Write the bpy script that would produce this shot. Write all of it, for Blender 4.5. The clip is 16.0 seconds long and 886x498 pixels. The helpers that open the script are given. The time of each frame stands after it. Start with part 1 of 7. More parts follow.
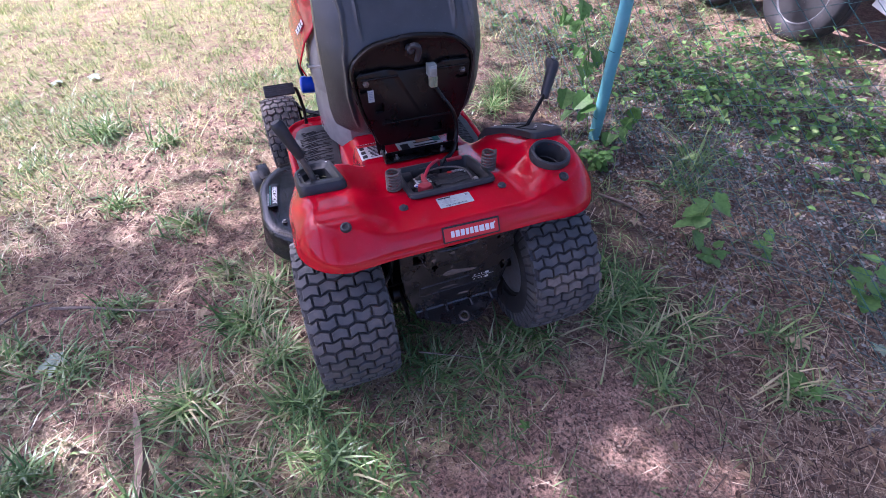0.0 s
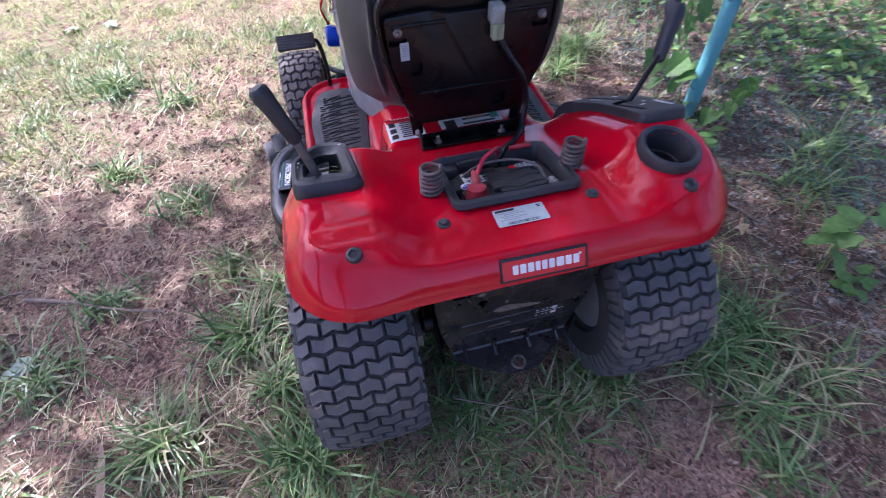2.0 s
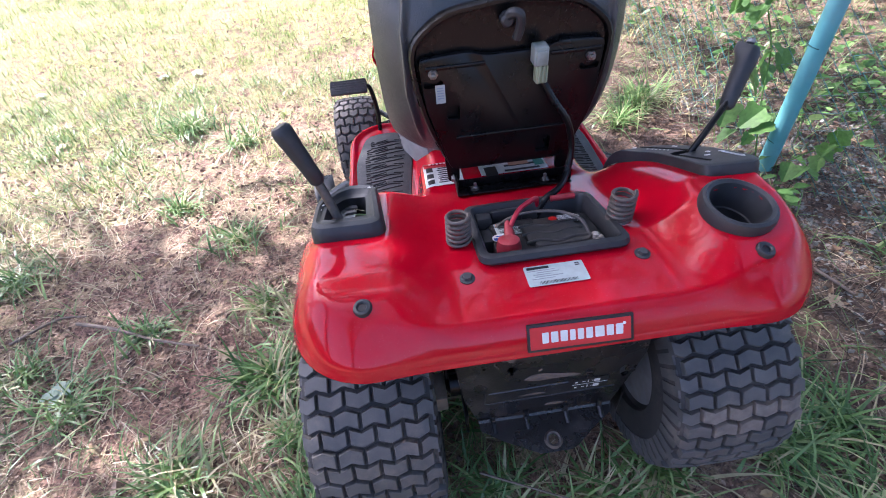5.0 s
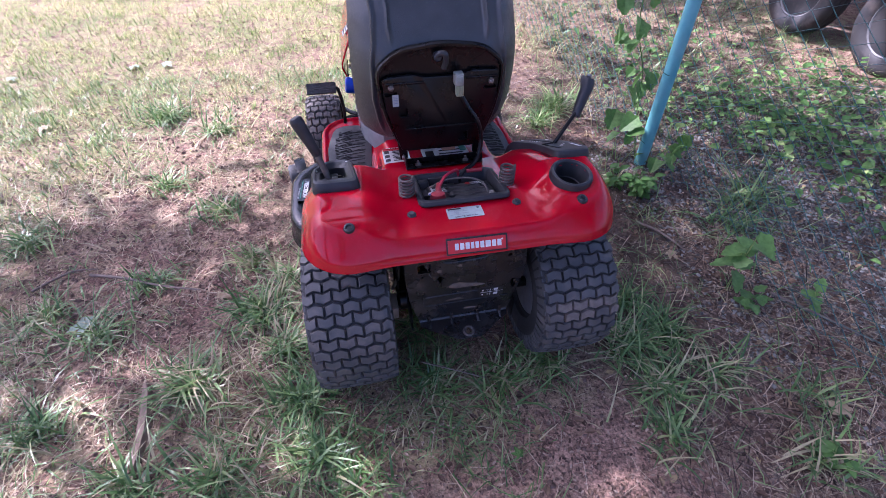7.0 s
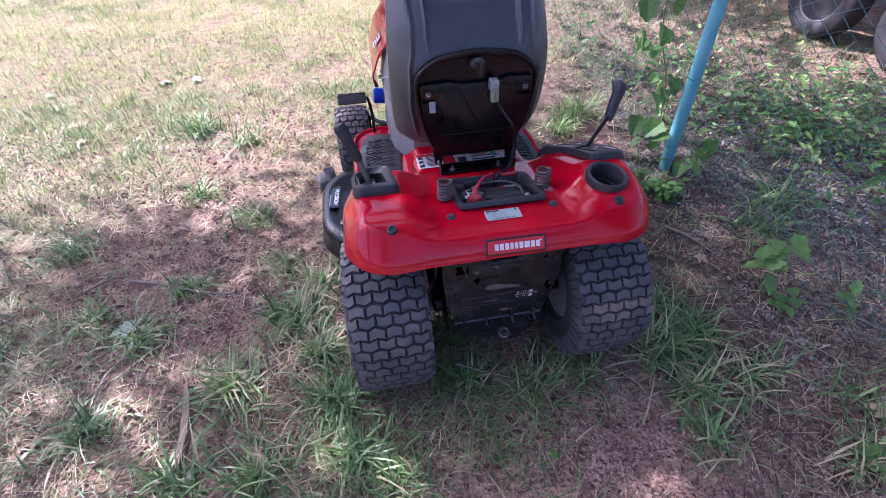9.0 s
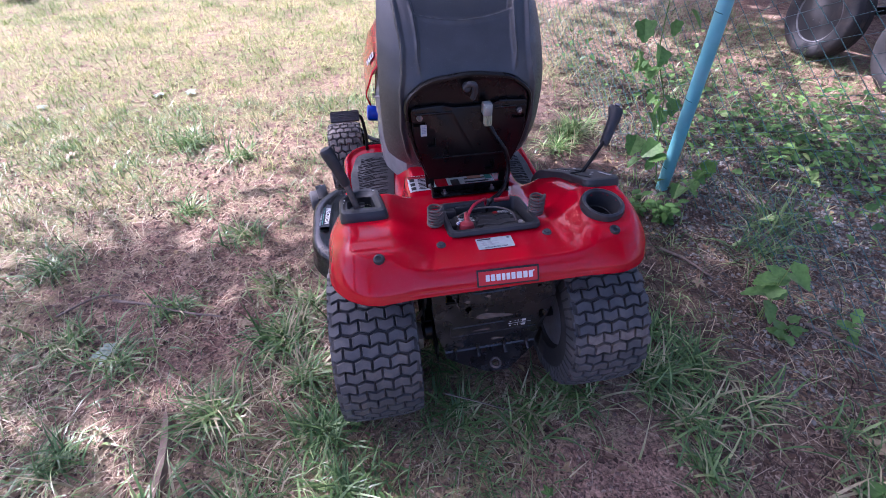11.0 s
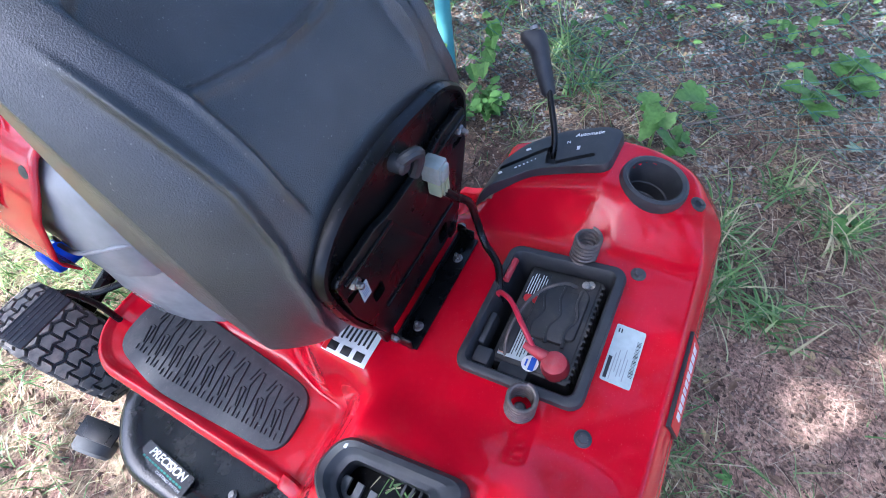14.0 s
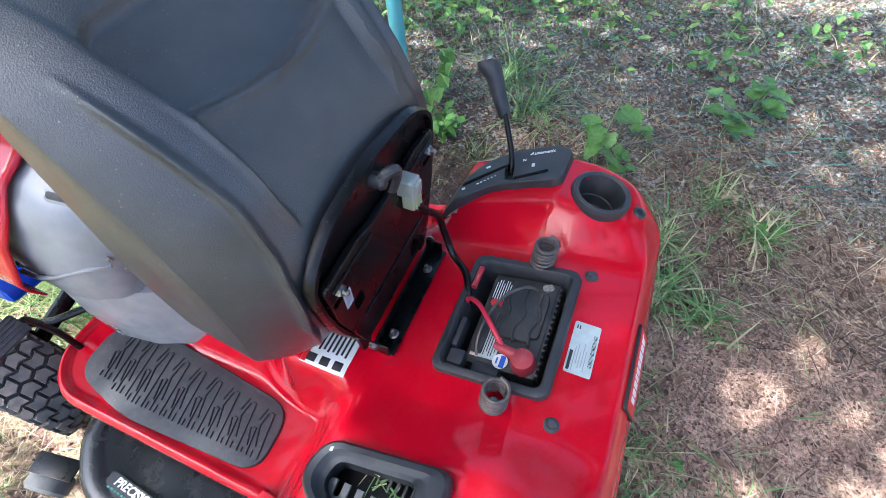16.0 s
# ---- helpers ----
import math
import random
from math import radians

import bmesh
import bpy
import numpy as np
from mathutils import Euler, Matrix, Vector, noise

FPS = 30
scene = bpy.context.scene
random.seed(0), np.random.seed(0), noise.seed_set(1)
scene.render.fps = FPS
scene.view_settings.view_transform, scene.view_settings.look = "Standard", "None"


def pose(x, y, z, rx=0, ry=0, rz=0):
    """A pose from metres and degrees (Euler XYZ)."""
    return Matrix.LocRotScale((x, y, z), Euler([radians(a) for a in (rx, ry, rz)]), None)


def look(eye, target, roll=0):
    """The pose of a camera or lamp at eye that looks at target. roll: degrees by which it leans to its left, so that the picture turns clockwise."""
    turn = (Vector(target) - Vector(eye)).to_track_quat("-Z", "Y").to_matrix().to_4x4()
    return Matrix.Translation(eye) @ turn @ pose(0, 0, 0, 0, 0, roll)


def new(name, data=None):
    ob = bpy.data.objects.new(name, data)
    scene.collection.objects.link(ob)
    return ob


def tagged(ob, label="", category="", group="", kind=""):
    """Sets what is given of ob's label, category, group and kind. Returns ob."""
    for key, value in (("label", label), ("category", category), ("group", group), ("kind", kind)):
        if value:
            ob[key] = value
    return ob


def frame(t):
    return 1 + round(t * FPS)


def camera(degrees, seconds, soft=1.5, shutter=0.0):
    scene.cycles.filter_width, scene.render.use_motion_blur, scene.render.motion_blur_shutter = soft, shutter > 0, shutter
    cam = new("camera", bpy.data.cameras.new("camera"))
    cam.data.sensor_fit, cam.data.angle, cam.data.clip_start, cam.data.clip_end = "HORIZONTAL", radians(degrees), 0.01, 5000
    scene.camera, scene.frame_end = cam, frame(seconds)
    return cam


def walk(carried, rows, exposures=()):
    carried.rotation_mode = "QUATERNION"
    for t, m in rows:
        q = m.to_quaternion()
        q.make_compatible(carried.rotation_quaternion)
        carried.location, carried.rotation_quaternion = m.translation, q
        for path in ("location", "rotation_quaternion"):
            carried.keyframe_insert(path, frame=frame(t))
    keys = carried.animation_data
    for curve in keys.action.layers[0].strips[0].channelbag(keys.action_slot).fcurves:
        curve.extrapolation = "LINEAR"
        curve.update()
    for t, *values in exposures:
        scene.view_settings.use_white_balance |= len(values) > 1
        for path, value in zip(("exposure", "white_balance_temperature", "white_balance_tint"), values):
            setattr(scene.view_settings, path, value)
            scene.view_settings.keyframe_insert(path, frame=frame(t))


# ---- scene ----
cam = camera(87.7, 16.0, soft=0.4, shutter=0.2)
PATH = [
    (0, (-0.374, -0.915, 1.469), (0.117, 0.397, 0.041), 0.4),
    (0.5, (-0.37, -0.917, 1.473), (0.135, 0.41, 0.064), 0.8),
    (1, (-0.356, -0.922, 1.469), (0.158, 0.41, 0.069), 1.0),
    (1.5, (-0.322, -0.768, 1.41), (0.178, 0.544, -0.014), 1.5),
    (2, (-0.276, -0.549, 1.27), (0.019, 0.704, -0.261), -1.8),
    (2.2, (-0.23, -0.482, 1.156), (-0.059, 0.781, -0.384), -3.4),
    (2.5, (-0.156, -0.421, 0.983), (0.034, 0.88, -0.524), -1.3),
    (3, (-0.079, -0.368, 0.81), (0.045, 0.961, -0.68), -2.7),
    (3.5, (-0.083, -0.324, 0.779), (0.001, 1.03, -0.691), -1.5),
    (4, (-0.101, -0.344, 0.774), (-0.113, 1.034, -0.675), -3.7),
    (4.3, (-0.132, -0.375, 0.825), (-0.098, 0.983, -0.643), -3.7),
    (4.5, (-0.151, -0.414, 0.947), (-0.101, 1.012, -0.455), -4.6),
    (4.7, (-0.177, -0.44, 1.078), (-0.117, 1.002, -0.307), -5.6),
    (6.8, (-0.258, -0.918, 1.453), (0.049, 0.475, 0.051), 1.5),
    (7, (-0.257, -0.923, 1.456), (0.042, 0.47, 0.053), 0.8),
    (7.5, (-0.272, -0.929, 1.455), (-0.001, 0.465, 0.046), -0.9),
    (8, (-0.296, -0.93, 1.457), (-0.041, 0.468, 0.05), -1.6),
    (8.5, (-0.32, -0.937, 1.454), (-0.066, 0.479, 0.065), -1.7),
    (9, (-0.334, -0.945, 1.456), (-0.082, 0.491, 0.087), -1.1),
    (11.3, (-0.299, -0.851, 1.464), (-0.031, 0.613, 0.127), -0.2),
    (11.5, (-0.333, -0.784, 1.468), (-0.077, 0.67, 0.119), -1.3),
    (12, (-0.457, -0.566, 1.465), (-0.141, 0.862, 0.101), -6.7),
    (12.5, (-0.415, -0.318, 1.43), (0.051, 1.0, 0.0), -8.1),
    (13, (-0.291, -0.082, 1.389), (0.308, 0.977, -0.198), -8.9),
    (13.5, (-0.282, 0.047, 1.36), (0.549, 0.845, -0.275), -7.7),
    (14, (-0.324, 0.068, 1.355), (0.592, 0.679, -0.315), -7.5),
    (14.5, (-0.356, 0.066, 1.37), (0.593, 0.603, -0.306), -6.9),
    (15, (-0.365, 0.067, 1.392), (0.636, 0.575, -0.264), -4.8),
    (15.5, (-0.379, 0.066, 1.399), (0.669, 0.543, -0.237), -2.5),
    (16, (-0.379, 0.071, 1.396), (0.687, 0.536, -0.231), -1.1),
]
EXPOSURES = [(0, 1.85, 5290, 37), (1.5, 1.85, 5290, 37), (2.5, 2.25, 5250, 20), (3, 2.90, 5500, 8), (4.3, 2.95, 5550, 6), (4.7, 2.60, 5700, 14), (5.5, 2.10, 5300, 32), (6.2, 1.90, 5290, 37), (7, 1.85, 5290, 37), (9, 1.85, 5290, 37),
             (11.5, 1.80, 5290, 37), (12.5, 1.80, 5150, 40), (13.5, 2.35, 4950, 26), (14.5, 2.60, 5250, 8), (16, 2.60, 5450, 8)]
walk(cam, [(t, look(eye, target, roll)) for t, eye, target, roll in PATH], EXPOSURES)

# ---- light ----
world = bpy.data.worlds.new("world")
scene.world = world
world.use_nodes = True
wn, wl = world.node_tree.nodes, world.node_tree.links
SUN_DIR = Vector((-0.52, 0.42, 0.80)).normalized()      # from the ground towards the sun
sky = wn.new("ShaderNodeTexSky")
sky.sky_type, sky.sun_disc = "NISHITA", False
sky.sun_elevation = math.asin(SUN_DIR.z)
sky.sun_rotation = math.atan2(SUN_DIR.x, SUN_DIR.y)
sky.air_density, sky.dust_density, sky.ozone_density = 0.7, 3.2, 0.5
wn["Background"].inputs["Strength"].default_value = 0.122
wl.new(sky.outputs["Color"], wn["Background"].inputs["Color"])
sun = new("sun", bpy.data.lights.new("sun", "SUN"))
sun.data.energy, sun.data.angle, sun.data.color = 3.8, radians(0.6), (1.0, 0.93, 0.82)
sun.rotation_euler = SUN_DIR.to_track_quat("Z", "Y").to_euler()


# ---- materials ----
def material(name, base, rough=0.5, metal=0.0, spec=0.5, coat=0.0):
    m = bpy.data.materials.new(name)
    m.use_nodes = True
    b = m.node_tree.nodes["Principled BSDF"]
    b.inputs["Base Color"].default_value = (*base, 1)
    b.inputs["Roughness"].default_value = rough
    b.inputs["Metallic"].default_value = metal
    b.inputs["Specular IOR Level"].default_value = spec
    b.inputs["Coat Weight"].default_value = coat
    return m


def noise_node(m, scale, detail=4.0, rough=0.55, coords="Object"):
    n, l = m.node_tree.nodes, m.node_tree.links
    tc, t = n.new("ShaderNodeTexCoord"), n.new("ShaderNodeTexNoise")
    t.inputs["Scale"].default_value, t.inputs["Detail"].default_value = scale, detail
    t.inputs["Roughness"].default_value = rough
    l.new(tc.outputs[coords], t.inputs["Vector"])
    return t


def ramp(m, source, stops):
    n, l = m.node_tree.nodes, m.node_tree.links
    r = n.new("ShaderNodeValToRGB")
    while len(r.color_ramp.elements) < len(stops):
        r.color_ramp.elements.new(0.5)
    for e, (p, c) in zip(r.color_ramp.elements, stops):
        e.position, e.color = p, (*c, 1)
    l.new(source, r.inputs["Fac"])
    return r


def mix(m, fac, a, b, mode="MIX"):
    n, l = m.node_tree.nodes, m.node_tree.links
    x = n.new("ShaderNodeMix")
    x.data_type, x.blend_type = "RGBA", mode
    for socket, v in ((x.inputs[0], fac), (x.inputs[6], a), (x.inputs[7], b)):
        if isinstance(v, (int, float)):
            socket.default_value = v
        elif isinstance(v, tuple):
            socket.default_value = (*v, 1)
        else:
            l.new(v, socket)
    return x.outputs[2]


def bump(m, source, strength=0.3, distance=0.002):
    n, l = m.node_tree.nodes, m.node_tree.links
    b = n.new("ShaderNodeBump")
    b.inputs["Strength"].default_value, b.inputs["Distance"].default_value = strength, distance
    l.new(source, b.inputs["Height"])
    l.new(b.outputs["Normal"], n["Principled BSDF"].inputs["Normal"])


def grained(name, a, b, rough=(0.4, 0.6), scale=30, fine=400, bump_by=0.2, dist=0.0008, metal=0.0, coat=0.0, spec=0.5, dust=None, specks=None):
    """A surface of two tones at two scales, with fine relief and optional dust."""
    m = material(name, a, rough[0], metal, spec, coat)
    n, l = m.node_tree.nodes, m.node_tree.links
    p = n["Principled BSDF"]
    big, small = noise_node(m, scale, 5), noise_node(m, fine, 2)
    col = mix(m, ramp(m, big.outputs["Fac"], [(0.35, (0, 0, 0)), (0.7, (1, 1, 1))]).outputs["Color"], a, b)
    if dust:
        spots = noise_node(m, scale * 0.6, 8, 0.7)
        col = mix(m, ramp(m, spots.outputs["Fac"], [(0.52, (0, 0, 0)), (0.75, (dust[3],) * 3)]).outputs["Color"], col, dust[:3])
    if specks:
        fine_dust = noise_node(m, specks[4], 1.0, 0.4)
        col = mix(m, ramp(m, fine_dust.outputs["Fac"], [(0.72, (0, 0, 0)), (0.78, (specks[3],) * 3)]).outputs["Color"], col, specks[:3])
    l.new(col, p.inputs["Base Color"])
    rr = n.new("ShaderNodeMapRange")
    rr.inputs["To Min"].default_value, rr.inputs["To Max"].default_value = rough
    l.new(big.outputs["Fac"], rr.inputs["Value"])
    l.new(rr.outputs["Result"], p.inputs["Roughness"])
    bump(m, small.outputs["Fac"], bump_by, dist)
    return m


RED = grained("red_paint", (0.485, 0.0008, 0.0125), (0.415, 0.001, 0.0115), (0.08, 0.16), 9, 700, 0.03, 0.0002, coat=0.26, spec=0.26, dust=(0.36, 0.12, 0.10, 0.10), specks=(0.55, 0.30, 0.26, 0.22, 480))
BLACK_PAINT = grained("black_paint", (0.0032, 0.0032, 0.0035), (0.006, 0.0055, 0.0055), (0.20, 0.38), 22, 300, 0.12, 0.0006, spec=0.28, dust=(0.07, 0.058, 0.05, 0.07), specks=(0.30, 0.25, 0.21, 0.35, 460))
VINYL = grained("black_vinyl", (0.038, 0.0385, 0.040), (0.056, 0.0565, 0.058), (0.26, 0.38), 14, 560, 0.65, 0.0013, spec=0.7, dust=(0.10, 0.095, 0.085, 0.08), specks=(0.4, 0.39, 0.36, 0.35, 420))
PLASTIC = grained("grey_black_plastic", (0.020, 0.021, 0.024), (0.032, 0.033, 0.035), (0.42, 0.58), 25, 1100, 0.25, 0.0004, dust=(0.14, 0.12, 0.10, 0.18))
# Kept darker than the tread so its colour also shades the grooves.
CARCASS = grained("tyre_sidewall_groove_shade", (0.026, 0.026, 0.027), (0.060, 0.055, 0.051), (0.55, 0.8), 18, 350, 0.3, 0.0008, dust=(0.20, 0.155, 0.12, 0.5))
# Paler tan copy of the tread rubber: a sun patch put into the colour.
TREAD_SUN = grained("sun_patch_tread", (0.20, 0.168, 0.142), (0.13, 0.112, 0.098), (0.75, 0.95), 55, 350, 0.5, 0.0012, dust=(0.10, 0.09, 0.085, 0.7))
RUBBER = grained("tyre_rubber", (0.066, 0.066, 0.068), (0.118, 0.112, 0.106), (0.45, 0.7), 18, 350, 0.35, 0.0008, dust=(0.24, 0.19, 0.15, 0.6))
DUSTY_RUBBER = grained("dusty_tyre_rubber", (0.10, 0.092, 0.084), (0.19, 0.165, 0.14), (0.6, 0.8), 24, 350, 0.35, 0.0008, dust=(0.32, 0.26, 0.20, 0.7))
PAD = grained("rubber_mat", (0.034, 0.035, 0.037), (0.056, 0.055, 0.056), (0.55, 0.75), 30, 500, 0.3, 0.0006, dust=(0.17, 0.15, 0.13, 0.35), specks=(0.35, 0.31, 0.26, 0.5, 260))
# Near-black tone puts groove shade onto the raised mat ribs.
GROOVE_SHADE = grained("groove_shade_rubber", (0.010, 0.010, 0.011), (0.020, 0.020, 0.021), (0.5, 0.7), 40, 500, 0.2, 0.0004)
MATT_BLACK = grained("matt_black_paint", (0.003, 0.003, 0.0032), (0.007, 0.0065, 0.006), (0.5, 0.7), 30, 260, 0.4, 0.001, spec=0.12, dust=(0.09, 0.07, 0.06, 0.10))
DECK_PAINT = grained("gloss_black_paint", (0.009, 0.009, 0.010), (0.018, 0.018, 0.018), (0.14, 0.30), 16, 300, 0.06, 0.0004, spec=0.55, dust=(0.14, 0.12, 0.10, 0.30))
PLATE_PAINT = grained("worn_black_paint", (0.011, 0.0105, 0.0105), (0.022, 0.020, 0.0195), (0.16, 0.40), 16, 260, 0.30, 0.0012, spec=0.5, dust=(0.19, 0.16, 0.14, 0.34), specks=(0.30, 0.25, 0.21, 0.35, 460))
STEEL = grained("dull_steel", (0.32, 0.31, 0.30), (0.20, 0.18, 0.16), (0.28, 0.5), 60, 600, 0.2, 0.0003, metal=0.9)
SPRING = grained("dull_grey_spring_steel", (0.095, 0.085, 0.080), (0.17, 0.135, 0.115), (0.4, 0.6), 80, 700, 0.2, 0.0003, metal=0.6)
DUSTY_STEEL = grained("dusty_steel", (0.20, 0.20, 0.20), (0.13, 0.12, 0.11), (0.4, 0.6), 40, 400, 0.2, 0.0004, metal=0.4, dust=(0.24, 0.19, 0.15, 0.5))
RIM = grained("pale_grey_rim_paint", (0.27, 0.27, 0.28), (0.20, 0.19, 0.18), (0.35, 0.5), 25, 300, 0.1, 0.0004, dust=(0.25, 0.19, 0.15, 0.5))
DASH = grained("dark_grey_dash_plastic", (0.22, 0.22, 0.225), (0.28, 0.28, 0.28), (0.18, 0.30), 20, 900, 0.06, 0.0002)
WHITE = grained("white_print", (0.72, 0.72, 0.70), (0.62, 0.61, 0.58), (0.4, 0.5), 60, 500, 0.05, 0.0002)
LABEL = grained("pale_label", (0.42, 0.47, 0.455), (0.36, 0.40, 0.385), (0.35, 0.5), 90, 500, 0.05, 0.0002)
# Print colour, used too for pieces that imitate shaded holes and slots.
DARK_INK_AND_SHADE = material("dark_ink_and_shade", (0.012, 0.012, 0.013), 0.5)
RED_INK = grained("decal_red", (0.55, 0.012, 0.014), (0.50, 0.012, 0.012), (0.3, 0.4), 50, 500, 0.03, 0.0002)
GREEN_INK = material("green_ink", (0.02, 0.22, 0.16), 0.5)
BLUE_INK = material("blue_ink", (0.02, 0.08, 0.42), 0.4)
ORANGE_INK = material("orange_ink", (0.55, 0.27, 0.18), 0.5)
YELLOW_INK = material("yellow_plug", (0.33, 0.36, 0.23), 0.5)
BLUE_PLASTIC = grained("blue_plastic", (0.005, 0.06, 0.55), (0.004, 0.05, 0.42), (0.3, 0.4), 40, 400, 0.05)
RED_RUBBER = grained("red_rubber_boot", (0.36, 0.02, 0.03), (0.30, 0.03, 0.04), (0.4, 0.55), 60, 500, 0.1, dust=(0.3, 0.2, 0.17, 0.4))
PLUG = grained("pale_grey_connector", (0.30, 0.32, 0.29), (0.24, 0.26, 0.22), (0.4, 0.5), 90, 600, 0.1)
BATTERY = grained("battery_casing", (0.018, 0.018, 0.019), (0.034, 0.032, 0.030), (0.4, 0.6), 35, 500, 0.2, 0.0005, dust=(0.16, 0.13, 0.10, 0.4))
LEAD = grained("oxidised_lead", (0.42, 0.40, 0.36), (0.24, 0.21, 0.18), (0.5, 0.7), 120, 700, 0.5, 0.001, metal=0.4)
TEAL = grained("teal_post_coating", (0.13, 0.42, 0.44), (0.18, 0.48, 0.50), (0.35, 0.5), 12, 400, 0.08, 0.0004, dust=(0.25, 0.33, 0.33, 0.3))
MESH_GREEN = grained("green_fence_vinyl", (0.016, 0.085, 0.080), (0.030, 0.13, 0.12), (0.22, 0.36), 20, 500, 0.05)


# ---- mesh helpers ----
def thing(name, label, category, at=(0, 0, 0), group="", kind=""):
    e = new(name)
    e.empty_display_size = 0.05
    e.location = at
    return tagged(e, label, category, group, kind)


def finish(name, bm, mat, smooth=True, sharp=35):
    me = bpy.data.meshes.new(name)
    bmesh.ops.recalc_face_normals(bm, faces=bm.faces)
    if smooth:
        for f in bm.faces:
            f.smooth = True
        for e in bm.edges:
            if len(e.link_faces) == 2 and e.calc_face_angle(0) > radians(sharp):
                e.smooth = False
    bm.to_mesh(me)
    bm.free()
    me.materials.append(mat)
    return me


def part(name, bm, mat, parent, label="", smooth=True, sharp=35):
    ob = new(name, finish(name, bm, mat, smooth, sharp))
    ob.parent = parent
    if parent.type == "EMPTY":
        ob.matrix_parent_inverse = Matrix.Translation(parent.location).inverted()
    return tagged(ob, label)


def pieces(name, bms, mat, parent, m=None, label=""):
    """Each mesh of a list as a part of its own."""
    for b in bms:
        part(name, moved(b, m) if m is not None else b, mat, parent, label, smooth=False)


def box(cx, cy, cz, sx, sy, sz, bevel=0.003, turn=None, segs=2):
    bm = bmesh.new()
    bmesh.ops.create_cube(bm, size=1)
    bmesh.ops.scale(bm, vec=(sx, sy, sz), verts=bm.verts)
    if bevel:
        bmesh.ops.bevel(bm, geom=bm.edges[:], offset=bevel, segments=segs, affect="EDGES", profile=0.5)
    if turn is not None:
        bmesh.ops.transform(bm, matrix=turn, verts=bm.verts)
    bmesh.ops.translate(bm, vec=(cx, cy, cz), verts=bm.verts)
    return bm


def join(*bms):
    out = bmesh.new()
    for b in bms:
        me = bpy.data.meshes.new("t")
        b.to_mesh(me)
        b.free()
        out.from_mesh(me)
        bpy.data.meshes.remove(me)
    return out


def moved(bm, m):
    bmesh.ops.transform(bm, matrix=m, verts=bm.verts)
    return bm


def between(a, b):
    """The turn that lays +Z along the way from a to b."""
    return (Vector(b) - Vector(a)).to_track_quat("Z", "Y").to_matrix().to_4x4()


def lathe(profile, segs=24, closed=False):
    """A body of revolution round Z from (radius, z) pairs."""
    bm = bmesh.new()
    rings = []
    for r, z in profile:
        rings.append([bm.verts.new((r * math.cos(2 * math.pi * k / segs), r * math.sin(2 * math.pi * k / segs), z)) for k in range(segs)])
    pairs = list(zip(rings, rings[1:])) + ([(rings[-1], rings[0])] if closed else [])
    for a, b in pairs:
        for k in range(segs):
            bm.faces.new((a[k], a[(k + 1) % segs], b[(k + 1) % segs], b[k]))
    if not closed:
        for ring in (rings[0], rings[-1]):
            if Vector(ring[0].co.xy).length > 1e-4:
                bm.faces.new(ring)
    return bm


def tube(points, radius, segs=10, taper=None, closed=False):
    """A round bar along points; taper: radius factor per point."""
    bm = bmesh.new()
    pts = [Vector(p) for p in points]
    rings = []
    up = Vector((0.13, 0.21, 0.97))
    for i, p in enumerate(pts):
        d = (pts[min(i + 1, len(pts) - 1)] - pts[max(i - 1, 0)]).normalized()
        a = d.cross(up)
        if a.length < 0.05:
            a = d.cross(Vector((1, 0, 0)))
        a.normalize()
        b = d.cross(a).normalized()
        up = a.cross(d) if a.cross(d).length > 0.05 else up
        r = radius * (taper[i] if taper else 1)
        rings.append([bm.verts.new(p + r * (a * math.cos(2 * math.pi * k / segs) + b * math.sin(2 * math.pi * k / segs))) for k in range(segs)])
    for x, y in zip(rings, rings[1:]):
        for k in range(segs):
            bm.faces.new((x[k], x[(k + 1) % segs], y[(k + 1) % segs], y[k]))
    bm.faces.new(rings[0])
    bm.faces.new(rings[-1])
    return bm


def smooth_line(points, n=6):
    """Catmull-Rom points through the given ones."""
    p = [Vector(q) for q in points]
    p = [p[0] * 2 - p[1]] + p + [p[-1] * 2 - p[-2]]
    out = []
    for i in range(1, len(p) - 2):
        for k in range(n):
            t = k / n
            out.append(0.5 * ((2 * p[i]) + (p[i + 1] - p[i - 1]) * t + (2 * p[i - 1] - 5 * p[i] + 4 * p[i + 1] - p[i + 2]) * t * t + (3 * p[i] - p[i - 1] - 3 * p[i + 1] + p[i + 2]) * t ** 3))
    out.append(p[-2])
    return out


def loft(rings, cap=True, closed=True):
    """Skin over rings of equally many points."""
    bm = bmesh.new()
    vs = [[bm.verts.new(p) for p in r] for r in rings]
    n = len(vs[0])
    for a, b in zip(vs, vs[1:]):
        for k in range(n if closed else n - 1):
            bm.faces.new((a[k], a[(k + 1) % n], b[(k + 1) % n], b[k]))
    if cap and closed:
        bm.faces.new(vs[0])
        bm.faces.new(vs[-1])
    return bm


def rounded_rect(w, h, r, n=6):
    """Outline points of a rounded rectangle of half sizes w, h."""
    out = []
    for cx, cy, a0 in ((w - r, h - r, 0), (r - w, h - r, 90), (r - w, r - h, 180), (w - r, r - h, 270)):
        for k in range(n + 1):
            a = radians(a0 + 90 * k / n)
            out.append((cx + r * math.cos(a), cy + r * math.sin(a)))
    return out


def round_poly(corners, r, n=5):
    """Outline with each corner of a polygon rounded by about r."""
    out, m = [], len(corners)
    for i, c in enumerate(corners):
        c, a, b = Vector(c), Vector(corners[i - 1]), Vector(corners[(i + 1) % m])
        ra = min(r, (a - c).length * 0.45, (b - c).length * 0.45)
        p, q = c + (a - c).normalized() * ra, c + (b - c).normalized() * ra
        for k in range(n + 1):
            t = k / n
            out.append(tuple(p * (1 - t) ** 2 + c * 2 * t * (1 - t) + q * t * t))
    return out


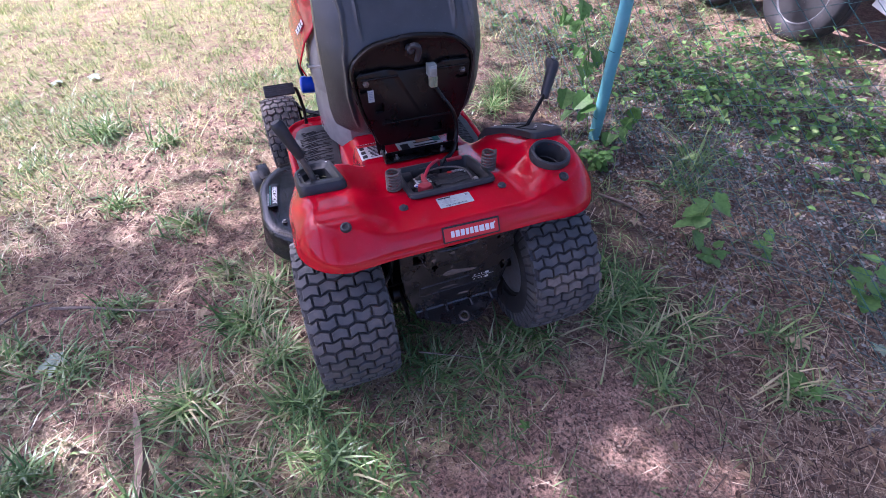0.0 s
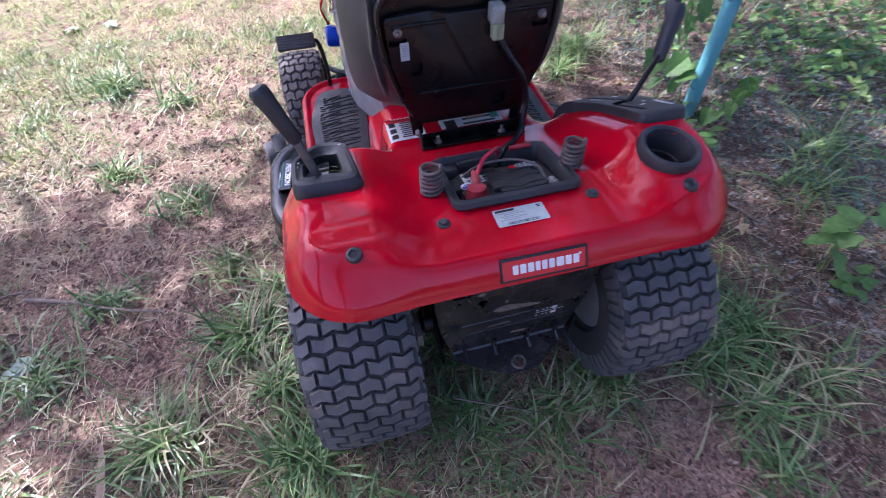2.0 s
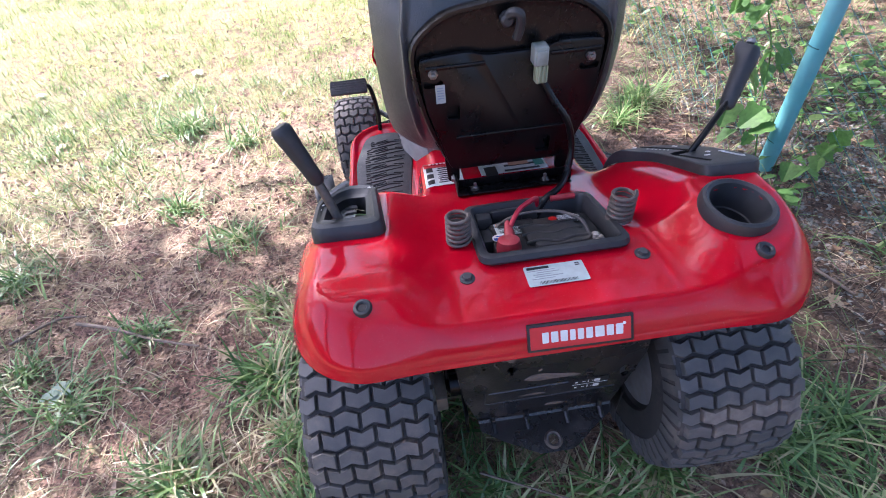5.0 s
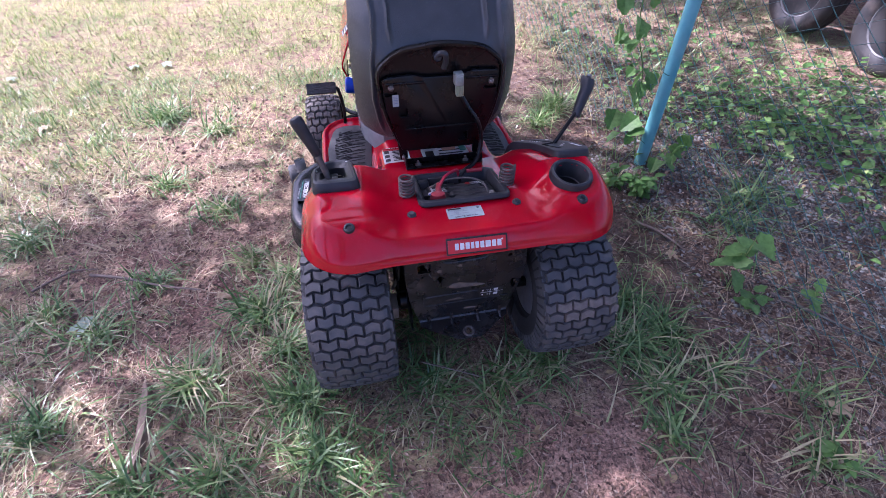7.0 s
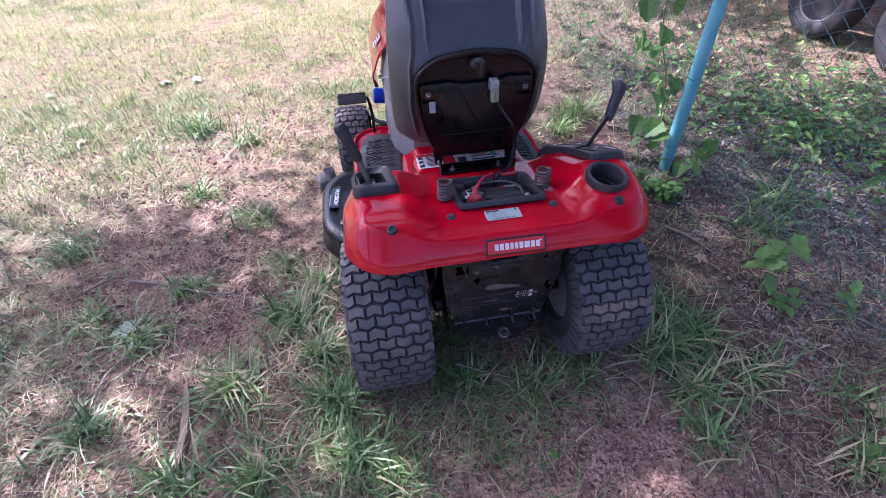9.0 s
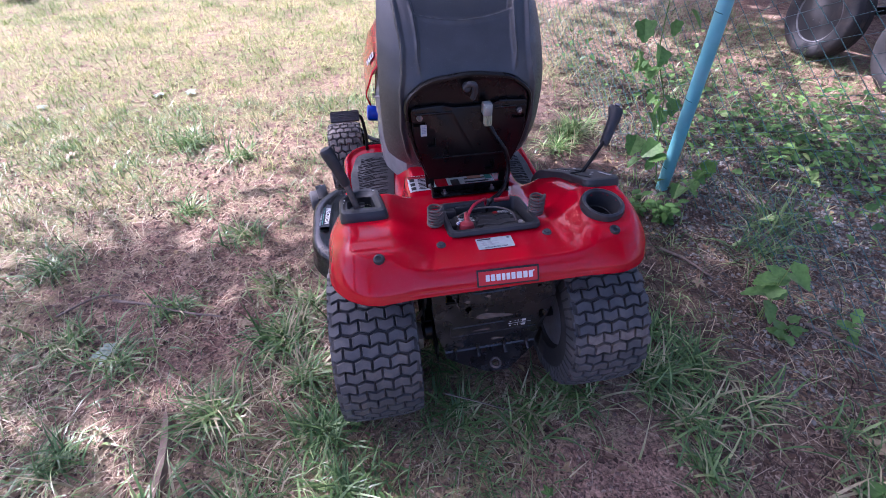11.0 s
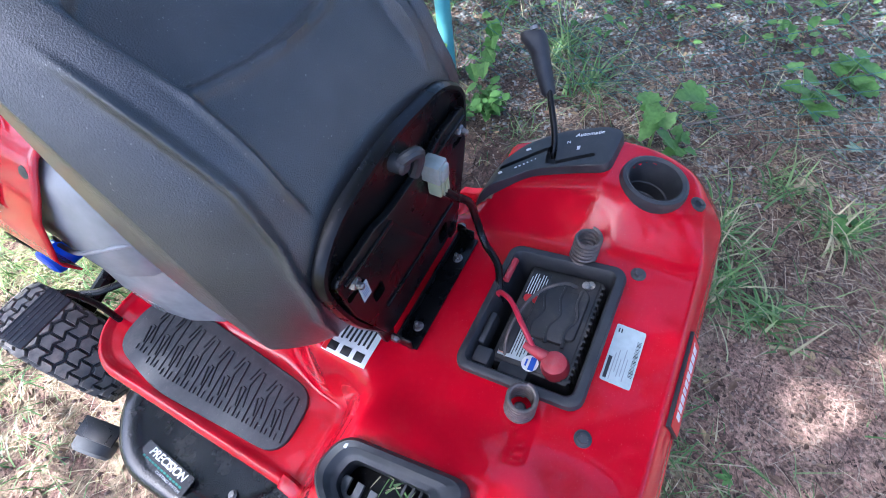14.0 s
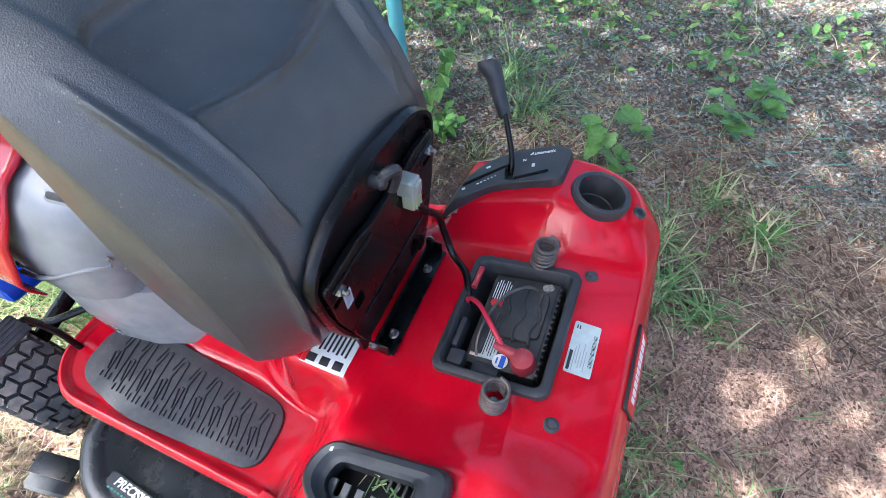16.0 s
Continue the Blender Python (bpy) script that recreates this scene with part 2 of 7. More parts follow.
def slab(outline, z0, z1, bevel=0.004, turn=None):
    """A plate with a given outline, its upper rim bevelled."""
    cx = sum(p[0] for p in outline) / len(outline)
    cy = sum(p[1] for p in outline) / len(outline)

    def inset(d):
        out = []
        for x, y in outline:
            v = Vector((cx - x, cy - y))
            s = min(1, d / max(v.length, 1e-6))
            out.append((x + v.x * s, y + v.y * s))
        return out
    rings = [[(x, y, z0) for x, y in outline], [(x, y, z1 - bevel) for x, y in outline],
             [(x, y, z1 - bevel * 0.3) for x, y in inset(bevel * 0.4)], [(x, y, z1) for x, y in inset(bevel * 1.2)]]
    bm = loft(rings)
    if turn is not None:
        moved(bm, turn)
    return bm


def smoothstep(a, b, t):
    t = max(0.0, min(1.0, (t - a) / (b - a)))
    return t * t * (3 - 2 * t)


def text_mesh(body, size, mat, parent, m, name="lettering", depth=0.0004, shear=0.0, squeeze=1.0, bold=0.0, label=""):
    """Raised lettering in the built-in font, centred, laid in the plane of m."""
    cu = bpy.data.curves.new(name, "FONT")
    cu.body, cu.size, cu.extrude, cu.shear, cu.offset = body, size, depth, shear, bold
    cu.align_x, cu.align_y = "CENTER", "CENTER"
    tmp = bpy.data.objects.new("t", cu)
    scene.collection.objects.link(tmp)
    me = bpy.data.meshes.new_from_object(tmp.evaluated_get(bpy.context.evaluated_depsgraph_get()))
    bpy.data.objects.remove(tmp)
    me.transform(m @ Matrix.Diagonal((squeeze, 1, 1, 1)))
    me.materials.clear()
    me.materials.append(mat)
    ob = new(name, me)
    ob.parent = parent
    if parent.type == "EMPTY":
        ob.matrix_parent_inverse = Matrix.Translation(parent.location).inverted()
    return tagged(ob, label)

# ---- the riding mower ----
mower = thing("riding_mower", "red riding lawn mower, black seat tipped forward, battery uncovered", "lawn mower", (0, 0.5, 0))
HALF, REAR, FRONT = 0.435, -0.118, 1.09
CORNER = 0.132


def edge_distance(x, y):
    """How far inside the body's rounded outline a point lies."""
    cy, hy = (REAR + FRONT) / 2, (FRONT - REAR) / 2
    w = HALF - 0.023 * smoothstep(0.25, 0.5, y)
    qx, qy = abs(x) - w + CORNER, abs(y - cy) - hy + CORNER
    return CORNER - (math.hypot(max(qx, 0), max(qy, 0)) + min(max(qx, qy), 0))


def half_width(y):
    w = HALF - 0.023 * smoothstep(0.25, 0.5, y)
    d = max(REAR + CORNER - y, y - FRONT + CORNER, 0)
    return w - CORNER + math.sqrt(max(CORNER * CORNER - d * d, 0))


def body_bottom(x, y):
    """Height of the lower edge of the pressed steel."""
    z = 0.611 - 0.007 * smoothstep(0.20, 0.32, abs(x))
    z -= 0.235 * smoothstep(0.12, 0.46, y)
    return min(z, 0.345) if y > 0.46 else z


def body_top(x, y):
    a = abs(x)
    side = smoothstep(0.160, 0.272, a)
    deck = 0.668 - 0.27 * max(0, y - 0.06)
    if y > 0.33:
        deck = 0.595 - 0.010 * smoothstep(0.33, 0.45, y) - 0.135 * smoothstep(0.45, 0.62, y) + 0.02 * smoothstep(0.7, 1.0, y)
    high = 0.668 + 0.036 * smoothstep(-0.12, -0.02, y) + (0.018 if x > 0 else 0.004) * smoothstep(-0.03, 0.06, y)
    high -= 0.40 * max(0, y - 0.11) if x > 0 else 0.012 * smoothstep(0.0, 0.08, y) + 0.27 * max(0, y - 0.09)
    foot = 0.372
    drop = smoothstep(0.30, 0.44, y)
    z_side = high * (1 - drop) + foot * drop
    wide = 0.045 * smoothstep(0.62, 0.46, y)
    inner = smoothstep(0.135 + wide, 0.205 + wide * 0.55, a) if y > 0.3 else side
    t = smoothstep(0.3, 0.46, y)
    s = side * (1 - t) + inner * t
    z = deck * (1 - s) + z_side * s
    d = edge_distance(x, y)
    if y > 0.35:
        z += 0.014 * smoothstep(0.034, 0.012, d) * smoothstep(0.4, 0.5, y)
    # the flanks fall away in a broad soft slope, the rear in a tighter curve, onto a narrow lip
    flank = smoothstep(0.20, 0.34, a) * (1 - t)
    rr = (0.032 + 0.028 * flank) * (1 - t) + 0.026 * t
    p = 1.28 + 0.17 * flank + 0.75 * t
    if d < rr:
        lip = body_bottom(x, y) + 0.011 + 0.009 * max(flank, t)
        z = lip + max(z - lip, 0.004) * (1 - min(1.0, (rr - d) / rr) ** p) ** (1 / p)
    return z


TRAY_X, TRAY_Y, TRAY_W, TRAY_D = 0.008, 0.115, 0.128, 0.100
CUP = (0.308, 0.038)


def body_mesh():
    bm = bmesh.new()
    ys = [REAR + 0.0001 + 0.16 * (k / 34) ** 1.7 for k in range(34)] + [REAR + 0.16 + (0.86 - REAR - 0.16) * k / 96 for k in range(96)] + [FRONT - 0.0001 - (FRONT - 0.86) * ((39 - k) / 39) ** 1.5 for k in range(40)]
    us = [-1 + 2 * k / 150 for k in range(151)]
    us = [math.copysign(1 - (1 - abs(u)) ** 1.4, u) for u in us]
    grid = []
    for y in ys:
        w = half_width(y)
        grid.append([bm.verts.new((u * w, y, body_top(u * w, y))) for u in us])
    nu, ny = len(us), len(ys)
    for j in range(ny - 1):
        for i in range(nu - 1):
            q = (grid[j][i], grid[j][i + 1], grid[j + 1][i + 1], grid[j + 1][i])
            c = sum((v.co for v in q), Vector()) / 4
            if abs(c.x - TRAY_X) < 0.113 and abs(c.y - TRAY_Y) < 0.086:
                continue
            if math.hypot(c.x - CUP[0] + 0.004, c.y - CUP[1] + 0.010) < 0.046:
                continue
            if abs(c.x + 0.338) < 0.048 and 0.138 < c.y < 0.292:
                continue
            bm.faces.new(q)
    rim = [grid[0][i] for i in range(nu)] + [grid[j][-1] for j in range(1, ny)] + [grid[-1][i] for i in range(nu - 2, -1, -1)] + [grid[j][0] for j in range(ny - 2, 0, -1)]

    prev = rim
    n = len(rim)
    for f, out in ((0.15, 0.0012), (0.35, 0.0026), (0.60, 0.0036), (0.85, 0.0052), (0.97, 0.0052), (1.0, 0.0035), (0.98, 0.001)):
        ring = []
        for k, v in enumerate(rim):
            t = rim[(k + 1) % n].co - rim[k - 1].co
            o = Vector((t.y, -t.x, 0)).normalized() * out * (1 if v.co.y < 0.4 else 0.4)
            ring.append(bm.verts.new((v.co.x + o.x, v.co.y + o.y, v.co.z + f * (body_bottom(v.co.x, v.co.y) - v.co.z))))
        for k in range(n):
            bm.faces.new((prev[k], prev[(k + 1) % n], ring[(k + 1) % n], ring[k]))
        prev = ring
    return bm


fender = part("fender", body_mesh(), RED, mower, "glossy red painted steel fender and footrest", sharp=60)


# tyres
def tyre_radius(x, radius, half):
    return radius - 0.012 * (abs(x) / half) ** 4


def tyre(cx, cy, radius, width, rim_r, rows, across, name_wheel, name_tyre, side=1, turn=0.0, flip=1, sun_rows=None, rubber=None):
    half = width / 2
    base = radius - 0.011
    prof = []
    for k in range(13):
        x = -half * 0.97 + 1.94 * half * k / 12
        prof.append((tyre_radius(x, base, half), x))
    bulge = [(base - 0.022, 1.00), (base - 0.050, 1.015), (base - 0.085, 1.02), (base - 0.115, 0.975), (rim_r + 0.012, 0.87), (rim_r - 0.002, 0.80)]
    k0 = [(r, x * half) for r, x in bulge if r > rim_r - 0.01]
    prof = [(r, -x) for r, x in reversed(k0)] + prof + k0
    spin = Matrix.Translation((cx, cy, radius - 0.006)) @ pose(0, 0, 0, 0, 0, turn) @ pose(0, 0, 0, 0, 90, 0)
    body = lathe(prof, 72)
    for f in [f for f in body.faces if len(f.verts) > 4]:
        body.faces.remove(f)
    # tread blocks, bent like shallow chevrons, each row set off by half a block
    lug, sunned = bmesh.new(), bmesh.new()
    pitch = 2 * math.pi / rows
    bw = 0.0496 if radius > 0.22 else 1.84 * half / across
    for j in range(rows):
        up = flip if j % 2 else -flip
        shift = 0.5 if j % 2 else 0.0
        for i in range(-1, across + 2):
            x0, x1 = -0.92 * half + (i + shift) * bw + 0.0027, -0.92 * half + (i + 1 + shift) * bw - 0.0027
            x0, x1 = max(x0, -0.995 * half), min(x1, 0.995 * half)
            if x1 - x0 < bw * 0.25:
                continue
            xm, a0 = (x0 + x1) / 2, j * pitch
            rise = 0.12 * pitch * up
            lo, hi = -0.39 * pitch, 0.39 * pitch
            loop = [(x0, lo - rise), (xm, lo + rise), (x1, lo - rise), (x1, hi - rise), (xm, hi + rise), (x0, hi - rise)]
            rows3, block = [], sunned if sun_rows and (j + i) % 5 != 0 and sun_rows[0] < j < sun_rows[1] and x1 > -0.5 * half else lug
            for h, s in ((-0.004, 1.04), (0.0095, 0.97), (0.011, 0.91)):
                ring = []
                for x, a in loop:
                    xx, aa = xm + (x - xm) * s, a * s
                    r = tyre_radius(xx, base, half) + h
                    ring.append(block.verts.new((r * math.cos(a0 + aa), r * math.sin(a0 + aa), xx)))
                rows3.append(ring)
            for a, b in zip(rows3, rows3[1:]):
                for k in range(6):
                    block.faces.new((a[k], a[(k + 1) % 6], b[(k + 1) % 6], b[k]))
            block.faces.new(rows3[-1])
        # ribs that run from the shoulder down the sidewall
        for s in (-1, 1):
            a0 = (j + 0.5) * pitch
            v = []
            for da in (-0.36 * pitch, 0.36 * pitch):
                for r, x in ((base - 0.010, 0.975), (base - 0.030, 1.005), (base - 0.056, 1.018)):
                    for o in (0, 0.0045):
                        v.append(lug.verts.new((r * math.cos(a0 + da), r * math.sin(a0 + da), s * (x * half - 0.002 + o))))
            for q in ((1, 3, 9, 7), (3, 5, 11, 9), (0, 1, 7, 6), (4, 5, 11, 10), (0, 2, 3, 1), (2, 4, 5, 3), (6, 8, 9, 7), (8, 10, 11, 9)):
                lug.faces.new([v[k] for k in q])
    # dished steel rim
    h, web = half * 0.82, 0.35 * half * side
    rim = lathe([(rim_r + 0.008, h), (rim_r + 0.010, h - 0.004), (rim_r + 0.002, h - 0.008), (rim_r - 0.004, h - 0.016), (rim_r - 0.012, h - 0.020), (rim_r - 0.014, h - 0.045), (rim_r - 0.022, web + 0.016), (rim_r - 0.036, web + 0.008), (0.050, web + 0.004), (0.044, web + 0.02), (0.040, web + 0.03), (0.012, web + 0.03),
                 (0.012, web - 0.05), (0.036, web - 0.05), (0.040, web - 0.02), (0.050, web - 0.004), (rim_r - 0.036, web - 0.004), (rim_r - 0.022, web - 0.012), (rim_r - 0.014, 0.045 - h), (rim_r - 0.012, 0.020 - h), (rim_r - 0.004, 0.016 - h), (rim_r + 0.002, 0.008 - h), (rim_r + 0.010, 0.004 - h), (rim_r + 0.008, -h)], 48)
    wheel = part(name_wheel, moved(rim, spin), RIM, mower, "pale grey steel wheel rim")
    part(name_tyre, moved(body, spin), CARCASS, wheel, "black turf tyre casing, darkened for shade in the tread grooves", sharp=40)
    tagged(part("tread", moved(lug, spin), rubber or RUBBER, wheel, "dusty chevron tread blocks", sharp=28), kind="stuff")
    if sun_rows:
        tagged(part("sun_patch_blocks", moved(sunned, spin), TREAD_SUN, wheel, "tread blocks tinted pale for a patch of sun", sharp=28), kind="stuff")
    else:
        sunned.free()
    return wheel


# Tread rows of the right tyre coloured as if sun fell on them.
SUN_ROWS = (30, 33)
for s in (-1, 1):
    tyre(s * 0.348, 0.068, 0.253, 0.242, 0.114, 46, 4, "rear_wheel", "tyre", s, flip=1, sun_rows=SUN_ROWS if s > 0 else None)
    tyre(s * 0.405, 1.30, 0.192, 0.165, 0.076, 34, 4, "front_wheel", "tyre", s, turn=0, rubber=DUSTY_RUBBER)



def cut(bm, *tools):
    """bm less the tools, as a new bmesh."""
    obs = []
    for b in (bm, *tools):
        me = bpy.data.meshes.new("t")
        bmesh.ops.recalc_face_normals(b, faces=b.faces)
        b.to_mesh(me)
        b.free()
        obs.append(new("t", me))
    for t in obs[1:]:
        mod = obs[0].modifiers.new("cut", "BOOLEAN")
        mod.object, mod.operation, mod.solver = t, "DIFFERENCE", "EXACT"
    out = bmesh.new()
    me = bpy.data.meshes.new_from_object(obs[0].evaluated_get(bpy.context.evaluated_depsgraph_get()))
    out.from_mesh(me)
    bpy.data.meshes.remove(me)
    for o in obs:
        d = o.data
        bpy.data.objects.remove(o)
        bpy.data.meshes.remove(d)
    return out


def bolt_bm(radius=0.008, height=0.007, flange=1.5):
    """A hexagon head on a round flange, base at z 0."""
    head = lathe([(radius * 0.99, 0.0), (radius, height * 0.8), (radius * 0.86, height)], 6)
    return join(lathe([(radius * flange, 0), (radius * flange, 0.0018), (radius * 1.1, 0.0028)], 20), head)


def upright(x, y, z=None, rx=0, ry=0, rz=0):
    return Matrix.Translation((x, y, body_top(x, y) if z is None else z)) @ pose(0, 0, 0, rx, ry, rz)


REARWARD = pose(0, 0, 0, 90, 0, 0)       # lays the xy plane upright, its face to the rear

# rear plate, hitch and what hangs on it
PY = -0.044
pts = [(-0.176, 0.60), (-0.180, 0.47), (-0.168, 0.36), (-0.152, 0.300), (-0.141, 0.262), (0.143, 0.260), (0.154, 0.300), (0.168, 0.36), (0.186, 0.45), (0.172, 0.60)]
face = slab(round_poly(pts, 0.012, 3), -0.004, 0.004, 0.002)


def punch(outline):
    return loft([[(x, y, -0.03) for x, y in outline], [(x, y, 0.03) for x, y in outline]])


holes = [punch(round_poly([(-0.141, 0.487), (-0.103, 0.487), (-0.103, 0.522), (-0.141, 0.522)], 0.004, 3)),
         punch(round_poly([(-0.060, 0.552), (-0.044, 0.524), (0.042, 0.528), (0.056, 0.556), (0.056, 0.63), (-0.060, 0.63)], 0.008, 3)),
         punch([(-0.075 + 0.010 * math.cos(a), 0.454 + 0.010 * math.sin(a)) for a in [2 * math.pi * k / 16 for k in range(16)]]),
         punch([(-0.079, 0.435), (-0.071, 0.435), (-0.071, 0.455), (-0.079, 0.455)]),
         punch([(0.123, 0.510), (0.135, 0.512), (0.135, 0.522), (0.123, 0.520)]),
         punch(round_poly([(0.140, 0.395), (0.152, 0.365), (0.163, 0.375), (0.160, 0.405), (0.148, 0.412)], 0.006, 3)),
         punch([(-0.128 + 0.004 * math.cos(a), 0.470 + 0.004 * math.sin(a)) for a in [2 * math.pi * k / 10 for k in range(10)]])]
at_plate = Matrix.Translation((0, PY, 0)) @ REARWARD
rear_plate = part("rear_plate", moved(cut(face, *holes), at_plate), PLATE_PAINT, mower, "black painted steel rear plate, scuffed and dusty")
tongue = [[(-0.143, 0.0, 0.274), (0.146, 0.0, 0.274)], [(-0.141, -0.008, 0.264), (0.143, -0.008, 0.264)], [(-0.140, -0.022, 0.260), (0.140, -0.022, 0.260)],
          [(-0.100, -0.046, 0.2535), (0.098, -0.046, 0.2535)], [(-0.036, -0.076, 0.246), (0.054, -0.076, 0.246)], [(-0.022, -0.081, 0.244), (0.040, -0.081, 0.244)]]
rings = []
for (x0, y, z), (x1, _, _) in tongue:
    rings.append([(x0 + (x1 - x0) * k / 10, PY + y, z) for k in range(11)] + [(x1 + (x0 - x1) * k / 10, PY + y + 0.004, z - 0.005) for k in range(11)])
ring_at = Matrix.Translation((0.006, -0.102, 0.2500)) @ pose(0, 0, 0, 14, 0, 0)
hole = moved(lathe([(0.011, -0.03), (0.011, 0.03)], 20), ring_at)
hitch_plate = part("hitch_plate", cut(loft(rings), hole), PLATE_PAINT, mower, "black steel drawbar plate with worn edge")
part("hitch_ring", moved(lathe([(0.011, -0.004), (0.011, 0.006), (0.015, 0.007), (0.019, 0.003), (0.019, -0.004)], 24, True), ring_at), SPRING, hitch_plate, "worn steel ring round the hitch hole")
for x in (-0.112, -0.040, 0.045, 0.118):
    part("rib", tube([(x, PY - 0.005, 0.290), (x, PY - 0.010, 0.270), (x + 0.001, PY - 0.032, 0.2585)], 0.0055, 8), PLATE_PAINT, hitch_plate)
for x, z, r in ((0.080, 0.498, 0.0075), (0.158, 0.498, 0.008), (0.162, 0.397, 0.008), (0.079, 0.399, 0.0075)):
    part("bolt", moved(bolt_bm(r, 0.007, 1.3), Matrix.Translation((x, PY - 0.004, z)) @ REARWARD), PLATE_PAINT, rear_plate, "black painted bolt head")
spring_pts = [(-0.112 + 0.007 * math.cos(k * 0.7), PY + 0.012 + 0.007 * math.sin(k * 0.7), 0.516 - 0.0006 * k) for k in range(40)]
part("spring", join(tube(spring_pts, 0.0014, 6), tube([(-0.112, PY + 0.006, 0.495), (-0.108, PY - 0.006, 0.478), (-0.102, PY - 0.006, 0.468)], 0.0014, 6)), SPRING, rear_plate)
decal_at = Matrix.Translation((0.086, PY - 0.0048, 0.364)) @ REARWARD
decal = part("decal", moved(box(0, 0, 0, 0.074, 0.040, 0.0008, 0), decal_at), DARK_INK_AND_SHADE, rear_plate, "black and white pictogram decal", smooth=False)
bars = [box(-0.014 + (k % 4) * 0.009, 0.009 - 0.019 * (k // 4), 0.0008, w, h, 0.0006, 0) for k, (w, h) in enumerate([(0.006, 0.0015), (0.002, 0.008), (0.004, 0.0015), (0.012, 0.009), (0.006, 0.0015), (0.002, 0.008), (0.004, 0.0015), (0.012, 0.009)])]
bars += [box(-0.029, 0.0085, 0.0008, 0.005, 0.004, 0.0006, 0), box(-0.029, -0.0105, 0.0008, 0.005, 0.004, 0.0006, 0), box(0, 0, 0.0008, 0.073, 0.001, 0.0006, 0)]
pieces("print_bar", bars, WHITE, decal, decal_at)
scuff = slab(round_poly([(-0.054, 0.412), (-0.040, 0.424), (-0.015, 0.428), (0.010, 0.419), (0.045, 0.413), (0.066, 0.404), (0.048, 0.400), (0.0, 0.403), (-0.030, 0.401)], 0.012, 4), 0, 0.0006, 0.0003)
SCUFF = grained("dried_mud", (0.17, 0.13, 0.105), (0.10, 0.08, 0.07), (0.8, 0.95), 60, 300, 0.4, 0.0006)
part("mud_smear", moved(scuff, Matrix.Translation((0, PY - 0.0043, 0)) @ REARWARD), SCUFF, rear_plate, "dried tan mud smear")
lip = smooth_line([(-0.160, PY - 0.003, 0.538), (-0.090, PY - 0.003, 0.536), (-0.074, PY - 0.003, 0.530), (-0.054, PY - 0.003, 0.516), (0.046, PY - 0.003, 0.519), (0.064, PY - 0.003, 0.534), (0.078, PY - 0.003, 0.552), (0.160, PY - 0.003, 0.570)], 5)
part("pressed_lip", tube(lip, 0.0055, 8), PLATE_PAINT, rear_plate, "rounded pressed lip of the rear plate")
for line in ([(-0.128, 0.382), (-0.127, 0.340), (-0.118, 0.336), (0.140, 0.337)], [(-0.120, 0.376), (0.040, 0.378)]):
    part("pressed_line", tube([(x, PY - 0.0030, z) for x, z in line], 0.0028, 6), PLATE_PAINT, rear_plate)
for cx, cz, rx_, rz_ in ((-0.078, 0.486, 0.008, 0.006), (-0.020, 0.500, 0.009, 0.004), (-0.030, 0.352, 0.026, 0.004), (0.020, 0.300, 0.022, 0.005), (-0.020, 0.440, 0.004, 0.006), (0.110, 0.545, 0.018, 0.005)):
    spot = slab([(cx + rx_ * math.cos(a) * (1 + 0.2 * math.sin(3 * a + cx * 90)), cz + rz_ * math.sin(a) * (1 + 0.25 * math.cos(2 * a + cz * 70))) for a in [2 * math.pi * k / 14 for k in range(14)]], 0, 0.0004, 0.0002)
    part("dust_spot", moved(spot, Matrix.Translation((0, PY - 0.0042, 0)) @ REARWARD), SCUFF, rear_plate, "small tan dust spot")
part("hitch_stop", moved(lathe([(0.005, -0.004), (0.007, 0.0), (0.007, 0.004)], 12), Matrix.Translation((0.052, PY - 0.004, 0.300)) @ REARWARD), DARK_INK_AND_SHADE, rear_plate)
BRASS = grained("brass_fitting", (0.62, 0.50, 0.12), (0.45, 0.36, 0.10), (0.25, 0.4), 80, 500, 0.2, 0.0004, metal=0.6)
part("brass_plug", moved(bolt_bm(0.012, 0.016, 1.2), Matrix.Translation((-0.141, 0.004, 0.452)) @ REARWARD), BRASS, mower, "yellow brass plug behind the rear plate")
TAN_STEEL = grained("tan_dusty_steel", (0.34, 0.28, 0.21), (0.24, 0.19, 0.14), (0.5, 0.7), 40, 300, 0.3, 0.0006)
part("axle_clamp", join(box(-0.217, 0.020, 0.243, 0.034, 0.012, 0.052, 0.003), box(-0.217, 0.050, 0.266, 0.034, 0.060, 0.008, 0.002)), TAN_STEEL, mower, "tan dusty clamp round the axle end")
part("tank_label", join(box(-0.015, 0.0880, 0.445, 0.085, 0.002, 0.045, 0.0005)), GREEN_INK, mower, "green label on the tank behind the plate", smooth=False)
part("print_bar", join(box(-0.030, 0.0866, 0.452, 0.030, 0.0008, 0.003, 0), box(-0.026, 0.0866, 0.444, 0.036, 0.0008, 0.002, 0)), LABEL, bpy.data.objects["tank_label"], smooth=False)
